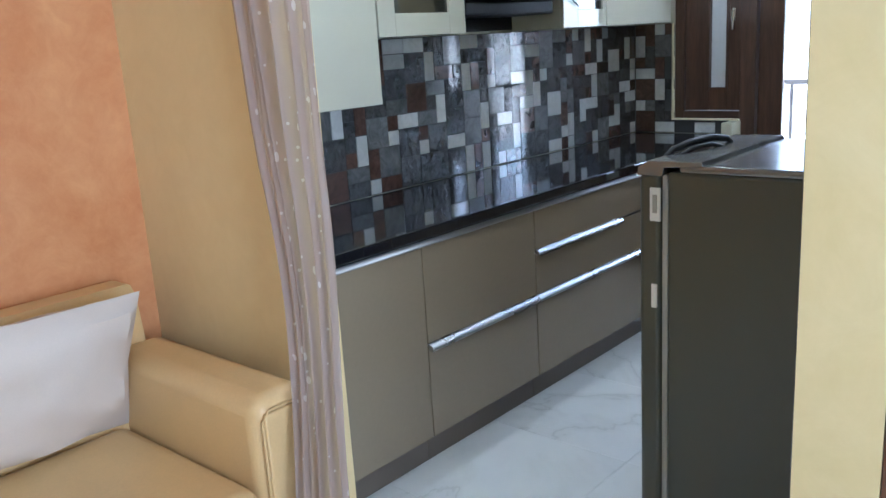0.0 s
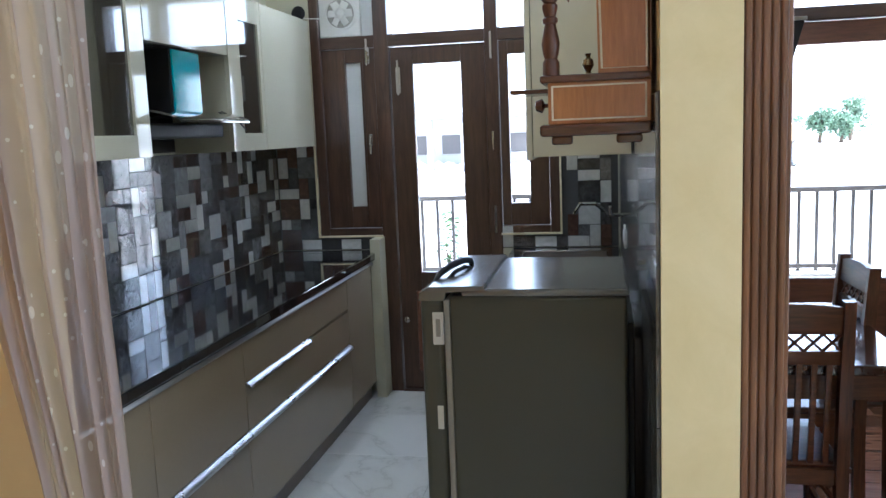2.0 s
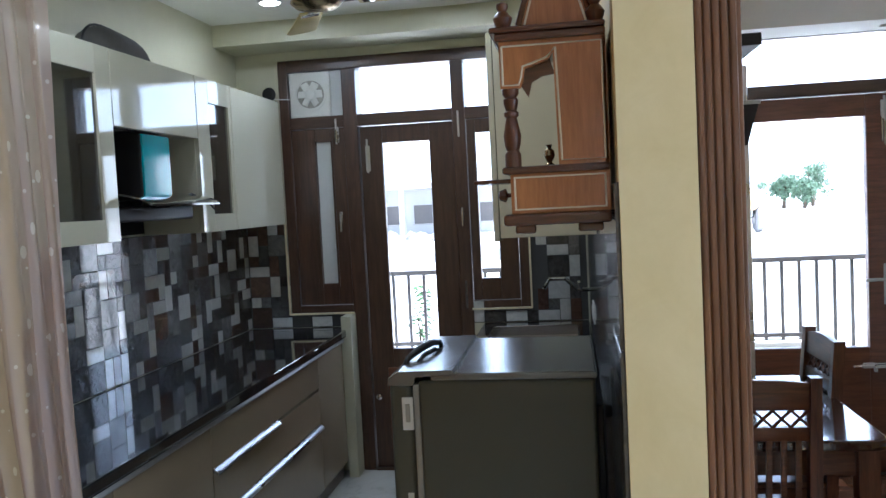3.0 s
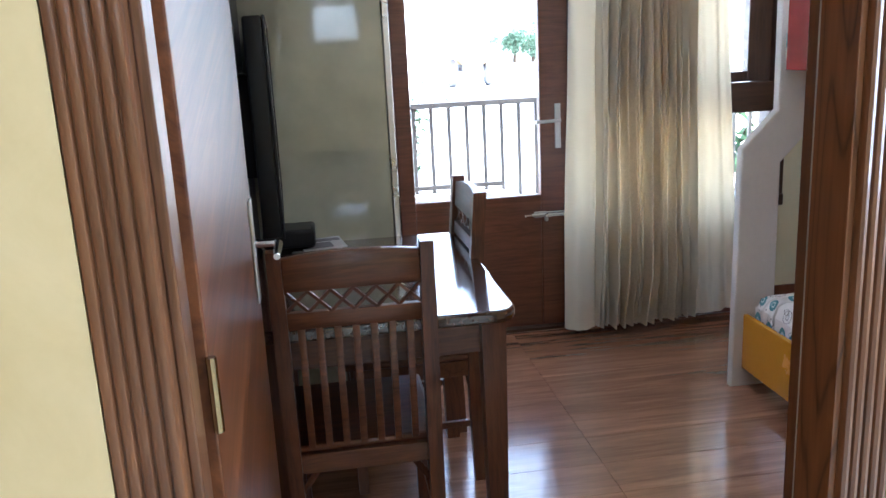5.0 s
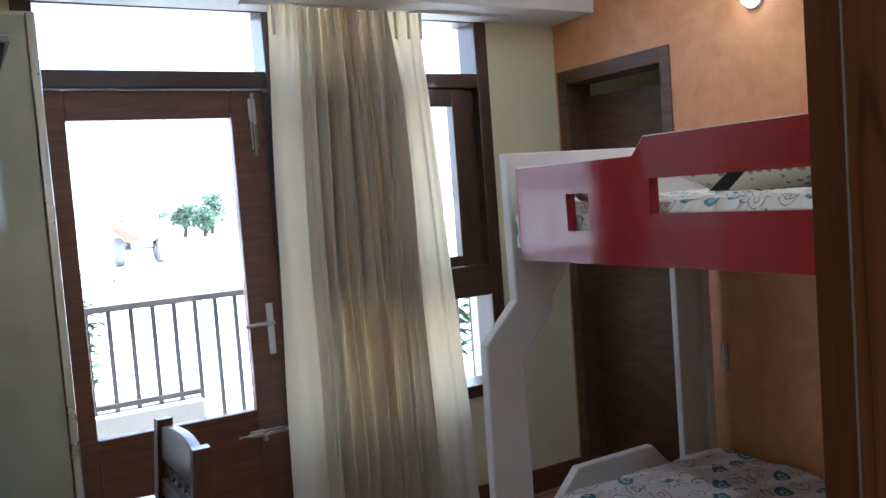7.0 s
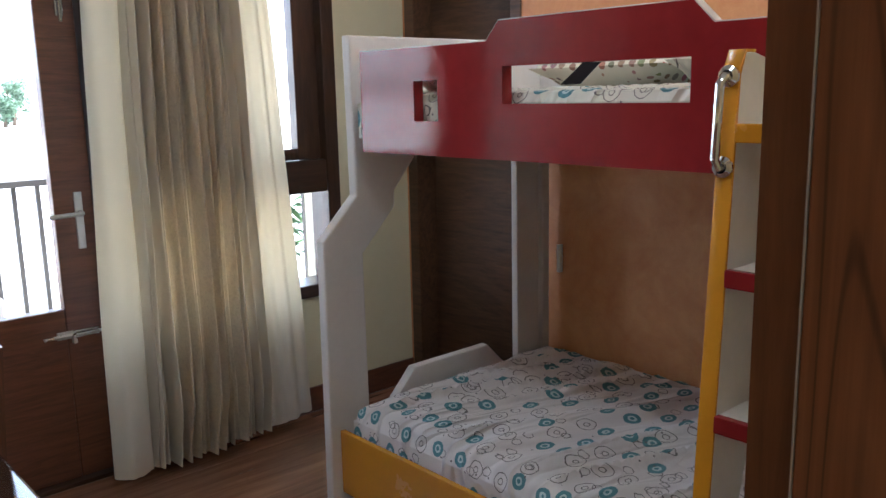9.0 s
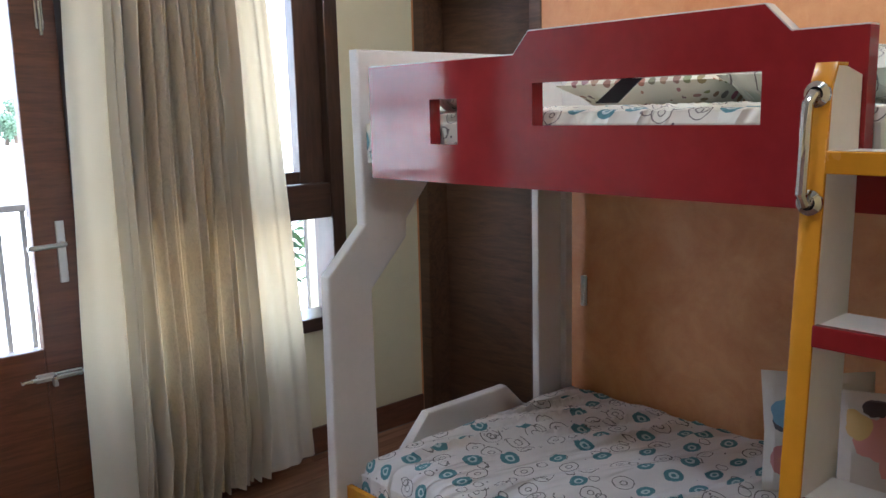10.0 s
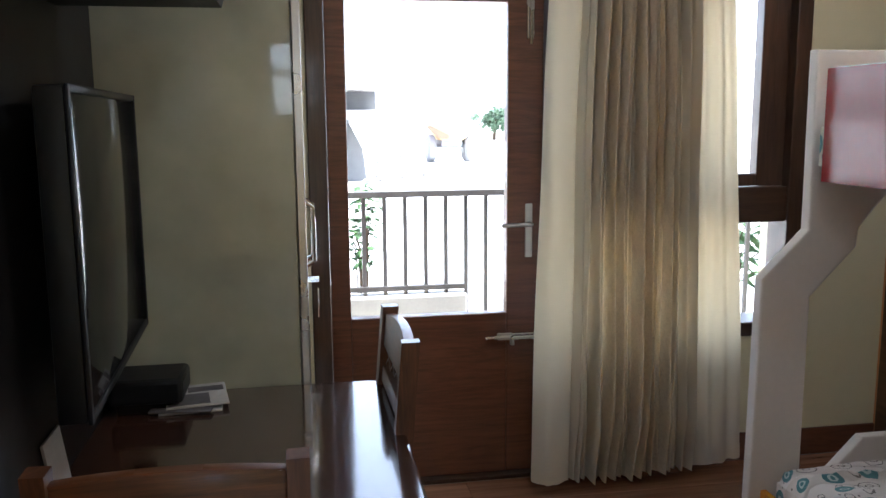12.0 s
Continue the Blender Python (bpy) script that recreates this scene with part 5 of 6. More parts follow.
wl = thing("wall_light", "small lit round wall light high on the orange wall", "wall light", (2.77, 3.38, 2.20))
part("wall_plate", lathe([(0.05, 0.0), (0.05, -0.012), (0.035, -0.018)], 2.79, 3.38, 2.235, 20, 'x'), M_label, wl)
part("lamp_disc", lathe([(0.034, 0.0), (0.038, -0.02), (0.028, -0.035), (0.01, -0.04)], 2.773, 3.38, 2.235, 18, 'x'), M_wallglow, wl)

# ---- curtains ----
def drape(xb0, xb1, xt0, xt1, y, z0, z1, wave, nu, nv, u0=0.0, u1=1.0):
    """A pleated hanging sheet, or its strip from u0 to u1. wave(u, v) gives the depth of the folds."""
    bm = bmesh.new()
    g = []
    for j in range(nv + 1):
        v = j / nv
        row = []
        for i in range(nu + 1):
            u = u0 + (u1 - u0) * i / nu
            x = (xb0 + (xb1 - xb0) * u) * (1 - v) + (xt0 + (xt1 - xt0) * u) * v
            dy, dx, dz = wave(u, v)
            row.append(bm.verts.new((x + dx, y + dy, z0 + (z1 - z0) * v + dz)))
        g.append(row)
    for a, b in zip(g, g[1:]):
        for i in range(nu):
            bm.faces.new((a[i], a[i + 1], b[i + 1], b[i]))
    return bm


def pleats(n, seed):
    """Folds of unequal width and depth: rows of start, end, depth, crest."""
    rng = random.Random(seed)
    w = [rng.choice((0.7, 0.9, 1.0, 1.0, 1.35)) * rng.uniform(0.85, 1.15) for _ in range(n)]
    out, s = [], 0.0
    for a in w:
        out.append((s / sum(w), (s + a) / sum(w), rng.uniform(0.45, 1.0) * min(1.0, 0.55 + 0.45 * a), rng.choice((0.12, 0.2, 0.8, 0.88, 0.5))))
        s += a
    return out


FOLDS = pleats(23, 5)


def bed_wave(u, v):
    lean = 0.0
    if u < 0.17:
        s = u / 0.17
        d = -0.040 * math.sin(math.pi * s) ** 0.8 - 0.009 * math.sin(6.3 * s + 2 * v)
    elif u < 0.76:
        s = (u - 0.17) / 0.59
        s += 0.012 * math.sin(2.4 * v + 5 * s) * math.sin(math.pi * s)
        s = min(max(s, 0.0), 0.9999)
        a, b, deep, crest = next(f for f in FOLDS if f[0] <= s < f[1])
        q = (s - a) / (b - a)
        hump = q / crest if q < crest else (1 - q) / (1 - crest)
        deep *= 1 + 0.45 * noise.noise((s * 9, v * 2.2, 4.0))
        lean = (0.5 - crest) * 0.05 * math.sin(hump * math.pi / 2)
        d = 0.055 - 0.150 * deep * (0.6 + 0.4 * min(1.0, v / 0.10)) * math.sin(hump * math.pi / 2) ** 0.62 * (1 - 0.45 * max(0, v - 0.85) / 0.15)
    else:
        s = (u - 0.76) / 0.24
        d = 0.012 * math.sin(s * 8 + 1.0) + 0.006 * math.sin(s * 19 + 2 * v) + 0.018 * s
    if v > 0.90:
        d += 0.012 * math.sin(u * 2 * math.pi * 14) * (v - 0.90) / 0.10
    d += 0.010 * noise.noise((u * 5, v * 2.5, 1.0))
    dx = lean + 0.03 * math.sin(3.1 * v) * (u - 0.5) + 0.008 * noise.noise((u * 14, v * 3, 0))
    dz = -0.03 * (1 - abs(2 * u - 0.7)) + 0.010 * noise.noise((u * 22, 0.0, 2.0)) if v == 0 else 0.0
    return d, dx, dz


cu = thing("curtain", "cream cotton curtain in fine pleats before the balcony window", "curtain", (1.59, 4.42, 0.04))
for u0, u1, cloth_mat, name in ((0.0, 0.33, M_curtain, "cloth"), (0.33, 0.62, M_damask, "damask_band"), (0.62, 1.0, M_curtain, "cloth")):
    n = round(760 * (u1 - u0))
    strip = part(name, drape(1.135, 2.045, 1.205, 1.905, 4.43, 0.075, 2.36, bed_wave, n, 40, u0, u1), cloth_mat, cu, "pale tan damask band sewn into the curtain" if name != "cloth" else "")
    part("hem_band", drape(1.1348, 2.0452, 1.137, 2.0405, 4.4265, 0.073, 0.145, lambda u, v: bed_wave(u, v * 0.0315), n, 3, u0, u1), cloth_mat, strip)
part("curtain_track", bx(1.10, 2.40, 4.44, 4.47, 2.362, 2.376, 0.003), M_label, cu)
for i in range(12):
    hx = 1.22 + i * 0.061
    part("pleat_tape", bx(hx - 0.006, hx + 0.006, 4.405, 4.42, 2.24, 2.355, 0.005), M_curtain, cu)


HANG_Z = (0.0, 0.24, 0.45, 0.72, 0.98, 1.20, 2.30)  # height, left and right edge, depth: drawn in and pushed forward by the sofa arm
HANG_L = (-1.560, -1.562, -1.570, -1.633, -1.709, -1.758, -1.850)
HANG_R = (-1.295, -1.310, -1.355, -1.437, -1.470, -1.474, -1.474)
HANG_Y = (1.270, 1.270, 1.300, 1.380, 1.430, 1.430, 1.430)


def sheer_wave(u, v):
    z = 0.02 + 2.28 * v
    x0, x1, y = (sum(float(np.interp(z + k, HANG_Z, row)) for k in (-0.12, 0.0, 0.12)) / 3 for row in (HANG_L, HANG_R, HANG_Y))
    ph = u * 2 * math.pi * 5.0 + 0.9 * math.sin(2 * v + 5 * u) + 2.6 * noise.noise((u * 4.5, v * 1.2, 7.0))
    amp = 0.5 + 0.7 * abs(noise.noise((u * 6, v * 2, 9.0)))
    fold = 0.020 * amp * math.sin(ph) + 0.008 * math.sin(2.3 * ph + 3 * v) + 0.005 * noise.noise((u * 30, v * 5, 2.0))
    return y + fold, x0 + (x1 - x0) * u + 0.004 * noise.noise((u * 10, v * 4, 3)), 0


sc = thing("sheer_curtain", "dusty mauve sheer curtain with white dots gathered at the opening", "curtain", (-1.50, 1.40, 0.02))
part("cloth", drape(0, 0, 0, 0, 0, 0.02, 2.30, sheer_wave, 160, 60), M_sheer, sc)
part("curtain_rod", tube([(-1.90, 1.43, 2.315), (-0.40, 1.43, 2.315)], 0.012, 10), M_brass, sc)
for bxx in (-1.88, -0.42):
    part("rod_bracket", bx(bxx - 0.012, bxx + 0.012, 1.42, 1.505, 2.30, 2.333, 0.003), M_brass, sc)

# ---- living room ----
so = thing("sofa", "tan leatherette sofa against an orange wall", "sofa", (-2.0, 0.4, 0.0))
part("base", bx(-2.48, -1.64, -0.70, 1.41, 0.05, 0.21, 0.02), M_leather, so)
for i in range(2):
    part("seat_cushion", bx(-2.30, -1.605, 1.232 - (i + 1) * 0.875, 1.232 - i * 0.875 - 0.006, 0.20, 0.397, 0.045, 4), M_leather, so)
part("armrest", bx(-2.36, -1.615, 1.235, 1.420, 0.06, 0.625, 0.05, 4), M_leather, so)
part("armrest", bx(-2.36, -1.615, -0.72, -0.535, 0.06, 0.625, 0.05, 4), M_leather, so)
part("arm_face", bx(-1.622, -1.606, 1.258, 1.400, 0.08, 0.585, 0.007, 3), M_leather, so)
part("arm_piping", tube([(-1.612, 1.252, 0.08), (-1.612, 1.252, 0.565), (-1.612, 1.275, 0.592), (-1.612, 1.385, 0.592), (-1.612, 1.406, 0.565), (-1.612, 1.406, 0.08)], 0.004, 6), M_leather, so)
bkc = prism([(-2.515, 0.20), (-2.28, 0.20), (-2.36, 0.77), (-2.39, 0.80), (-2.48, 0.80), (-2.515, 0.77)], 'y', -0.70, 1.36, 0.02)
part("backrest", bkc, M_leather, so)
for lx in (-2.40, -1.76):
    for ly in (-0.62, 1.38):
        part("leg", lathe([(0.02, 0), (0.028, 0.055)], lx, ly, 0.0, 12), M_black, so)
single("throw_cushion", (lambda b: (b.transform(Matrix.Translation((-2.225, 0.91, 0.628)) @ Matrix.Rotation(radians(-72), 4, 'Y') @ Matrix.Rotation(radians(3), 4, 'Z')), b)[1])(cushion(0.47, 0.68, 0.17)), M_cushion, "pale beige fabric cushion leaning on the sofa", "cushion")

ar = thing("armchair", "small dark varnished wooden armchair in the living room", "armchair", (0.25, 0.95, 0.0))
for ax in (-0.052, 0.48):
    part("arm", tube([(ax, 0.96, 0.70), (ax, 1.04, 0.715), (ax, 1.12, 0.725), (ax, 1.16, 0.715), (ax, 1.175, 0.685), (ax, 1.165, 0.655)], [0.024, 0.027, 0.030, 0.031, 0.026, 0.02], 12), M_chair, ar)
    part("leg", bx(ax - 0.02, ax + 0.02, 1.12, 1.16, 0.0, 0.69, 0.006), M_chair, ar)
    part("leg", bx(ax - 0.02, ax + 0.02, 0.96, 0.99, 0.0, 0.70, 0.006), M_chair, ar)
    part("collar", bx(ax - 0.026, ax + 0.026, 1.114, 1.166, 0.60, 0.618, 0.004), M_chrome, ar)
part("seat", bx(-0.05, 0.48, 0.95, 1.16, 0.36, 0.42, 0.02), M_leather, ar)

# ---- bedroom things ----
# wardrobe: shining cream side, doors towards the room
wd = thing("wardrobe", "tall cream gloss wardrobe beside the balcony door", "wardrobe", (0.02, 4.08, 0.0))
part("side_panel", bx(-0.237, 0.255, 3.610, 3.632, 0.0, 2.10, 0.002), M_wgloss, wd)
part("body", bx(-0.237, 0.25, 3.634, 4.56, 0.06, 2.09, 0.002), M_cabin, wd)
part("edge_strip", bx(0.256, 0.280, 3.606, 3.634, 0.0, 2.105, 0.004), M_alu, wd, "aluminium edge strip")
part("top_board", bx(-0.237, 0.278, 3.612, 4.56, 2.09, 2.108, 0.002), M_gloss, wd)
for i in range(2):
    y0 = 3.638 + i * 0.462
    d = part("door", bx(0.252, 0.272, y0, y0 + 0.458, 0.06, 2.086, 0.003), M_gloss, wd)
    part("handle", tube([(0.272, y0 + (0.40 if i == 0 else 0.06), 1.03), (0.305, y0 + (0.40 if i == 0 else 0.06), 1.05), (0.305, y0 + (0.40 if i == 0 else 0.06), 1.22), (0.272, y0 + (0.40 if i == 0 else 0.06), 1.24)], 0.008), M_chrome, d)
    if i == 0:
        part("lock", merged(lathe([(0.014, 0), (0.014, 0.008)], 0.272, y0 + 0.43, 0.985, 14, 'x'), bx(0.280, 0.318, y0 + 0.427, y0 + 0.433, 0.975, 0.995, 0.001), bx(0.312, 0.316, y0 + 0.425, y0 + 0.437, 0.86, 0.955, 0.001)), M_chrome, d, "chrome lock with hanging keys")

# table
tb = thing("dining_table", "dark polished wooden table with glossy top and rounded corners", "table", (0.13, 3.12, 0.0))


def rounded(x0, x1, y0, y1, r, n=6):
    pts = []
    for cx, cy, a0 in ((x1 - r, y1 - r, 0), (x0 + r, y1 - r, 90), (x0 + r, y0 + r, 180), (x1 - r, y0 + r, 270)):
        for k in range(n + 1):
            a = radians(a0 + 90 * k / n)
            pts.append((cx + r * math.cos(a), cy + r * math.sin(a)))
    return pts


part("tabletop", prism(rounded(-0.225, 0.487, 2.635, 3.604, 0.06), 'z', 0.752, 0.787, 0.008), M_table, tb)
for x0, x1, y0, y1 in ((-0.17, 0.43, 2.70, 2.722), (-0.17, 0.43, 3.52, 3.542), (-0.17, -0.148, 2.722, 3.52), (0.408, 0.43, 2.722, 3.52)):
    part("apron", bx(x0, x1, y0, y1, 0.655, 0.752, 0.003), M_chairx, tb)
for lx in (-0.165, 0.425):
    for ly in (2.70, 3.54):
        lg = prism([(lx - 0.033, ly - 0.033), (lx + 0.033, ly - 0.033), (lx + 0.033, ly + 0.033), (lx - 0.033, ly + 0.033)], 'z', 0.0, 0.752, 0.005)
        for v in lg.verts:
            if v.co.z < 0.1:
                v.co.x, v.co.y = lx + (v.co.x - lx) * 0.72, ly + (v.co.y - ly) * 0.72
        part("leg", lg, M_chair, tb)


def dining_chair():
    """Chair that faces +y, its back legs at y = 0, built at 0, 0, 0."""
    t = thing("dining_chair", "dark-stained wooden dining chair with lattice and slatted back", "chair", (0, 0, 0), "chairs round the table")
    W = 0.185

    def lean(bm):
        for v in bm.verts:
            if v.co.z > 0.44:
                v.co.y -= 0.040 * ((v.co.z - 0.44) / 0.56) ** 1.2
            if v.co.z > 0.79:  # the top of the back is bowed
                v.co.y -= 0.012 * max(0.0, 1 - (v.co.x / W) ** 2)
        return bm

    def post(x):
        bm = bmesh.new()
        rings = []
        for k in range(13):
            z = 1.0 * k / 12
            w = 0.019 if z < 0.9 else 0.017
            rings.append([bm.verts.new((x + a * w, b * 0.021 + (0.03 * max(0, 0.3 - z) * -1), z)) for a, b in ((-1, -1), (1, -1), (1, 1), (-1, 1))])
        for a, b in zip(rings, rings[1:]):
            for i in range(4):
                bm.faces.new((a[i], a[(i + 1) % 4], b[(i + 1) % 4], b[i]))
        bm.faces.new(rings[0][::-1])
        bm.faces.new(rings[-1])
        return lean(bm)

    for s in (-1, 1):
        part("back_post", post(s * W), M_chair, t)
        part("leg", prism([(s * W - 0.017, 0.378), (s * W + 0.017, 0.378), (s * W + 0.017, 0.412), (s * W - 0.017, 0.412)], 'z', 0.0, 0.415, 0.004), M_chair, t)
        part("side_stretcher", bx(s * W - 0.009, s * W + 0.009, 0.02, 0.38, 0.20, 0.222, 0.003), M_chairx, t)
        part("corner_brace", tube([(s * (W - 0.015), 0.01, 0.33), (s * (W - 0.07), 0.02, 0.405)], 0.010, 6), M_chair, t)
        part("foot_glide", lathe([(0.010, 0), (0.010, 0.004)], s * W, 0.395, -0.002, 10), M_label, t)
    part("seat_frame", merged(bx(-W, W, 0.0, 0.03, 0.385, 0.44, 0.004), bx(-W, W, 0.385, 0.412, 0.385, 0.44, 0.004), bx(-W - 0.012, -W + 0.012, 0.02, 0.40, 0.385, 0.44, 0.004), bx(W - 0.012, W + 0.012, 0.02, 0.40, 0.385, 0.44, 0.004)), M_chairx, t)
    part("seat", bx(-W - 0.012, W + 0.012, 0.012, 0.43, 0.44, 0.462, 0.010), M_chairx, t)
    crest = [(-W + 0.017, 0.895), (W - 0.017, 0.895), (W - 0.017, 0.978)] + [(W * math.cos(a), 0.982 + 0.009 * math.sin(a) ** 2 - 0.004 * math.cos(2 * a)) for a in [0.25 + i * 2.64 / 10 for i in range(11)]] + [(-W + 0.017, 0.978)]
    part("crest_rail", lean(prism(crest, 'y', -0.013, 0.013, 0.003)), M_chairx, t)
    part("lattice_rail", lean(bx(-W + 0.017, W - 0.017, -0.012, 0.012, 0.795, 0.840, 0.003)), M_chairx, t)
    n = 6
    for i in range(n):
        xa = -W + 0.017 + (2 * W - 0.034) * i / n
        xb = -W + 0.017 + (2 * W - 0.034) * (i + 1) / n
        for p, q in (((xa, 0.840), (xb, 0.895)), ((xa, 0.895), (xb, 0.840))):
            part("lattice_bar", lean(tube([(p[0], 0, p[1]), (q[0], 0, q[1])], 0.0055, 4)), M_chair, t)
    for i in range(7):
        x = -W + 0.05 + (2 * W - 0.10) * i / 6
        b = prism([(x - 0.009, 0.462), (x + 0.009, 0.462), (x + 0.009, 0.797), (x - 0.009, 0.797)], 'y', -0.006, 0.006, 0.001)
        part("slat", lean(b), M_chairx, t)
    return t


c1 = dining_chair()
c1.matrix_basis = pose(0.065, 2.645, 0.0, 0, 0, 0)
c2 = copy_thing(c1, pose(0.456, 3.388, 0.0, 0, 0, 91))
tagged(c2, "dark-stained wooden dining chair tucked in by the balcony door", "chair", "chairs round the table")
c1["label"] = "dark-stained wooden dining chair with a slatted back at the table"

tv = thing("television", "black flat television on the wall above the table", "television", (-0.16, 3.12, 0.98))
def swung(bm):
    """The set hangs swung a little off the wall."""
    bm.transform(Matrix.Translation((-0.135, 3.60, 0)) @ Matrix.Rotation(radians(2.5), 4, 'Z'))
    return bm


part("casing", swung(bx(-0.055, -0.004, -0.745, 0.0, 0.975, 1.555, 0.008)), M_black, tv)
part("screen", swung(bx(-0.006, 0.0, -0.732, -0.013, 0.993, 1.541, 0.001)), M_screen, tv)
part("bezel", swung(merged(bx(-0.004, 0.003, -0.015, 0.001, 0.974, 1.556, 0.002), bx(-0.004, 0.003, -0.746, -0.730, 0.974, 1.556, 0.002), bx(-0.004, 0.003, -0.73, -0.015, 0.974, 0.991, 0.002), bx(-0.004, 0.003, -0.73, -0.015, 1.542, 1.556, 0.002))), M_black, tv)
part("wall_bracket", bx(-0.238, -0.165, 3.15, 3.42, 1.10, 1.40, 0.004), M_black, tv)
single("set_top_box", merged(bx(-0.205, -0.03, 3.42, 3.57, 0.812, 0.875, 0.012), bx(-0.19, -0.06, 3.44, 3.55, 0.787, 0.813, 0.004)), M_black, "black set-top box on the table", "set-top box")
for i, (px, py, a, z) in enumerate(((-0.02, 3.50, 4, 0.0), (-0.03, 3.49, -6, 0.006), (-0.01, 3.51, 9, 0.012))):
    b = bx(-0.075, 0.075, -0.085, 0.085, 0.0, 0.005, 0.001)
    b.transform(Matrix.Translation((px, py, 0.7875 + z)) @ Matrix.Rotation(radians(a), 4, 'Z'))
    nb = single("booklet", b, M_paper if i != 1 else M_print, "thin printed booklet lying on the table", "booklet", "papers on the table")
    if i == 2:
        e = merged(bx(-0.070, 0.030, -0.075, 0.005, 0.005, 0.0062, 0), bx(-0.020, 0.068, 0.022, 0.060, 0.005, 0.0062, 0))
        e.transform(Matrix.Translation((px, py, 0.7875 + z)) @ Matrix.Rotation(radians(a), 4, 'Z'))
        e.transform(Matrix.Translation(-nb.location))
        me = bpy.data.meshes.new("cover_print")
        e.to_mesh(me)
        e.free()
        me.materials.append(M_print)
        o = new("cover_print", me)
        o.parent = nb

card = bx(-0.003, 0.003, -0.055, 0.055, 0.0, 0.115, 0.001)
card.transform(Matrix.Translation((-0.205, 3.02, 0.7875)) @ Matrix.Rotation(radians(-8), 4, 'Y'))
single("card", card, M_paper, "pale card leaning on the wall under the television", "card")

ws = thing("wall_shelf", "dark wood wall shelf unit above the television", "shelf", (-0.05, 3.05, 1.73))
part("lower_box", prism([(-0.238, 1.735), (0.112, 1.735), (0.150, 1.868), (-0.238, 1.868)], 'y', 2.80, 3.32, 0.003), M_shelf, ws)
part("shelf_edge", bx(-0.238, 0.156, 2.796, 3.324, 1.868, 1.880, 0.002), M_seal, ws)
part("back_panel", bx(-0.238, -0.20, 2.80, 3.32, 1.88, 2.06, 0.002), M_black, ws)
part("back_board", bx(-0.2385, -0.2262, 2.46, 3.607, 0.30, 2.22, 0.002), M_shelf, ws, "dark wood back board")
part("upper_board", bx(-0.238, 0.165, 2.80, 3.32, 2.06, 2.10, 0.003), M_shelf, ws)
part("bracket", prism([(0.12, 2.06), (0.05, 2.055), (-0.02, 2.02), (-0.06, 1.96), (-0.08, 1.88), (-0.16, 1.88), (-0.16, 2.06)], 'y', 2.81, 2.835, 0.002), M_shelf, ws)
vsx = thing("brass_figurine", "small silvery ornament standing on the shelf", "ornament", (0.02, 3.1, 1.88))
part("ornament_body", lathe([(0.014, 0), (0.016, 0.01), (0.006, 0.02), (0.010, 0.06), (0.005, 0.09), (0.012, 0.10), (0.003, 0.12)], 0.02, 3.1, 1.88, 12), M_chrome, vsx)

# bunk bed
bb = thing("bunk_bed", "white, red and mustard painted wooden bunk bed", "bunk bed", (2.2, 2.7, 0.0))
prof = [(1.637, 0.0), (1.815, 0.0), (1.813, 0.94), (1.961, 1.093), (1.963, 1.151), (2.06, 1.262), (2.06, 1.30), (2.76, 1.30), (2.76, 1.688), (1.788, 1.688), (1.792, 1.150), (1.646, 1.003)]
part("end_panel", prism(prof, 'y', 3.690, 3.735, 0.008), M_white_en, bb)


def red_cols():
    rows = [(3.60, 3.332, [(1.305, 1.628)]), (3.332, 3.223, [(1.305, 1.409), (1.529, 1.628)]), (3.223, 3.02, [(1.305, 1.628)]),
            (2.958, 2.381, [(1.305, 1.459), (1.559, 1.680)]), (2.329, 2.19, [(1.305, 1.628)])]
    bms = [bx(1.762, 1.80, b, a, z0, z1, 0) for a, b, zs in rows for z0, z1 in zs]
    bms.append(prism([(3.02, 1.305), (2.958, 1.305), (2.958, 1.680), (2.971, 1.680), (3.02, 1.628)], 'x', 1.762, 1.80))
    bms.append(prism([(2.381, 1.305), (2.329, 1.305), (2.329, 1.628), (2.381, 1.680)], 'x', 1.762, 1.80))
    bms.append(bx(1.762, 1.80, 1.68, 2.19, 1.305, 1.372, 0))
    bm = merged(*bms)
    bmesh.ops.remove_doubles(bm, verts=bm.verts[:], dist=0.0005)
    return bm


part("guard_rail", red_cols(), M_red, bb, "glossy red guard rail with cut-out windows", smooth=False)
part("rail_capping", merged(prism([(3.60, 1.6285), (3.02, 1.6285), (2.971, 1.6805), (2.382, 1.6805), (2.329, 1.6285), (2.19, 1.6285), (2.19, 1.631), (2.327, 1.631), (2.381, 1.683), (2.972, 1.683), (3.021, 1.631), (3.60, 1.631)], 'x', 1.764, 1.798)), M_white_en, bb, smooth=False)
part("upper_deck", bx(1.84, 2.76, 1.68, 3.69, 1.31, 1.345, 0.003), M_white_en, bb)
part("back_rail", bx(2.745, 2.775, 1.68, 3.69, 1.31, 1.62, 0.004), M_white_en, bb)
part("side_board", bx(1.678, 1.700, 1.70, 3.69, 0.085, 0.320, 0.004), M_mustard, bb, "mustard painted side board")
part("lower_deck", bx(1.70, 2.75, 1.70, 3.67, 0.14, 0.19, 0.003), M_white_en, bb)
part("foot_board", prism([(1.70, 0.10), (1.70, 0.19), (1.885, 0.375), (1.996, 0.489), (2.380, 0.490), (2.47, 0.40), (2.56, 0.36), (2.56, 0.10)], 'y', 3.645, 3.685, 0.006), M_white_en, bb)
part("rear_post", prism([(2.566, 0.0), (2.700, 0.0), (2.700, 1.309), (2.520, 1.309), (2.520, 1.285), (2.556, 1.24), (2.566, 1.20)], 'y', 3.655, 3.688, 0.006), M_white_en, bb)
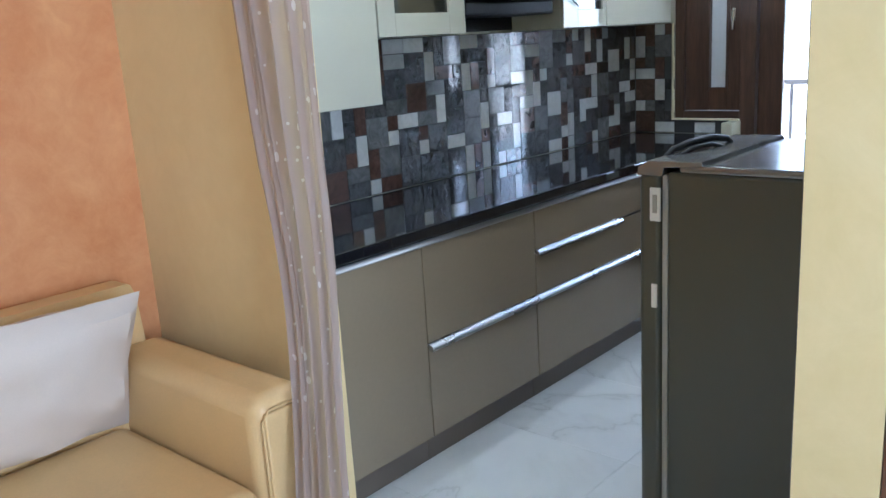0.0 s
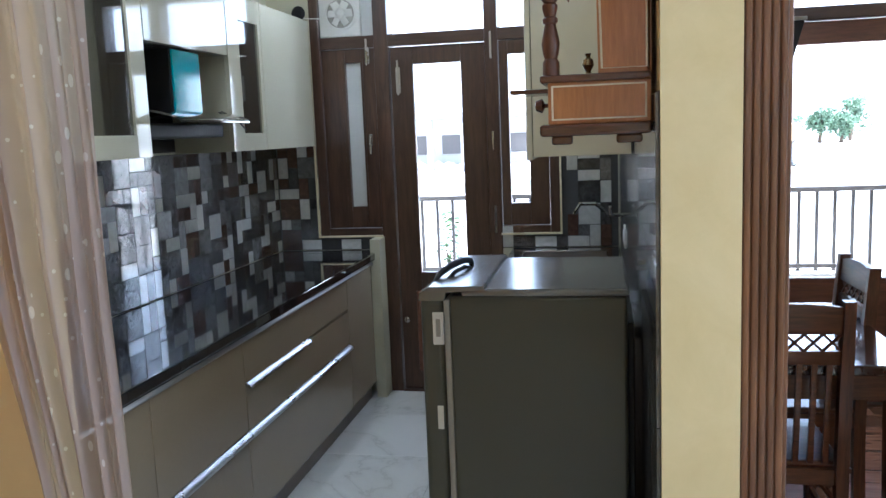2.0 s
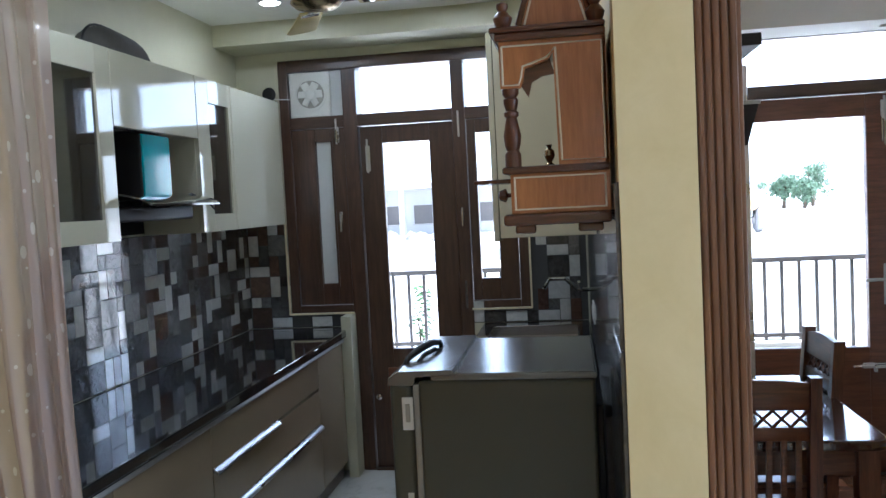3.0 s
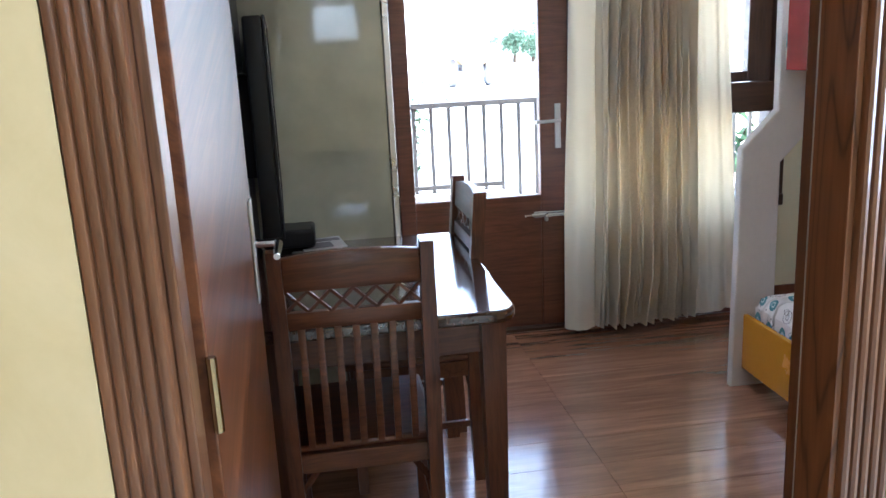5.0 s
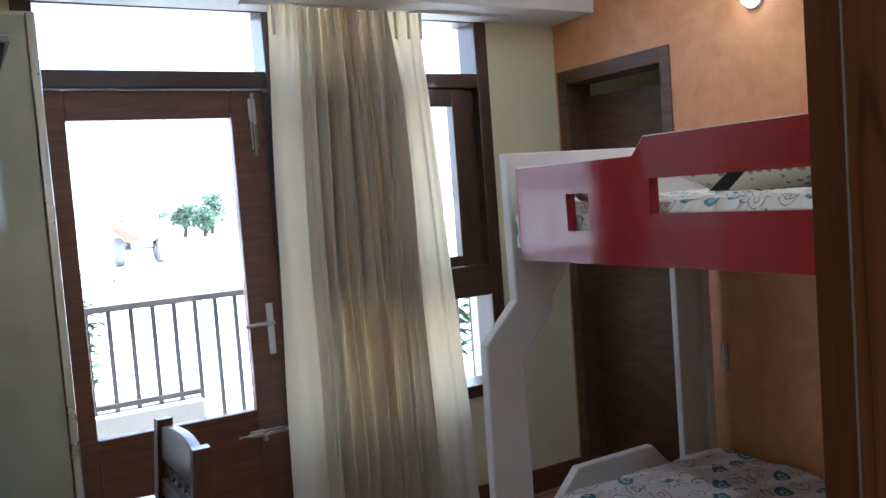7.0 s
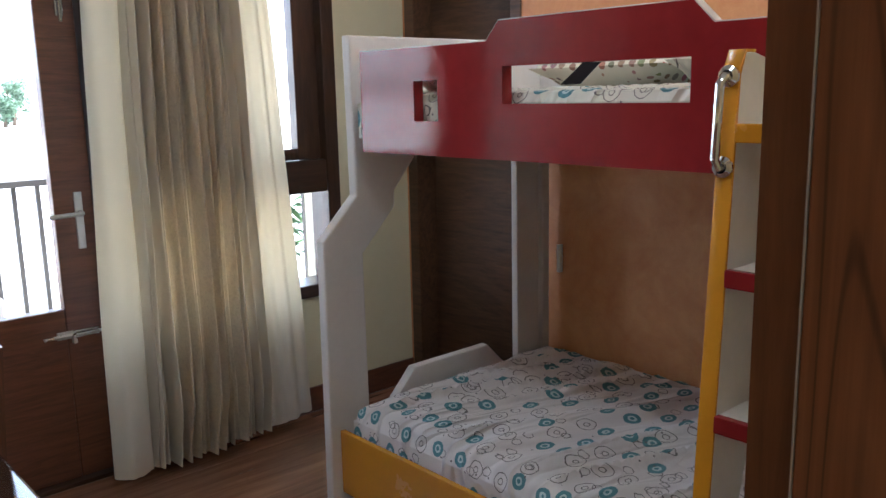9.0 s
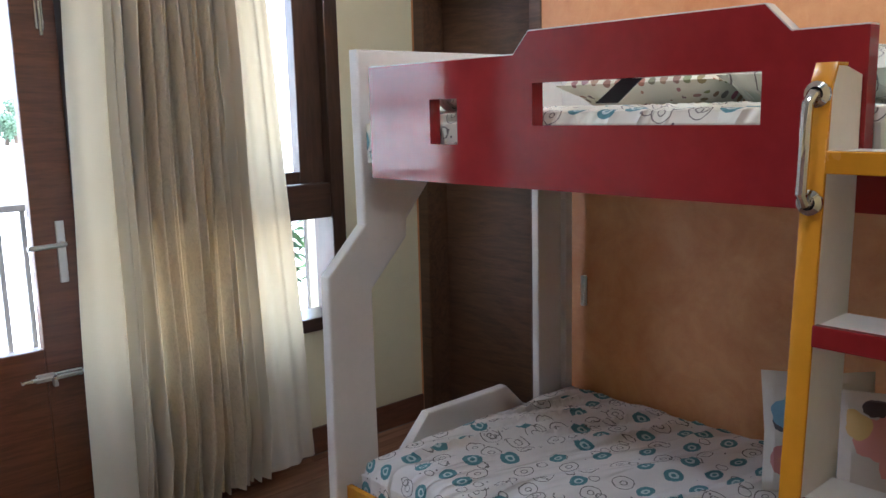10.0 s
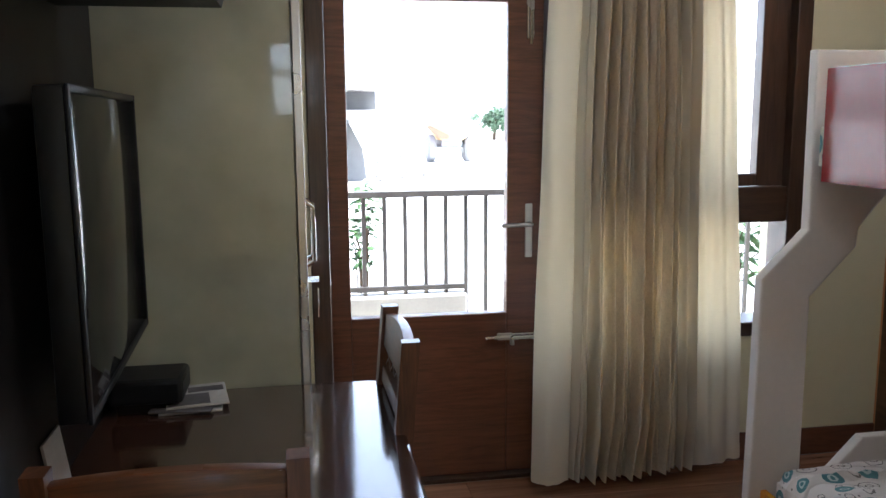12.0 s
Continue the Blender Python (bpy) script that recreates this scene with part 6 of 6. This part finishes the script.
part("rear_post", bx(2.702, 2.743, 3.635, 3.688, 0.0, 1.309, 0.006), M_white_en, bb)
part("bed_leg", bx(1.70, 1.78, 1.70, 1.74, 0.0, 1.31, 0.005), M_white_en, bb)
part("power_socket", bx(2.768, 2.789, 3.598, 3.616, 0.73, 0.85, 0.003), M_label, bb)


def mattress(name, x0, x1, y0, y1, z0, z1, material, label, seed, r=0.06, creased=1.0):
    """A soft slab with rounded rim and creased sheet."""
    bm = bmesh.new()
    nx, ny = 64, 150
    g = []
    for i in range(nx + 1):
        row = []
        for j in range(ny + 1):
            x, y = x0 + (x1 - x0) * i / nx, y0 + (y1 - y0) * j / ny
            d = min(x - x0, x1 - x, y - y0, y1 - y)
            k = 1.0 if d >= r else math.sqrt(max(0.0, 1 - (1 - d / r) ** 2))
            s = x * 0.32 + y * 0.95 + 0.05 * noise.noise((x * 1.5, y * 1.5, seed + 3))
            fold = max(0.0, 1 - 6.0 * abs(noise.noise((s * 8, x * 0.8, seed))))
            w = 0.028 * fold + 0.006 * noise.noise((s * 26, x * 2, seed + 1)) + 0.010 * noise.noise((x * 1.6, y * 1.6, seed + 5))
            w *= creased * min(1.0, d / 0.12)
            row.append(bm.verts.new((x, y, z1 - r + r * k + w)))
        g.append(row)
    for i in range(nx):
        for j in range(ny):
            bm.faces.new((g[i][j], g[i + 1][j], g[i + 1][j + 1], g[i][j + 1]))
    rim = [g[i][0] for i in range(nx + 1)] + [g[nx][j] for j in range(1, ny + 1)] + [g[i][ny] for i in range(nx - 1, -1, -1)] + [g[0][j] for j in range(ny - 1, 0, -1)]
    low = [bm.verts.new((v.co.x, v.co.y, z0)) for v in rim]
    for k in range(len(rim)):
        bm.faces.new((rim[k], low[k], low[(k + 1) % len(rim)], rim[(k + 1) % len(rim)]))
    bmesh.ops.recalc_face_normals(bm, faces=bm.faces[:])
    t = thing(name, label, "mattress", ((x0 + x1) / 2, (y0 + y1) / 2, z0))
    part("fitted_sheet", bm, material, t)
    part("mattress_core", bx(x0 + 0.012, x1 - 0.012, y0 + 0.012, y1 - 0.012, z0, z1 - 0.05, 0.02), M_cushion, t, "pale mattress under the sheet")
    return t


mattress("mattress", 1.703, 2.735, 1.71, 3.640, 0.19, 0.425, M_sheet, "thick mattress in a white sheet printed with teal blobs", 2.0)
mattress("mattress", 1.805, 2.74, 1.70, 3.68, 1.345, 1.492, M_sheet_up, "upper bunk mattress in a cream printed sheet", 7.0, 0.03, 0.4)


def pillow(x, y, z, w, d, h, rot, material, label, group="pillows on the bunk bed"):
    b = cushion(w, d, h)
    ob = part("pillow", b, material)
    ob.matrix_basis = pose(x, y, z, *rot)
    return tagged(ob, label, "pillow", group)


def scattered(seed, w, d, inks, big):
    """Print for a pillow of that width and depth: two broad patches and many small ones."""
    rng = random.Random(seed)
    out = [(0.0, 0.03, 0.05, big, inks[0]), (0.03, -0.07, 0.05, big * 0.8, inks[1])]
    for k in range(17):
        out.append((rng.uniform(-0.42, 0.42) * w, rng.uniform(-0.42, 0.42) * d, 0.052, rng.uniform(0.020, 0.042), inks[k % len(inks)]))
    return out


M_p1 = pillow_print("pink_print_cotton", (0.64, 0.55, 0.46), scattered(3, 0.34, 0.32, [(0.66, 0.27, 0.22), (0.52, 0.10, 0.12), (0.68, 0.44, 0.16), (0.10, 0.06, 0.06), (0.70, 0.40, 0.34)], 0.10))
M_p2 = pillow_print("pale_print_cotton", (0.66, 0.60, 0.52), scattered(8, 0.30, 0.34, [(0.62, 0.36, 0.16), (0.20, 0.36, 0.48), (0.50, 0.20, 0.18), (0.10, 0.10, 0.11), (0.28, 0.44, 0.46)], 0.08))
M_p3 = pillow_print("white_print_cotton", (0.72, 0.70, 0.66), scattered(5, 0.36, 0.34, [(0.36, 0.46, 0.56), (0.70, 0.45, 0.12), (0.42, 0.52, 0.50), (0.16, 0.16, 0.18)], 0.062))
pillow(2.46, 2.54, 0.60, 0.30, 0.34, 0.12, (80, 0, -50), M_p2, "white pillow with blue and yellow print standing on the bed")
pillow(2.42, 2.30, 0.615, 0.34, 0.32, 0.13, (75, 0, -55), M_p1, "cream pillow with pink print leaning on the bed")
pillow(2.40, 2.00, 0.60, 0.34, 0.32, 0.12, (75, 0, -60), M_p3, "pale pillow standing on the lower bed")
pillow(2.36, 2.95, 1.545, 0.46, 0.50, 0.16, (0, 4, 0), M_dots, "cream pillow with brown spots on the upper bunk")
pillow(2.32, 2.50, 1.55, 0.40, 0.40, 0.16, (0, 5, 8), M_sheet_up, "cream printed pillow on the upper bunk")
pillow(2.14, 2.12, 1.64, 0.36, 0.34, 0.12, (74, 0, -56), M_p3, "white pillow with pastel print propped on the upper bunk")
pillow(2.22, 1.98, 1.555, 0.44, 0.46, 0.13, (0, 8, 0), M_cushion, "plain white pillow on the upper bunk")
pillow(1.99, 3.36, 1.535, 0.26, 0.26, 0.13, (8, 10, 20), M_sheet, "crumpled teal-printed pillow at the bunk's foot")
single("strap", prism([(2.90, 1.508), (2.97, 1.508), (2.83, 1.61), (2.775, 1.61)], 'x', 2.02, 2.026), M_black, "dark strap lying across the upper bunk", "strap")

ld = thing("bunk_ladder", "mustard-edged white ladder with red treads against the bunk", "ladder", (1.60, 2.02, 0.0))


def xf(z):
    return 1.548 + 0.061 * z


for y0, y1 in ((2.197, 2.232), (1.792, 1.827)):
    o = part("side_board", prism([(xf(0), 0.0), (1.675, 0.0), (1.675, 0.44), (1.742, 0.70), (1.7605, 1.30), (1.7605, 1.545), (1.695, 1.559), (1.660, 1.559), (xf(1.52), 1.518)], 'y', y0, y1, 0.003), M_white_en, ld)
    part("front_edge", prism([(xf(0) - 0.006, 0.0), (xf(0) + 0.002, 0.0), (xf(1.52) + 0.002, 1.517), (1.661, 1.558), (1.696, 1.558), (1.697, 1.564), (1.657, 1.564), (xf(1.52) - 0.006, 1.521)], 'y', y0 - 0.001, y1 + 0.001, 0.001), M_mustard, o, "mustard painted front edge")
for i, z in enumerate((0.19, 0.49, 0.79, 1.095, 1.385)):
    o = part("tread", bx(xf(z) + 0.012, xf(z) + 0.13, 1.827, 2.197, z, z + 0.033, 0.003), M_white_en, ld)
    part("tread_front", bx(xf(z) - 0.008, xf(z) + 0.012, 1.8275, 2.1965, z - 0.002, z + 0.0355, 0.003), M_mustard if i == 4 else M_red, o, "mustard painted tread front" if i == 4 else "red painted tread front")
hr = part("handrail", tube([(xf(1.51) - 0.004, 2.216, 1.512), (xf(1.51) - 0.022, 2.218, 1.512), (xf(1.5) - 0.034, 2.220, 1.498), (xf(1.35) - 0.034, 2.220, 1.350), (xf(1.33) - 0.022, 2.218, 1.335), (xf(1.33) - 0.004, 2.216, 1.335)], 0.0095, 10), M_chrome, ld, "chrome handrail")
for z in (1.512, 1.335):
    part("flange", lathe([(0.022, 0.0), (0.022, -0.006), (0.013, -0.012)], xf(z) - 0.006, 2.216, z, 16, 'x'), M_chrome, hr)

# ---- pieces: floor tiles, planks, wall tiles ----
def laid(name, parent, proto, x, y, z=0.0, turn=0.0):
    o = new(name, proto)
    o.parent = parent
    o.location = (x, y, z)
    o.rotation_euler.z = turn
    return o


def piece_mesh(name, bm, material):
    me = bpy.data.meshes.new(name)
    bm.to_mesh(me)
    bm.free()
    me.materials.append(material)
    return me


S = 0.6


def chamfered(w, d, h, c):
    """Top and sides of a small slab with a chamfered rim, lying from -h to 0."""
    bm = bmesh.new()
    a = [bm.verts.new((sx * (w / 2 - c), sy * (d / 2 - c), 0)) for sx, sy in ((-1, -1), (1, -1), (1, 1), (-1, 1))]
    b = [bm.verts.new((sx * w / 2, sy * d / 2, -c)) for sx, sy in ((-1, -1), (1, -1), (1, 1), (-1, 1))]
    e = [bm.verts.new((sx * w / 2, sy * d / 2, -h)) for sx, sy in ((-1, -1), (1, -1), (1, 1), (-1, 1))]
    bm.faces.new(a)
    for p, q in ((a, b), (b, e)):
        for i in range(4):
            bm.faces.new((p[i], q[i], q[(i + 1) % 4], p[(i + 1) % 4]))
    bmesh.ops.recalc_face_normals(bm, faces=bm.faces[:])
    return bm


cache = {}


def slab(w, d, h, c, material):
    key = (round(w, 3), round(d, 3), material.name)
    if key not in cache:
        cache[key] = piece_mesh("slab", chamfered(w, d, h, c), material)
    return cache[key]


def pave(parent, x0, x1, y0, y1, sx, sy, ox, oy, gap, material, name):
    i0, j0 = math.floor((x0 - ox) / sx), math.floor((y0 - oy) / sy)
    for i in range(i0, math.ceil((x1 - ox) / sx) + 1):
        for j in range(j0, math.ceil((y1 - oy) / sy) + 1):
            a, b = max(x0, ox + i * sx), min(x1, ox + (i + 1) * sx)
            c, d = max(y0, oy + j * sy), min(y1, oy + (j + 1) * sy)
            if b - a > 0.02 and d - c > 0.02:
                laid(name, parent, slab(b - a - gap, d - c - gap, 0.006, 0.001, material), (a + b) / 2, (c + d) / 2)


pave(fl_marble, -2.43, -0.384, 1.50, 4.73, S, S, -1.87, 1.91, 0.0012, M_marble, "tile")
pave(fl_marble, -2.52, 3.0, -3.0, 1.50, S, S, -1.87, 1.91, 0.0012, M_marble, "tile")
pave(fl_wood, -0.24, 2.79, 1.50, 4.62, 1.2, 0.2, 0.905, 0.0, 0.0006, M_plank, "plank")

# mixed mosaic on the kitchen walls
U = 0.0625


def mosaic(nu, nv, seed):
    """Random packing of a grid with one- and two-cell blocks: rows of column, row, width, height, kind."""
    rng = random.Random(seed)
    used, out, at = set(), [], {}
    for v in range(nv):
        for u in range(nu):
            if (u, v) in used:
                continue
            opts = [((2, 2), 6), ((1, 2), 4), ((2, 1), 3.5), ((1, 1), 2.5)]
            opts = [(s, w) for s, w in opts if u + s[0] <= nu and v + s[1] <= nv and all((u + i, v + j) not in used for i in range(s[0]) for j in range(s[1]))]
            (w, h), = rng.choices([o[0] for o in opts], [o[1] for o in opts])
            for i in range(w):
                for j in range(h):
                    used.add((u + i, v + j))
            near = {at.get((u + i, v + j)) for i in range(-1, w + 1) for j in range(-1, h + 1) if 0 <= i < w or 0 <= j < h}
            odds = {4: (6, 2.2, 2, 1.8), 2: (2, 0.8, 3, 10), 1: (2, 0.8, 4, 6)}[w * h]
            odds = [o * (0.10 if k in near and k > 1 else 1) for k, o in enumerate(odds)]
            kind = rng.choices((0, 1, 2, 3), odds)[0]
            for i in range(w):
                for j in range(h):
                    at[(u + i, v + j)] = kind
            out.append((u, v, w, h, kind))
    return out


bs = structure("backsplash_west", boxes((-2.43, -2.4285, 1.655, 4.726, 0.881, 1.51)), M_grout_d, "mixed dark and pale glossy mosaic wall tiles")
bs.location = (0, 0, 0)
tiles = {}
rows = mosaic(49, 10, 11)
for n, (u, v, w, h, kind) in enumerate(rows):
    y, z = 1.66 + (u + w / 2) * U, 0.884 + (v + h / 2) * U
    key = (w, h, kind)
    if key not in tiles:
        b = chamfered(w * U - 0.003, h * U - 0.003, 0.006, 0.0012)
        b.transform(Matrix.Rotation(radians(90), 4, 'Z') @ Matrix.Rotation(radians(90), 4, 'X'))
        tiles[key] = piece_mesh("mosaic", b, M_tiles[kind])
    o = new("tile", tiles[key])
    o.parent, o.location = bs, (-2.4222 + 0.0004 * ((n * 7) % 3), y, z)
bf = structure("backsplash_north", boxes((-2.428, -2.172, 4.7285, 4.73, 0.881, 1.51), (-2.172, -1.785, 4.7285, 4.73, 0.881, 0.956)), M_grout_d, "mixed dark and pale glossy mosaic wall tiles")
for u, v, w, h, kind in mosaic(10, 10, 21):
    x, z = -2.418 + (u + w / 2) * U, 0.884 + (v + h / 2) * U
    if x + w * U / 2 > -2.168 and (z + h * U / 2 > 0.957 + 0.05 or x + w * U / 2 > -1.78):
        continue
    b = chamfered(w * U - 0.003, min(h * U - 0.003, 0.2), 0.006, 0.0012)
    b.transform(Matrix.Rotation(radians(90), 4, 'X'))
    o = new("tile", piece_mesh("mosaic", b, M_tiles[kind]))
    o.parent, o.location = bf, (x, 4.7215, z)
br = structure("backsplash_right", boxes((-0.723, -0.398, 4.7285, 4.73, 0.881, 1.47), (-1.06, -0.723, 4.7285, 4.73, 0.881, 0.956)), M_grout_d, "mixed dark and pale glossy mosaic wall tiles")
for u, v, w, h, kind in mosaic(10, 9, 33):
    x, z = -1.06 + (u + w / 2) * U, 0.884 + (v + h / 2) * U
    if x - w * U / 2 < -0.73 and z + h * U / 2 > 1.01 or x + w * U / 2 > -0.39:
        continue
    b = chamfered(w * U - 0.003, h * U - 0.003, 0.006, 0.0012)
    b.transform(Matrix.Rotation(radians(90), 4, 'X'))
    o = new("tile", piece_mesh("mosaic", b, M_tiles[kind]))
    o.parent, o.location = br, (x, 4.7215, z)
structure("tile_trim", boxes((-2.180, -1.779, 4.710, 4.7295, 0.958, 0.968), (-1.789, -1.779, 4.710, 4.7295, 0.881, 0.958), (-2.180, -2.170, 4.710, 4.7295, 0.968, 1.51),
                             (-1.066, -0.714, 4.710, 4.7295, 0.958, 0.968), (-0.724, -0.714, 4.710, 4.7295, 0.968, 1.47)), M_cream, "thin cream tile edging")
wp = structure("wall_tiles_partition", boxes((-0.3862, -0.384, 1.52, 4.726, 0.0, 1.62)), M_grout_d, "large dark grey glossy wall tiles")
for i in range(11):
    for j in range(5):
        b = chamfered(0.288, 0.321, 0.006, 0.001)
        b.transform(Matrix.Rotation(radians(-90), 4, 'Z') @ Matrix.Rotation(radians(90), 4, 'X'))
        if (i, j) == (0, 0):
            big_tile = piece_mesh("wall_tile", b, M_tiles[1])
        else:
            b.free()
        o = new("tile", big_tile)
        o.parent, o.location = wp, (-0.3922, 1.668 + i * 0.2915, 0.163 + j * 0.3235)
